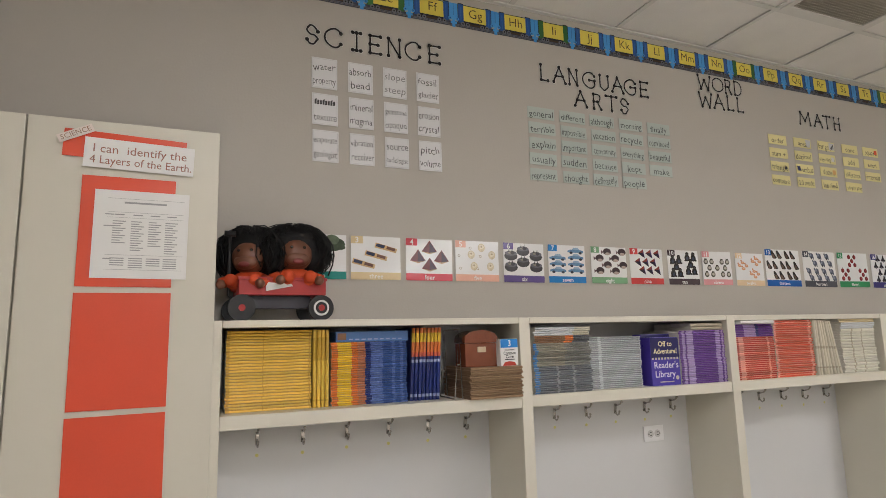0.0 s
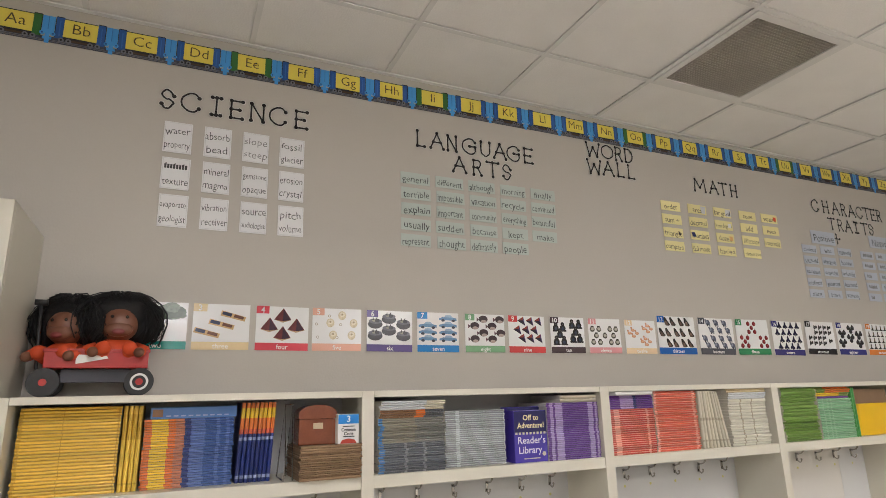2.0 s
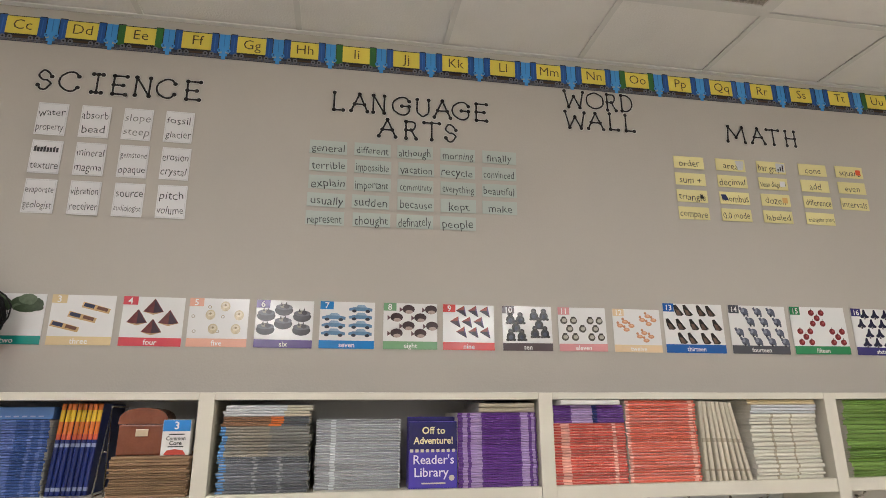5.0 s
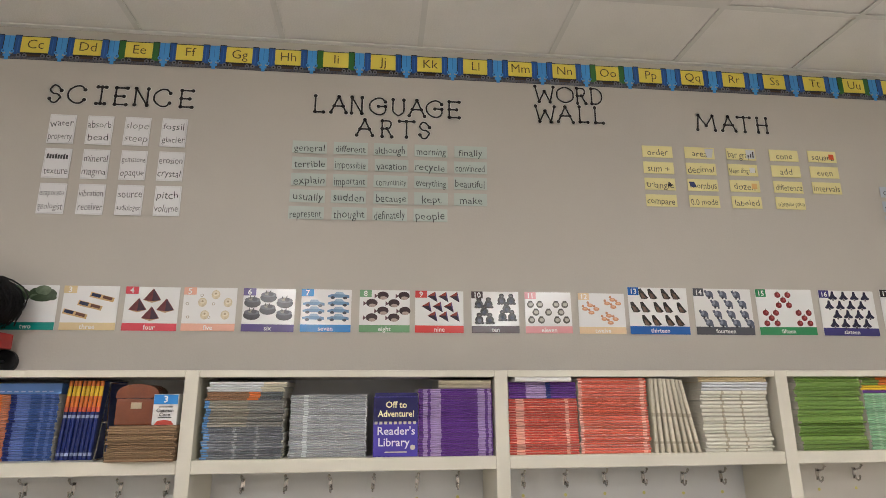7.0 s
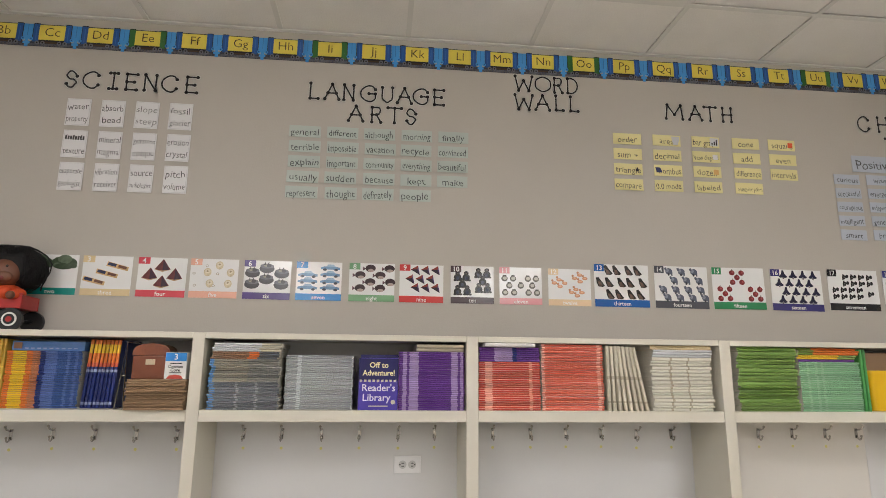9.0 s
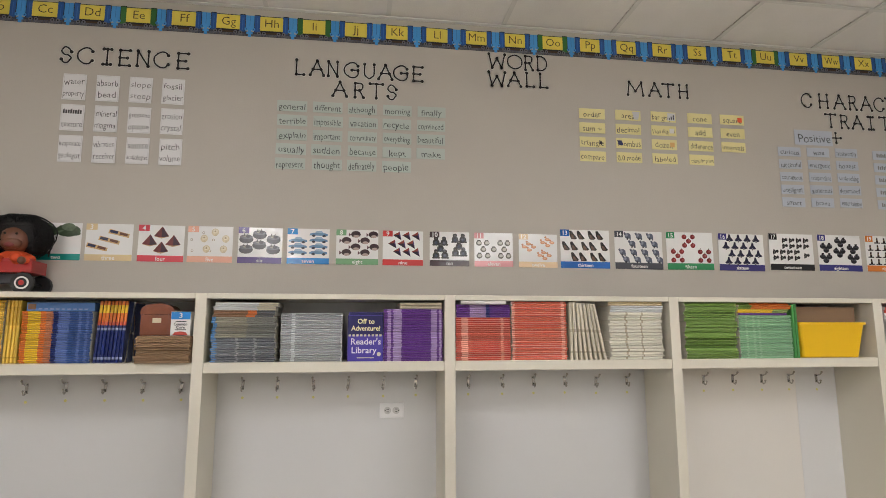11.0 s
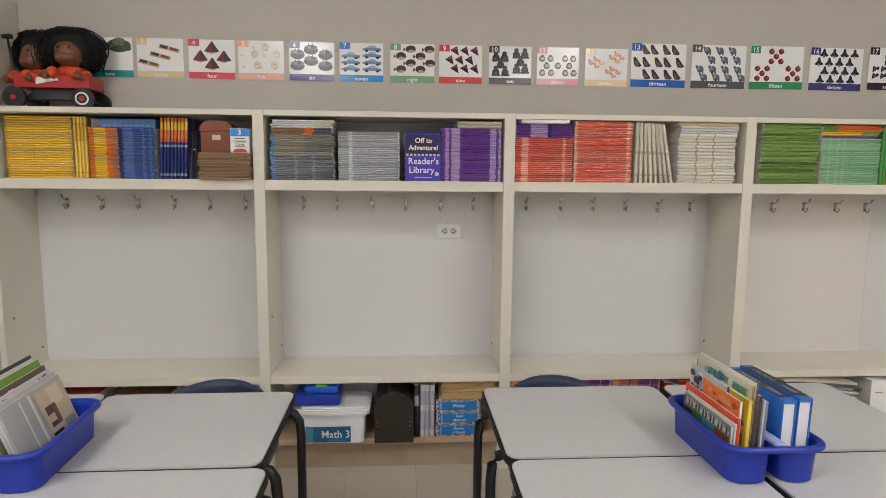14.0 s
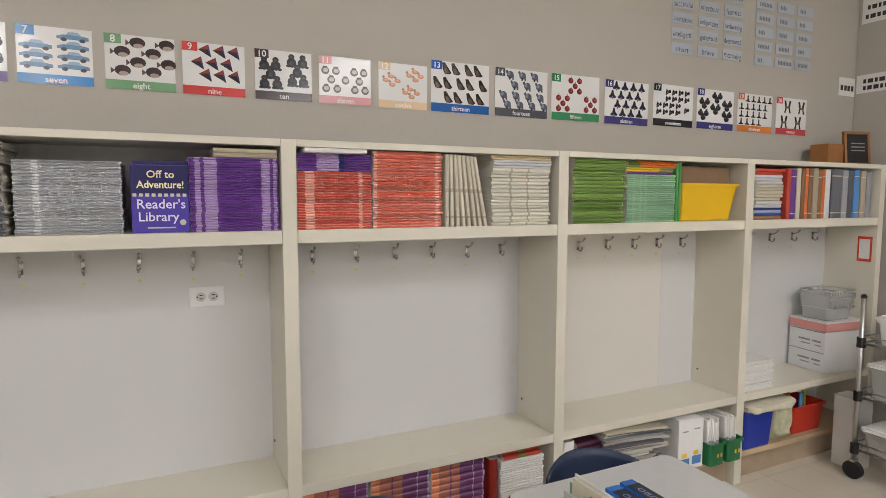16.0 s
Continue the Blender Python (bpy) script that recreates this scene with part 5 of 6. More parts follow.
# ---- right end: on the cubbies, on the bench, on the side wall ----
bm = bmesh.new()
box(bm, 7.330, 7.470, 1.64, 1.74, 1.586, 1.700, bevel=0.003)
solid("wooden_box", bm, mat("orange_wood", (0.33, 0.14, 0.04), 0.5, var=0.2, scale=14), "plain orange-brown wooden box on top of the cubbies", "box")
t = thing("wooden_plaque", "dark plaque in a brown wooden frame on top of the cubbies", "plaque", at=pose(7.560, 1.61, 1.586, -6, 0, -14))
bm = bmesh.new()
for a, b, c, d in ((-0.085, -0.07, 0, 0.19), (0.07, 0.085, 0, 0.19), (-0.07, 0.07, 0, 0.015), (-0.07, 0.07, 0.175, 0.19)):
    box(bm, a, b, 0, 0.02, c, d, bevel=0.002)
part("frame", bm, mat("honey_wood", (0.30, 0.14, 0.05), 0.45, var=0.2, scale=16), t)
bm = bmesh.new()
box(bm, -0.07, 0.07, 0.005, 0.015, 0.015, 0.175)
p = part("panel", bm, BLACK, t)
bm = bmesh.new()
for z in (0.12, 0.10, 0.08):
    poly(bm, [(-0.04, z), (0.05, z), (0.05, z + 0.006), (-0.04, z + 0.006)], 0.004)
part("writing", bm, PRINT, p)

flat_stack("sheaf of white copy paper lying on the bench", "paper sheaves", 6.58, 6.82, BENCH, 0.59, 22, [(1, 1)], [PAPER, PAPER], depth=0.25, y=FRONT_Y + 0.02, jitter=0.008, uneven=0.02, name="paper_sheaf")
t = thing("storage_carton", "white two-drawer carton with a pink band on the bench", "box", at=pose(7.420, 1.64, BENCH + 0.0005, 0, 0, -6))
bm = bmesh.new()
box(bm, -0.150, 0.150, -0.105, 0.115, 0, 0.228, 0, bevel=0.003)
for z in (0.108, 0.222):
    box(bm, -0.1520, -0.1495, -0.100, 0.110, z, z + 0.004, 1)
for z in (0.060, 0.165):
    for y0, y1 in ((-0.080, -0.030), (-0.015, 0.055)):
        box(bm, -0.1515, -0.1495, y0, y1, z, z + 0.010, 1)
        box(bm, -0.1515, -0.1495, y0, y1 - 0.015, z - 0.020, z - 0.014, 1)
part("carton", bm, [WHITE, PRINT], t)
bm = bmesh.new()
box(bm, -0.153, 0.153, -0.108, 0.117, 0.2285, 0.274, 0, bevel=0.002)
part("lid", bm, mat("pink_card", (0.72, 0.32, 0.30), 0.5), t, "pink paper ream on the carton")
bm = bmesh.new()
box(bm, -0.150, 0.152, -0.106, 0.115, 0.2745, 0.284, 0)
part("top_sheet", bm, PAPER, t)
clear = mat("clear_plastic", (0.80, 0.81, 0.80), 0.22, glass=0.55)
c = tray("clear_tub", "clear plastic tub holding a folded wire basket", "tub", 7.275, 7.51, 1.545, 1.735, BENCH + 0.2850, 0.875, clear, 0.02)
t = thing("wire_basket", "grey wire basket set in the clear tub", "basket", at=pose(7.39, 1.64, 0.80))
for z in (0.0, 0.052, 0.095):
    bm = bmesh.new()
    tube(bm, [(-0.10, -0.085, z), (0.12, -0.085, z), (0.12, 0.085, z), (-0.10, 0.085, z), (-0.10, -0.085, z)], 0.0024, n=5)
    part("rail", bm, STEEL, t)
for k in range(10):
    q = -0.094 + 0.023 * k
    bm = bmesh.new()
    tube(bm, [(q, -0.086, 0.097), (q, -0.082, -0.003), (q, 0.082, -0.003), (q, 0.086, 0.097)], 0.0018, n=5)
    part("wire", bm, STEEL, t)
bm = bmesh.new()
box(bm, 7.5815, 7.584, 1.525, 1.60, 1.05, 1.19, 0)
box(bm, 7.5805, 7.5813, 1.535, 1.59, 1.065, 1.175, 1)
solid("red_framed_notice", bm, [REDCARD, PAPER], "small notice with a red border on the cubby side", "notice")
for z0, z1, y0, y1 in ((2.02, 2.125, 1.52, 1.785), (2.42, 2.56, 1.45, 1.775)):
    bm = bmesh.new()
    box(bm, RIGHT_X - 0.002, RIGHT_X - 0.0005, y0, y1, z0, z1, 0)
    for r, zz in enumerate((0.62, 0.25)):
        q = y0 + 0.02
        while q < y1 - 0.03:
            w = 0.012 + 0.018 * random.random()
            box(bm, RIGHT_X - 0.0032, RIGHT_X - 0.0024, q, q + w, z0 + zz * (z1 - z0) - 0.010, z0 + zz * (z1 - z0) + 0.014, 1)
            q += w + 0.009
    if z0 < 2.2:
        box(bm, RIGHT_X - 0.155, RIGHT_X - 0.003, WALL_Y - 0.004, WALL_Y - 0.0025, z0 - 0.015, z1 - 0.015, 0)
        for q in (0.140, 0.105, 0.075, 0.040):
            box(bm, RIGHT_X - q, RIGHT_X - q + 0.022, WALL_Y - 0.0056, WALL_Y - 0.0048, z0 + 0.015, z0 + 0.045, 1)
    solid("paper_sign", bm, [PAPER, INK], "white paper strip with black lettering on the side wall", "sign")


# ---- student desks ----
DESK_Z = 0.60


def rounded(bm, hx, hy, r, z0, z1, mi=0, k=5):
    rings = []
    for z in (z0, z1):
        ring = []
        for sx, sy, a0 in ((1, 1, 0), (-1, 1, 90), (-1, -1, 180), (1, -1, 270)):
            for q in range(k + 1):
                a = radians(a0 + 90 * q / k)
                ring.append(bm.verts.new((sx * (hx - r) + r * math.cos(a), sy * (hy - r) + r * math.sin(a), z)))
        rings.append(ring)
    n = len(rings[0])
    for i in range(n):
        f = bm.faces.new((rings[0][i], rings[0][(i + 1) % n], rings[1][(i + 1) % n], rings[1][i]))
        f.material_index = mi
    for ring in rings:
        bm.faces.new(ring).material_index = mi


def student_desk(x0, y0):
    t = thing("student_desk", "grey laminate student desk with black edge and black legs", "desk", "student desks", pose(x0 + 0.304, y0 + 0.257, 0))
    bm = bmesh.new()
    rounded(bm, 0.298, 0.251, 0.034, DESK_Z - 0.006, DESK_Z)
    part("desktop", bm, DESKTOP, t)
    bm = bmesh.new()
    rounded(bm, 0.3035, 0.2565, 0.039, DESK_Z - 0.026, DESK_Z - 0.0062)
    part("edge_band", bm, mat("edge_rubber", (0.010, 0.010, 0.011), 0.75), t)
    bm = bmesh.new()
    for a, b, c, d, e, f in ((-0.25, 0.25, 0.2, 0.204, 0.44, DESK_Z - 0.027), (-0.25, -0.246, -0.2, 0.2, 0.44, DESK_Z - 0.027), (0.246, 0.25, -0.2, 0.2, 0.44, DESK_Z - 0.027), (-0.246, 0.246, -0.2, 0.2, 0.44, 0.444)):
        box(bm, a, b, c, d, e, f)
    part("book_box", bm, mat("desk_box_grey", (0.05, 0.05, 0.055), 0.5, 0.3), t)
    for sx in (-1, 1):
        for sy in (-1, 1):
            yy = sy * (0.185 if sx > 0 else 0.140)
            bm = bmesh.new()
            tube(bm, [(sx * 0.21, yy, DESK_Z - 0.040), (sx * 0.28, yy, DESK_Z - 0.042), (sx * 0.308, yy, DESK_Z - 0.052), (sx * 0.322, yy, DESK_Z - 0.075), (sx * 0.326, yy, DESK_Z - 0.12), (sx * 0.326, yy, 0.02)], 0.0145, n=12)
            leg = part("leg", bm, BLACKSTEEL, t)
            bm = bmesh.new()
            disc(bm, (sx * 0.326, yy, 0.0115), 0.018, 0.022, "z", n=16)
            part("glide", bm, BLACK, leg)
    return t


first_desk = student_desk(4.220, 0.412)
for x, y, a in ((4.850, 0.414, 0.3), (4.221, -0.107, -0.2), (4.842, -0.106, 0.2), (2.992, 0.402, 0.4), (2.380, 0.412, -0.5), (3.020, -0.118, 0.2), (2.408, -0.115, 0.0)):
    copy_thing(first_desk, pose(x + 0.304, y + 0.257, 0, 0, 0, a))


# ---- chairs ----
def chair(x, y, turn):
    t = thing("school_chair", "navy plastic shell school chair with chrome legs", "chair", "school chairs", pose(x, y, 0, 0, 0, turn))
    bm = bmesh.new()
    nx, nz = 12, 8
    grid = {}
    for i in range(nx + 1):
        for j in range(nz + 1):
            u, v = i / nx * 2 - 1, j / nz
            half = 0.192 - 0.004 * v - 0.012 * max(0, v - 0.62) ** 1.5 * 4
            z = 0.357 + 0.222 * v - 0.03 * (abs(u) ** 2.6) * v
            grid[i, j] = (u * half, 0.03 + 0.045 * v - 0.035 * (1 - u * u) * -1 - 0.06 * u * u, z)
    front = {k: bm.verts.new(p) for k, p in grid.items()}
    back = {k: bm.verts.new((p[0], p[1] + 0.008, p[2])) for k, p in grid.items()}
    for i in range(nx):
        for j in range(nz):
            for s in (front, back):
                bm.faces.new((s[i, j], s[i + 1, j], s[i + 1, j + 1], s[i, j + 1])).smooth = True
    rim = [(i, 0) for i in range(nx)] + [(nx, j) for j in range(nz)] + [(i, nz) for i in range(nx, 0, -1)] + [(0, j) for j in range(nz, 0, -1)]
    for a, b in zip(rim, rim[1:] + rim[:1]):
        bm.faces.new((front[a], front[b], back[b], back[a]))
    part("backrest", bm, NAVY, t)
    bm = bmesh.new()
    rounded(bm, 0.175, 0.17, 0.06, 0.345, 0.357)
    for v in bm.verts:
        v.co.y -= 0.14
    part("seat", bm, NAVY, t)
    bm = bmesh.new()
    for sx in (-1, 1):
        tube(bm, [(sx * 0.13, -0.02, 0.35), (sx * 0.135, 0.02, 0.37), (sx * 0.13, 0.055, 0.47)], 0.009)
    part("back_frame", bm, CHROME, t)
    for sx in (-1, 1):
        for y0, y1 in ((-0.25, -0.29), (-0.05, 0.02)):
            bm = bmesh.new()
            tube(bm, [(sx * 0.13, y0, 0.343), (sx * 0.16, y1, 0.003)], 0.010)
            part("leg", bm, CHROME, t)
    return t


chair(3.302, 0.99, 2)
chair(4.503, 0.99, -2)
chair(5.245, 0.995, -6)


# ---- book caddies on the desks ----
def caddy(x, y, turn):
    t = thing("book_caddy", "blue plastic two-compartment book caddy standing on the desks", "caddy", "book caddies", pose(x, y, DESK_Z + 0.0005, 0, 0, turn))
    for ox, hx in ((-0.059, 0.063), (0.063, 0.059)):
        part("compartment", bin_mesh(hx, 0.168, 0.094, 0.012, 0.003, ox, 0.0, 0.038), BLUEBIN, t)
    bm = bmesh.new()
    profile = [(-0.002, 0.082), (0.006, 0.084), (0.010, 0.090), (0.009, 0.096), (0.003, 0.099), (-0.006, 0.097)]
    rings = []
    for off, z in profile:
        r = 0.046 + off
        pts = []
        for sx, sy, a0 in ((1, 1, 0), (-1, 1, 90), (-1, -1, 180), (1, -1, 270)):
            for q in range(7):
                a = radians(a0 + 15 * q)
                pts.append(bm.verts.new((sx * (0.122 - 0.046) + r * math.cos(a), sy * (0.168 - 0.046) + r * math.sin(a), z)))
        rings.append(pts)
    for u, v in zip(rings, rings[1:] + rings[:1]):
        for k in range(len(u)):
            bm.faces.new((u[k], u[(k + 1) % len(u)], v[(k + 1) % len(u)], v[k])).smooth = True
    part("rim", bm, BLUEBIN, t, "rolled blue rim")
    bm = bmesh.new()
    box(bm, -0.003, 0.011, -0.156, 0.156, 0.074, 0.0935, bevel=0.003)
    part("bridge", bm, BLUEBIN, t)
    bm = bmesh.new()
    box(bm, -0.010, 0.018, -0.162, -0.100, 0.094, 0.103, bevel=0.004)
    box(bm, -0.004, 0.012, -0.104, 0.10, 0.096, 0.106, bevel=0.004)
    part("handle", bm, mat("pale_blue_plastic", (0.36, 0.42, 0.72), 0.35), t, "pale blue grip between the compartments")


def leaf_book(m_world, w, h, th, face, spine, label, group):
    """A thin book standing on edge: th along x, w along y, h along z; its printed cover looks along -x."""
    t = thing("picture_book", label, "book", group, m_world)
    bm = bmesh.new()
    box(bm, 0, th, 0, w, 0, h, 0, bevel=0.0008)
    part("cover", bm, face, t)
    bm = bmesh.new()
    box(bm, th * 0.18, th * 0.82, 0.003, w + 0.0006, h - 0.004, h + 0.0006, 0)
    part("page_block", bm, PAGES, t)
    bm = bmesh.new()
    box(bm, 0.0004, th - 0.0004, -0.0016, -0.0002, 0.0, h)
    part("spine", bm, spine, t)
    return t


def cover_blotches(w, h, n, seed, colours, v0=0.45, big=0.013):
    """Small printed shapes on the cover that looks along -x."""
    rng = random.Random(seed)
    bm = bmesh.new()
    for k in range(n):
        cy, cz, r = rng.uniform(0.08, 0.92) * w, rng.uniform(v0, 0.92) * h, rng.uniform(0.3 * big, big)
        m = rng.randint(4, 7)
        vs = []
        for q in range(m):
            a = -2 * math.pi * q / m
            rr = r * rng.uniform(0.5, 1.0)
            vs.append(bm.verts.new((-0.0022 - 0.00004 * k, min(max(cy + rr * math.cos(a) * 1.4, 0.003), w - 0.003), min(max(cz + rr * math.sin(a), 0.003), h - 0.003))))
        bm.faces.new(vs).material_index = rng.randrange(len(colours))
    return bm


CX, CY, CT = 4.836, 0.410, 0.5
caddy(CX, CY, CT)
base = pose(CX, CY, DESK_Z + 0.008, 0, 0, CT)
# face, spine edge, height, thickness, where it starts, length, print colours
left_set = [
    ("8a918a", "d8d8d4", 0.124, 0.007, -0.150, 0.235, ("d8d8d4", "1f2a26", "2f6a40", "d8d8d4", "3f8aa8", "20242a", "c8ccc4", "8a4a30"), 260),
    ("d8d6d0", "c8c4b8", 0.130, 0.006, -0.152, 0.23, ("2a2c34", "6f8a58"), 14),
    ("d8482c", "d23a22", 0.143, 0.009, -0.150, 0.255, ("d8d8d4",), 5),
    ("e8762c", "dedcd4", 0.180, 0.007, -0.140, 0.175, ("eebf8a", "f0a060", "c8501c"), 22),
    ("b8bcc0", "2a2c34", 0.192, 0.006, -0.068, 0.19, ("2a2c34", "d8d8d4", "6a7088"), 30),
    ("d9bc34", "e2cc4a", 0.188, 0.010, -0.152, 0.16, ("3f7f9c", "4f8a94", "e8d880"), 16),
    ("5f9c7c", "a8bc58", 0.205, 0.006, -0.120, 0.245, ("d8d8d4", "3a7a5c", "2f6a50"), 22),
    ("cfc6b0", "a98a5c", 0.218, 0.007, -0.135, 0.25, ("2f6aa0", "d0b070", "3a2c28", "8fb4c8", "d8d8d4"), 44),
    ("d8d6cc", "6a4c38", 0.224, 0.006, -0.138, 0.255, ("3f6a9c", "b8604a", "d8d8d4", "6a7088"), 34),
    ("8c8f98", "3a3436", 0.196, 0.008, -0.145, 0.23, ("6a7088", "d8d8d4"), 10),
    ("a4abb8", "b8bec8", 0.188, 0.006, -0.150, 0.24, ("d8d8d4", "7a8296"), 10),
    ("b0b6c0", "8f97a8", 0.184, 0.006, -0.150, 0.24, ("d8d8d4",), 6)]
x = -0.103
for i, (f, s, h, th, y0, ln, inks, n) in enumerate(left_set):
    m = base @ pose(x, y0 + 0.026, 0, 0, 2.0, random.uniform(-1.2, 1.2))
    b = leaf_book(m, ln, h, th * 0.85, cover("cover_" + f, f), cover("cover_" + s, s), "thin picture book with a printed cover standing in the blue caddy", "caddy books")
    if i == 0:
        # bold black and white title row over coloured pictures
        bm = bmesh.new()
        for k in range(30):
            y0, y1 = ln * (0.02 + 0.032 * k), ln * (0.02 + 0.032 * k + 0.022)
            bm.faces.new([bm.verts.new((-0.0016, p, q * h)) for p, q in ((y0, 0.80), (y0, 0.86 + 0.09 * ((k * 5) % 3) / 2), (y1, 0.90 + 0.06 * (k % 2)), (y1, 0.78))]).material_index = (0, 1, 0, 0, 1)[k % 5]
        for p0, p1, q0, q1, mi in ((0.02, 0.30, 0.30, 0.76, 5), (0.31, 0.55, 0.34, 0.74, 4), (0.56, 0.78, 0.30, 0.75, 2), (0.79, 0.97, 0.32, 0.72, 1)):
            bm.faces.new([bm.verts.new((-0.0014, p * ln, q * h)) for p, q in ((p0, q0), (p0, q1), (p1, q1), (p1, q0))]).material_index = mi
        part("cover_picture", bm, [cover("ink_" + q, q) for q in ("d8d8d4", "20242a", "2f6a40", "d8d8d4", "3f8aa8", "8a4a30")], b)
        tagged(b.children[-1], kind="stuff")
        x += th * 0.9 + 0.0010
        continue
    part("cover_picture", cover_blotches(ln, h, 2 * n, 40 + i, inks, 0.40, 0.0075 if n > 100 else 0.017), [cover("ink_" + q, q) for q in inks], b)
    tagged(b.children[-1], kind="stuff")
    x += th * 0.9 + 0.0010
for i in range(2):
    t = thing("thick_hardback", "thick royal-blue hardback with a navy top standing in the blue caddy", "book", "caddy hardbacks", base @ pose(0.0245 + 0.0375 * i, -0.124, 0, 0, 1.0 + 0.6 * i, 0))
    W, H, TH = 0.250, 0.187 + 0.004 * i, 0.0355
    bm = bmesh.new()
    for a0, a1 in ((0.0, 0.003), (TH - 0.003, TH)):
        box(bm, a0, a1, 0.0, W, 0.0, H, bevel=0.001)
    box(bm, 0.003, TH - 0.003, W - 0.004, W, 0.0, H)
    box(bm, 0.003, TH - 0.003, 0.0, W - 0.004, H - 0.010, H - 0.0005)
    part("cover", bm, cover("royal_blue_cover", "2f6fc0"), t)
    bm = bmesh.new()
    box(bm, 0.0034, TH - 0.0034, 0.004, W - 0.0045, 0.004, H - 0.0105)
    part("page_block", bm, mat("white_page_block", (0.78, 0.78, 0.80), 0.7, var=0.05, scale=60), t, "white page block")
    bm = bmesh.new()
    box(bm, 0.0008, TH - 0.0008, 0.022, W - 0.02, H - 0.0002, H + 0.0010)
    part("navy_band", bm, mat("navy_print", (0.010, 0.014, 0.040), 0.4), t, "dark navy band across the top")
    title = writing("CHILDREN'S", PALE, t, 0, 0, 0, 0.016, 0.105, bold=0.01)
    title.matrix_local = Matrix(((0, 0, 1, 0.0145), (-1, 0, 0, W - 0.085), (0, -1, 0, H + 0.0014), (0, 0, 0, 1))) @ Matrix.Diagonal((0.0170, 1, 0.0185, 1))
    bm = bmesh.new()
    box(bm, 0.010, 0.021, 0.034, 0.088, H + 0.0011, H + 0.0015)
    part("lettering", bm, cover("grey_blue_print", "7884b0"), t)

CX, CY, CT = 3.008, 0.447, 3.6
caddy(CX, CY, CT + 180)
base = pose(CX, CY, DESK_Z + 0.008, 0, 0, CT)
x = 0.084
mags = [
    ("b4b4b2", "c8c4b8", 0.182, 0.004, ("c4c4c2", "a4a6a8", "9a9c9a"), 16),
    ("cfd0d0", "d8d8d4", 0.192, 0.008, ("d8d8d4", "b8bcc4"), 10),
    ("c9c6c8", "d8d8d4", 0.200, 0.006, ("8a8296", "5a4a40"), 12),
    ("5a4a40", "504038", 0.212, 0.006, ("7a6a5c", "d8d8d4"), 8),
    ("6f9a34", "5f8a30", 0.228, 0.006, ("8ab04c", "d8d8d4", "4f7a28"), 8),
    ("d0d2cc", "c8c8c0", 0.234, 0.004, ("8a8296",), 3),
    ("3c3a3a", "302e2e", 0.242, 0.005, ("504a48",), 4)]
for i, (f, s, h, th, inks, n) in enumerate(mags):
    m = base @ pose(x, -0.108, 0.0, 0, -20, 0) @ pose(0, 0.25, 0, 0, 0, 180)
    b = leaf_book(m, 0.262, h, th, cover("cover_" + f, f), cover("cover_" + s, s), "magazine in a clear sleeve leaning in the blue caddy", "caddy magazines")
    if i:
        part("cover_picture", cover_blotches(0.262, h, 3 * n, 70 + i, inks, 0.25, 0.02), [cover("ink_" + q, q) for q in inks], b)
        tagged(b.children[-1], kind="stuff")
    if i == 0:
        bm = bmesh.new()
        for n, (u0, u1, v0, v1, mi) in enumerate(((0.03, 0.50, 0.06, 0.95, 0), (0.10, 0.30, 0.66, 0.92, 1), (0.26, 0.44, 0.58, 0.70, 2), (0.30, 0.44, 0.40, 0.47, 2), (0.26, 0.33, 0.40, 0.70, 3), (0.30, 0.48, 0.24, 0.33, 4), (0.36, 0.49, 0.08, 0.17, 5), (0.05, 0.24, 0.06, 0.40, 6), (0.56, 0.60, 0.02, 0.98, 7), (0.72, 0.74, 0.02, 0.98, 7))):
            q = -0.0028 - 0.00006 * n
            bm.faces.new([bm.verts.new((q, a * 0.262, b * h)) for a, b in ((u0, v0), (u0, v1), (u1, v1), (u1, v0))]).material_index = mi
        part("photograph", bm, [cover("photo_" + q, q) for q in ("c8b698", "d8cab0", "4a3628", "6a5038", "241e1c", "d0602c", "8f958c", "dcdcda")], b, "beige photograph in a clear sleeve")
    x -= th / 0.96 + 0.0016

# ---- under the benches ----
flat_stack("red and orange book under the bench", "low red books", 2.40, 2.64, LOW, 0.372, 12, [(0.3, 1), (0.5, 2), (1, 1)], [PAGES, cover("brick_cover", "a8442a"), ORA], jitter=0.006)
flat_stack("mixed paperback under the bench", "low mixed books", 2.68, 2.93, LOW, 0.352, 11, [(0.3, 1), (0.6, 2), (0.7, 3), (1, 1)], [PAGES, BRN, cover("brick_cover", "a8442a"), BLUED], jitter=0.006)
flat_stack("purple textbook under the bench", "low purple books", 3.02, 3.26, LOW, 0.375, 9, [(0.3, 2), (1, 1)], [PAGES, PUR, BRN], jitter=0.004)


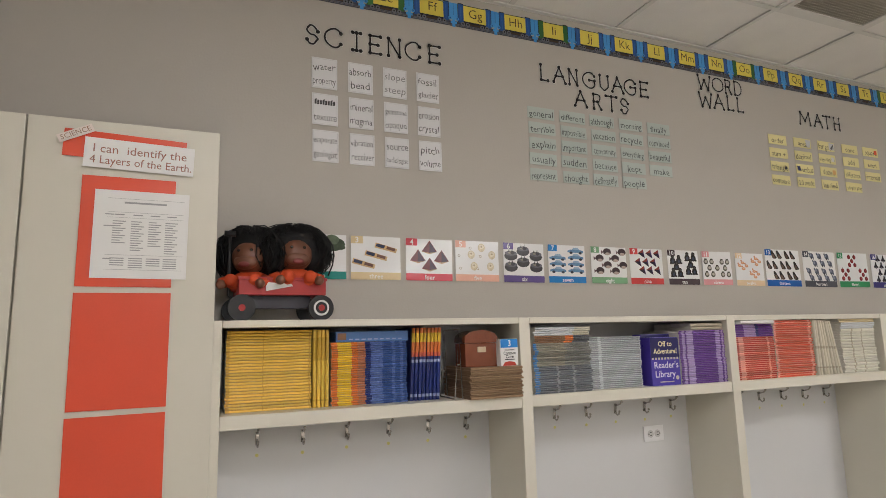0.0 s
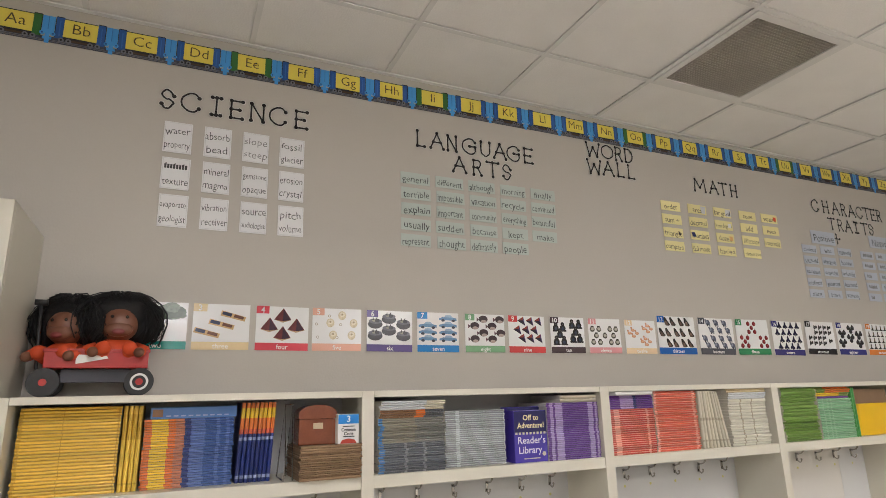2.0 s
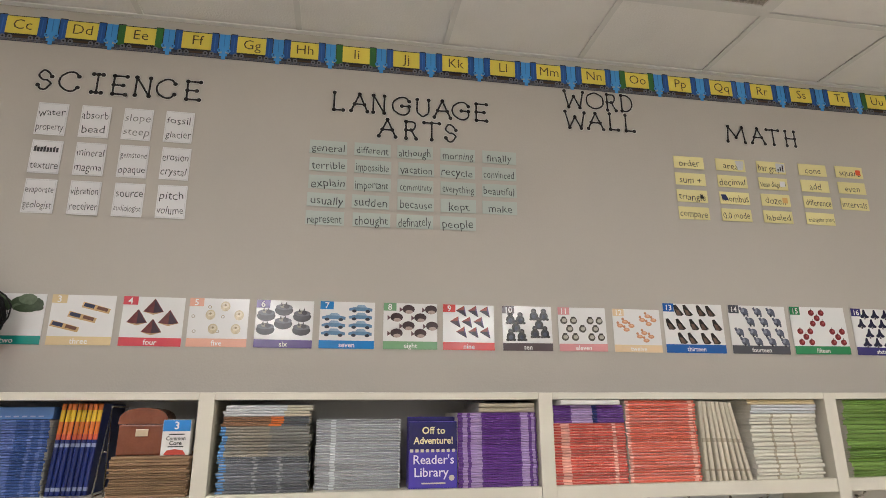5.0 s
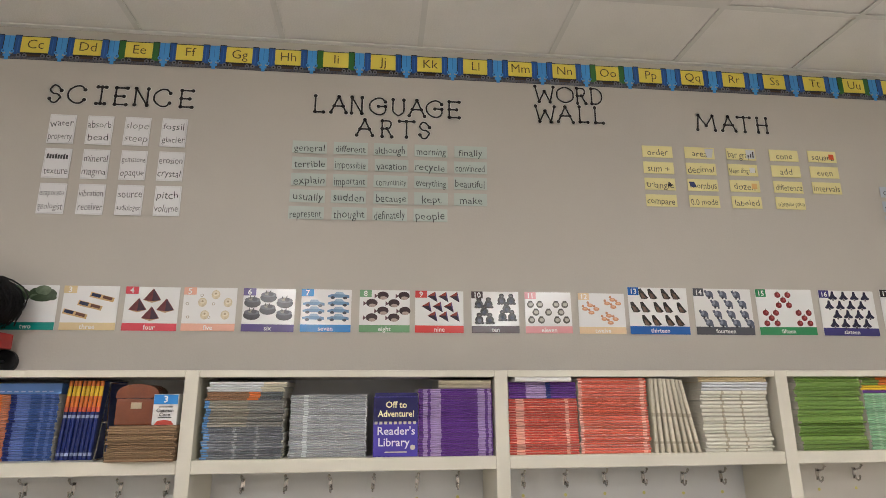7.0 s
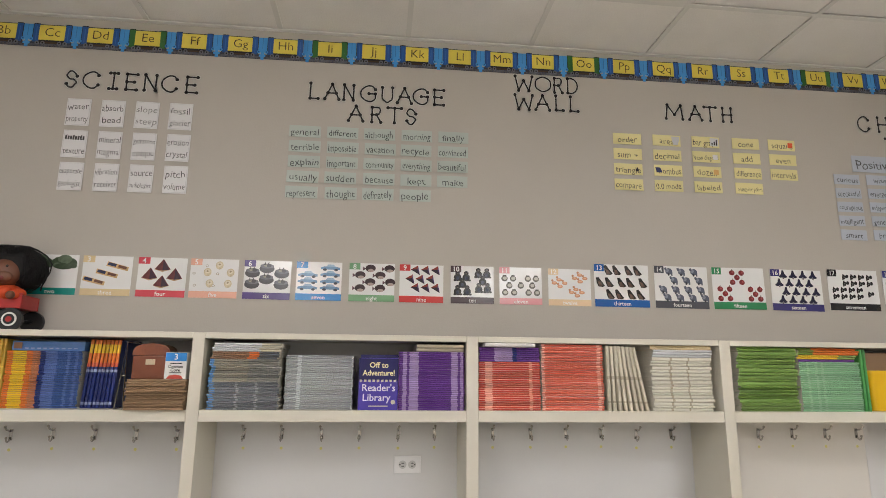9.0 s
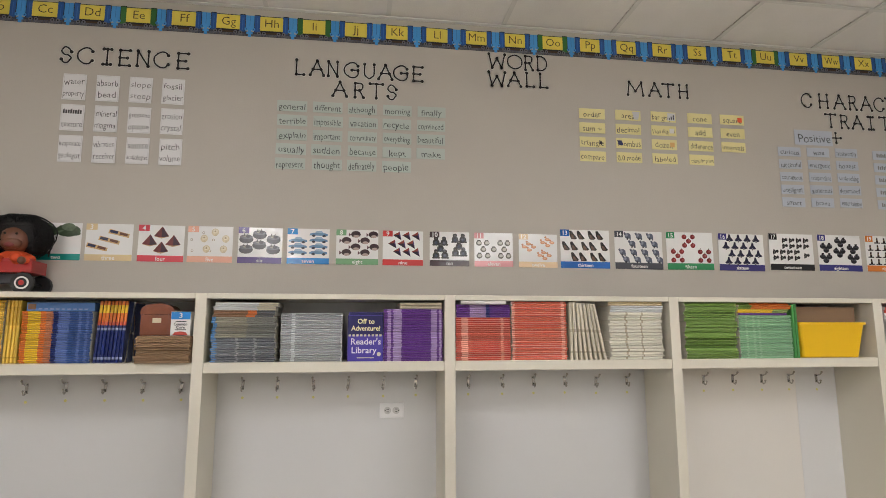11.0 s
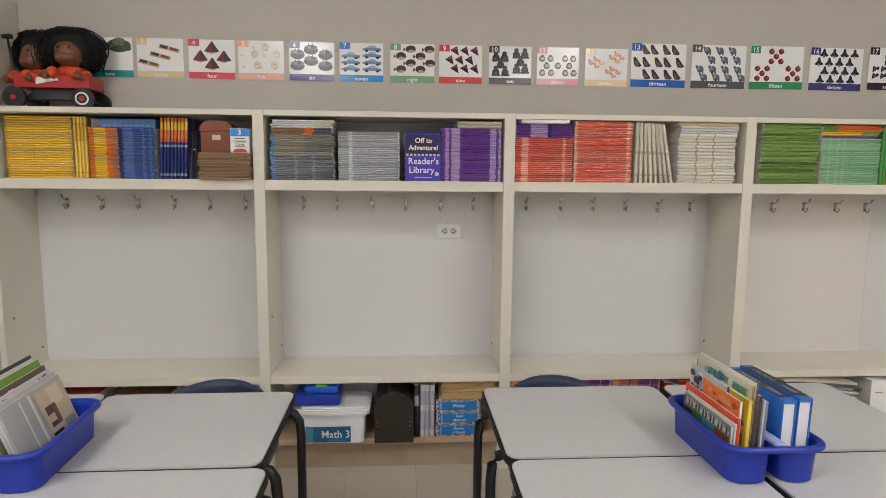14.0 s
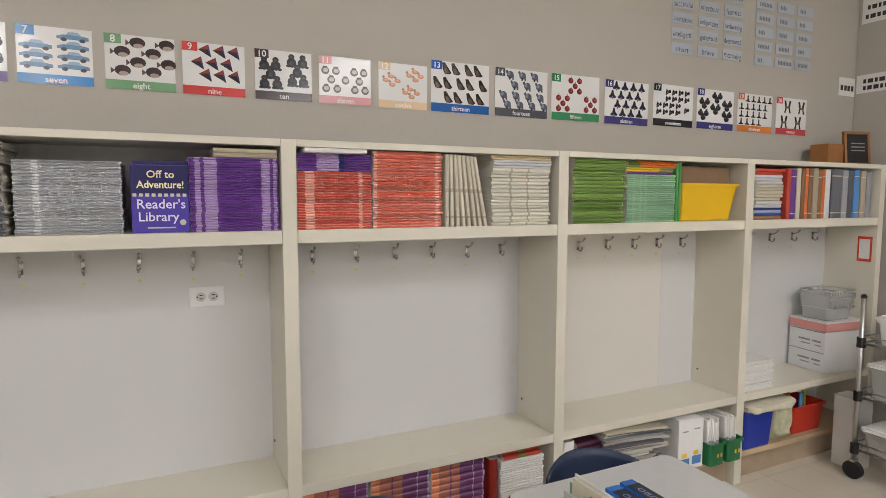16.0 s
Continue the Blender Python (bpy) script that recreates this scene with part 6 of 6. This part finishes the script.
def math_tote():
    t = thing("storage_tote", "white lidded plastic tote with a blue lettered label", "tote", at=pose(3.647, 1.562, LOW))
    part("tote_body", bin_mesh(0.145, 0.105, 0.140, 0.012, 0.003), WHITE, t)
    bm = bmesh.new()
    rounded(bm, 0.160, 0.114, 0.025, 0.1405, 0.155)
    rounded(bm, 0.150, 0.106, 0.022, 0.1555, 0.160)
    rounded(bm, 0.140, 0.098, 0.020, 0.1605, 0.168)
    part("lid", bm, WHITE, t)
    bm = bmesh.new()
    box(bm, -0.118, 0.076, -0.1035, -0.098, 0.012, 0.080, 0)
    box(bm, -0.118, -0.085, -0.1045, -0.1036, 0.012, 0.080, 1)
    b = part("label", bm, [cover("label_blue", "1f5f8a", rand=0), cover("label_teal", "4a86a0", rand=0)], t, "blue paper label")
    writing("Math 3", WHITE, b, 0.012, -0.1052, 0.046, 0.048, 0.12, bold=0.012)
    bm = bmesh.new()
    poly(bm, [(-0.02, 0.018), (0.06, 0.018), (0.06, 0.023), (-0.02, 0.023)], -0.1048)
    part("small_print", bm, BLUED, b)


math_tote()
t = thing("blue_case", "flat royal blue plastic case with green and bright blue handle", "case", at=pose(3.590, 1.557, LOW + 0.1695))
bm = bmesh.new()
box(bm, -0.115, 0.085, -0.08, 0.08, 0, 0.048, bevel=0.008)
part("case_body", bm, BLUEBIN, t)
bm = bmesh.new()
box(bm, -0.07, 0.075, -0.06, 0.06, 0.0485, 0.078, 0, bevel=0.01)
box(bm, -0.02, 0.03, -0.062, 0.0, 0.079, 0.085, 1)
part("handle", bm, [mat("bright_blue", (0.01, 0.12, 0.55), 0.35), mat("lime", (0.2, 0.5, 0.08), 0.4)], t)
t = thing("leather_trunk", "dark brown studded trunk with a domed lid under the bench", "trunk", at=pose(3.912, 1.545, LOW))
leather = mat("dark_leather", (0.022, 0.016, 0.011), 0.38, var=0.3, bump=0.3, fine=120)
bm = bmesh.new()
box(bm, -0.086, 0.086, -0.082, 0.19, 0, 0.118, bevel=0.003)
part("body", bm, leather, t)
bm = bmesh.new()
arch = [(-0.088, 0.119)] + [(-0.088 * math.cos(math.pi * k / 14), 0.128 + 0.105 * math.sin(math.pi * k / 14) ** 0.8) for k in range(15)] + [(0.088, 0.119)]
ends = [[bm.verts.new((px, yy, pz)) for px, pz in arch] for yy in (-0.085, -0.080, 0.195)]
for u, v in zip(ends, ends[1:]):
    for k in range(len(arch) - 1):
        bm.faces.new((u[k], u[k + 1], v[k + 1], v[k])).smooth = True
    bm.faces.new((u[0], v[0], v[-1], u[-1]))
bm.faces.new(ends[0])
bm.faces.new(ends[-1])
part("lid", bm, leather, t)
brass = mat("old_brass", (0.40, 0.36, 0.28), 0.35, 0.9)
for sx in (-0.072, 0.072):
    for z in (0.078, 0.096):
        bm = bmesh.new()
        ball(bm, (sx, -0.082, z), 0.0036, u=8, v=5)
        part("stud", bm, brass, t)
upright("dark hardback standing under the bench", "low dark book", 4.000, 4.024, LOW, 0.24, 1, [(0.6, 1), (0.8, 2), (1, 1)], [PAGES, cover("ink_cover", "23242c"), SIL])
upright("navy book with a white lettered spine", "low white spines", 4.026, 4.092, LOW, 0.238, 3, [(0.14, 1), (0.5, 2), (0.62, 1), (0.9, 2), (1, 1)], [PAGES, cover("spine_white", "d6d4d4"), cover("spine_lavender", "b6b4c6")])
speckle = mat("speckled_box", (0.33, 0.34, 0.36), 0.6, var=0.98, scale=130, fine=300)
for node in speckle.node_tree.nodes:
    if node.type == "MAP_RANGE" and node.inputs[2].default_value > 1.05:
        node.inputs[1].default_value, node.inputs[2].default_value = 0.66, 0.80
for k, s in enumerate(("Physics of Sound", "Earth Materials", "Water")):
    t = thing("science_kit_box", "speckled science kit box with a blue printed label", "box", "science kit boxes", pose(4.198 + 0.004 * (k % 2), FRONT_Y + 0.016, LOW + 0.0575 * k + 0.0005))
    bm = bmesh.new()
    box(bm, -0.1, 0.1, 0, 0.2, 0, 0.056, bevel=0.001)
    b = part("carton", bm, speckle, t)
    bm = bmesh.new()
    poly(bm, [(-0.084, 0.008), (0.084, 0.008), (0.084, 0.047), (-0.084, 0.047)], -0.0012)
    poly(bm, [(-0.08, 0.012), (-0.074, 0.012), (-0.074, 0.043), (-0.08, 0.043)], -0.0018, 1)
    lb = part("label", bm, [cover("kit_blue", "1a78c4", rand=0), PALE], t, "blue printed label")
    words = s.split(" ", 1)
    for j, w in enumerate(words):
        writing(w, WHITE, lb, 0.004, -0.003, 0.028 + (0.009 - 0.018 * j if len(words) > 1 else 0), 0.0155 if len(words) > 1 else 0.021, bold=0.012)
flat_stack("tan paper folder in a low stack", "tan folders", 4.115, 4.372, LOW + 0.1735, 0.412, 8, [(1, 1)], [PAGES, mat("manila", "b89868", 0.6, rand=0.12)], jitter=0.008)
for x0, x1 in ((4.434, 4.660), (4.668, 4.897), (4.902, 5.128)):
    flat_stack("purple and orange hardback textbook under the bench", "low textbooks", x0, x1, LOW, 0.409, 10, [(0.14, 3), (0.34, 2), (0.37, 1), (0.53, 2), (0.56, 1), (0.78, 1), (0.80, 4), (0.97, 1), (1, 4)], [PAGES, cover("plum_cover", "6a3468"), cover("rust_cover", "a8644e"), cover("apricot_cover", "d8885c"), PURL], jitter=0.002)
upright("dark red binder standing under the bench", "low red binder", 5.148, 5.188, LOW, 0.235, 1, [(1, 1)], [PAGES, cover("dark_red", "8c1c14")])
flat_stack("white workbook in a low stack", "low white workbooks", 5.20, 5.41, LOW, 0.365, 22, [(1, 1)], [PAPER, PAPER], jitter=0.004)
flat_stack("red and green book lying on white workbooks", "low red top", 5.205, 5.40, 0.3655, 0.395, 2, [(0.4, 1), (0.6, 2), (1, 1)], [PAGES, RED, GRN], jitter=0.01)
upright("white binder standing under the bench", "low binder", 5.50, 5.56, LOW, 0.24, 1, [(1, 1)], [PAGES, WHITE])
flat_stack("dark purple folder under a pile of magazines", "low plum folders", 5.58, 5.80, LOW, 0.37, 10, [(1, 1)], [PAGES, cover("plum_dark", "4a2038")], jitter=0.008)
flat_stack("worn magazine in a slumped pile under the bench", "slumped magazines", 5.71, 6.05, LOW, 0.27, 12, [(0.9, 1), (1, 2)], [PAPER, cover("white_magazine", "c4c2bc", rand=0.4), SLT], jitter=0.014, uneven=0.04)
for k in range(10):
    # the wide loose top of the pile sags towards its end
    bm = bmesh.new()
    w, q = 0.36 - 0.012 * (k % 4), 0.010
    xs = [w * u / 8 for u in range(9)]
    lift = 0.006 + 0.003 * (k % 3)
    lower = [(x, -lift * (x / w) ** 2 * (1 + 0.25 * k)) for x in xs]
    for a, b in zip(lower, lower[1:]):
        vs = [bm.verts.new((p[0], yy, p[1] + zz)) for yy in (0.0, 0.24) for p, zz in ((a, 0.0), (b, 0.0), (b, q), (a, q))]
        for f in ((0, 1, 2, 3), (7, 6, 5, 4), (0, 4, 5, 1), (3, 2, 6, 7)):
            bm.faces.new([vs[i] for i in f])
        if a is lower[0]:
            bm.faces.new([vs[i] for i in (0, 3, 7, 4)])
        if b is lower[-1]:
            bm.faces.new([vs[i] for i in (1, 5, 6, 2)])
    bmesh.ops.remove_doubles(bm, verts=bm.verts[:], dist=0.0001)
    tone = ("c4c2bc", "8c8d90", "d2cfc6", "5a5c64", "c8c0ac")[k % 5]
    solid("magazine", bm, cover("loose_magazine_" + tone, tone), "loose magazine sagging on top of a pile under the bench", "magazine", "slumped magazines", at=pose(5.70 + 0.012 * (k % 3), FRONT_Y - 0.012 + 0.012 * ((k * 2) % 3), 0.298 + 0.0108 * k, 0, 0, random.uniform(-3, 3)))
for k in range(2):
    t = thing("magazine_file", "white cardboard magazine file with printed panels", "magazine file", "magazine files", pose(6.118 + 0.085 * k, FRONT_Y - 0.02 + 0.01 * k, LOW + 0.0005, 0, 0, -3))
    bm = bmesh.new()
    box(bm, 0, 0.078, 0, 0.25, 0, 0.245 - 0.01 * k, bevel=0.002)
    b = part("file_body", bm, WHITE, t)
    for x0, x1, z0, z1, m in ((0.012, 0.066, 0.020, 0.060, BLUED), (0.020, 0.050, 0.065, 0.085, LEM), (0.020, 0.056, 0.185, 0.191, PRINT)):
        bm = bmesh.new()
        poly(bm, [(x0, z0), (x1, z0), (x1, z1), (x0, z1)], -0.0015)
        part("printed_patch", bm, m, b)
for k in range(2):
    x0 = 6.285 + 0.118 * k
    tray("green_file_bin", "small green plastic file bin with yellow marks under the bench", "bin", x0, x0 + 0.114, FRONT_Y - 0.055, FRONT_Y + 0.175, LOW, 0.262, mat("green_plastic", (0.01, 0.16, 0.05), 0.35), 0.008, "green file bins")
    bm = bmesh.new()
    for q in (-0.016, 0.006):
        poly(bm, [(x0 + 0.057 + q, 0.20), (x0 + 0.069 + q, 0.20), (x0 + 0.069 + q, 0.218), (x0 + 0.057 + q, 0.218)], FRONT_Y - 0.0575)
    solid("bin_label", bm, LEM, "tiny yellow label on a green file bin", "label", "bin labels")
    upright("white folder standing in a green file bin", "bin folders", x0 + 0.018, x0 + 0.098, LOW + 0.008, 0.225, 5, [(0.4, 1), (0.5, 2), (1, 1)], [PAPER, PAPER, SIL], depth=0.17, y=FRONT_Y - 0.023, shrink=0.15, lean=-2)
tray("blue_bin", "blue plastic bin of papers on the lower shelf", "bin", 6.582, 6.815, FRONT_Y - 0.004, FRONT_Y + 0.25, LOW, 0.345, BLUEBIN, 0.018)
tray("red_bin", "red plastic bin of markers on the lower shelf", "bin", 6.985, 7.262, FRONT_Y + 0.02, FRONT_Y + 0.25, LOW, 0.305, mat("red_plastic", (0.52, 0.03, 0.015), 0.35), 0.02)


def lump(name, label, category, x0, x1, y0, y1, z0, z1, m, seed):
    """A soft cloth or paper heap: a box with a wrinkled surface."""
    bm = bmesh.new()
    bmesh.ops.create_icosphere(bm, subdivisions=4, radius=1.0)
    for v in bm.verts:
        p = v.co.normalized()
        q = Vector([math.copysign(abs(c) ** 0.55, c) for c in p])
        w = 1 + 0.14 * noise.noise(p * 2.3 + Vector((seed, 0, 0))) + 0.07 * noise.noise(p * 6 + Vector((0, seed, 0)))
        v.co = Vector(((x0 + x1) / 2 + q.x * (x1 - x0) / 2 * w, (y0 + y1) / 2 + q.y * (y1 - y0) / 2 * w, max(z0, (z0 + z1) / 2 + q.z * (z1 - z0) / 2 * w)))
    for f in bm.faces:
        f.smooth = True
    solid(name, bm, m, label, category)


CANVAS = mat("canvas_cloth", (0.62, 0.58, 0.46), 0.85, var=0.12, scale=30, bump=0.4, fine=500)
lump("cloth_bag", "cream canvas bag with a green print slumped on the shelf", "bag", 6.825, 6.975, FRONT_Y + 0.0, FRONT_Y + 0.22, LOW + 0.001, 0.35, mat("printed_canvas", (0.55, 0.55, 0.38), 0.85, var=0.35, scale=22, bump=0.4), 3.0)
lump("canvas_cloth", "folded cream canvas lying over the bins", "cloth", 6.60, 6.96, FRONT_Y - 0.035, FRONT_Y + 0.16, 0.338, 0.385, CANVAS, 7.0)
for k, (q, c) in enumerate(((7.00, "e0c030"), (7.03, "d8702a"), (7.06, "3f9a48"), (7.10, "2f6fb0"), (7.15, "2f8a5a"), (7.19, "e0c030"))):
    bm = bmesh.new()
    tube(bm, [(q, FRONT_Y + 0.06 + 0.02 * (k % 3), LOW + 0.02), (q + 0.006, FRONT_Y + 0.07 + 0.02 * (k % 3), 0.352 + 0.008 * (k % 2))], 0.009, n=10)
    solid("marker", bm, cover("marker_" + c, c), "coloured marker standing in the red bin", "marker", "markers")
flat_stack("sheet of paper lying over the bins", "bin papers", 7.00, 7.24, 0.378, 0.384, 1, [(1, 1)], [PAPER, PAPER], jitter=0.004, y=FRONT_Y + 0.05)

# ---- cart and carton at the end ----
bm = bmesh.new()
box(bm, 7.215, 7.335, 1.335, 1.46, 0.0005, 0.365, bevel=0.003)
box(bm, 7.21, 7.340, 1.33, 1.465, 0.366, 0.372, bevel=0.001)
solid("white_carton", bm, mat("carton_white", (0.66, 0.66, 0.64), 0.6, var=0.06), "tall narrow white carton standing on the floor beside the cart", "carton")


def cart():
    t = thing("rolling_cart", "chrome wire rolling cart with black casters", "cart", at=pose(7.355, 1.03, 0))
    hx, hy = 0.225, 0.27
    for sx in (-1, 1):
        for sy in (-1, 1):
            bm = bmesh.new()
            tube(bm, [(sx * hx, sy * hy, 0.10), (sx * hx, sy * hy, 0.92)], 0.012, n=12)
            p = part("post", bm, STEEL, t)
            bm = bmesh.new()
            disc(bm, (sx * hx, sy * hy, 0.045), 0.045, 0.026, "x", 0, 24)
            box(bm, sx * hx - 0.02, sx * hx + 0.02, sy * hy - 0.012, sy * hy + 0.012, 0.088, 0.10, 1)
            part("caster", bm, [BLACK, STEEL], p, "black rubber caster")
            for z in (0.155, 0.425, 0.695):
                bm = bmesh.new()
                disc(bm, (sx * hx, sy * hy, z), 0.019, 0.050, "z", 0, 16)
                part("collar", bm, BLACK, p, "black plastic shelf collar")
            bm = bmesh.new()
            ball(bm, (sx * hx, sy * hy, 0.922), 0.014, u=12, v=8)
            part("post_cap", bm, BLACK, p)
    for z in (0.15, 0.42, 0.69):
        bm = bmesh.new()
        tube(bm, [(-hx, -hy, z), (hx, -hy, z), (hx, hy, z), (-hx, hy, z), (-hx, -hy, z)], 0.006)
        tube(bm, [(-hx, -hy, z + 0.035), (hx, -hy, z + 0.035), (hx, hy, z + 0.035), (-hx, hy, z + 0.035), (-hx, -hy, z + 0.035)], 0.004)
        for k in range(19):
            q = -hy + 2 * hy * (k + 0.5) / 19
            tube(bm, [(-hx, q, z), (hx, q, z)], 0.0022, n=5)
        part("wire_shelf", bm, STEEL, t)


cart()


def lidded_tub(x0, x1, y0, y1, z0, z1, m, label, group):
    t = tray("storage_tub", label, "tub", x0, x1, y0, y1, z0, z1, m, 0.02, group)
    bm = bmesh.new()
    rounded(bm, (x1 - x0) / 2 + 0.004, (y1 - y0) / 2 + 0.004, 0.02, z1 - z0 + 0.0006, z1 - z0 + 0.012)
    rounded(bm, (x1 - x0) / 2 - 0.012, (y1 - y0) / 2 - 0.012, 0.02, z1 - z0 + 0.0124, z1 - z0 + 0.020)
    part("lid", bm, WHITE, t, "white snap-on lid")


lidded_tub(7.115, 7.33, 1.03, 1.27, 0.1562, 0.262, clear, "clear plastic tub with a white lid on the cart", "cart tubs")
lidded_tub(7.12, 7.34, 0.80, 1.02, 0.1562, 0.262, clear, "clear plastic tub with a white lid on the cart", "cart tubs")
lidded_tub(7.11, 7.42, 0.98, 1.26, 0.4262, 0.585, clear, "clear plastic tub with a white lid on the cart", "cart tubs")
lidded_tub(7.12, 7.42, 0.96, 1.24, 0.6962, 0.820, WHITE, "white lidded tub on the top cart shelf", "cart tubs")
bm = bmesh.new()
box(bm, 7.44, 7.53, 1.02, 1.24, 0.6966, 0.905, bevel=0.004)
solid("packet", bm, cover("brown_packet", "8a5c38"), "brown paper packet standing on the cart", "packet")
bm = bmesh.new()
box(bm, 7.125, 7.30, 0.82, 0.95, 0.6966, 0.80, bevel=0.004)
solid("packet", bm, cover("yellow_packet", "c8a040"), "yellow packet lying on the cart", "packet")

# ---- floor of vinyl tiles ----
bm = bmesh.new()
box(bm, LEFT_X - 0.15, RIGHT_X + 0.15, BACK_Y - 0.15, WALL_Y + 0.15, -0.1, -0.0035)
floor = solid("floor", bm, mat("tile_joint", (0.34, 0.30, 0.24), 0.7), "beige speckled vinyl tile floor", "floor", kind="structure")
TILE = 0.3048
bm = bmesh.new()
g = 0.0007
box(bm, g, TILE - g, g, TILE - g, -0.0034, 0.0)
tile_mesh = link_mesh("tile", bm, FLOOR)
rest = bmesh.new()
for i in range(21):
    for j in range(39):
        x, y = LEFT_X + TILE * i, WALL_Y - TILE * (j + 1)
        if x > RIGHT_X - 0.02:
            continue
        if j < 14:
            ob = new("tile", tile_mesh)
            ob.location, ob.parent = (x, y, 0), floor
        else:
            box(rest, x + g, x + TILE - g, y + g, y + TILE - g, -0.0034, 0.0)
ob = part("far_tiles", rest, FLOOR, floor)
tagged(ob, kind="stuff")
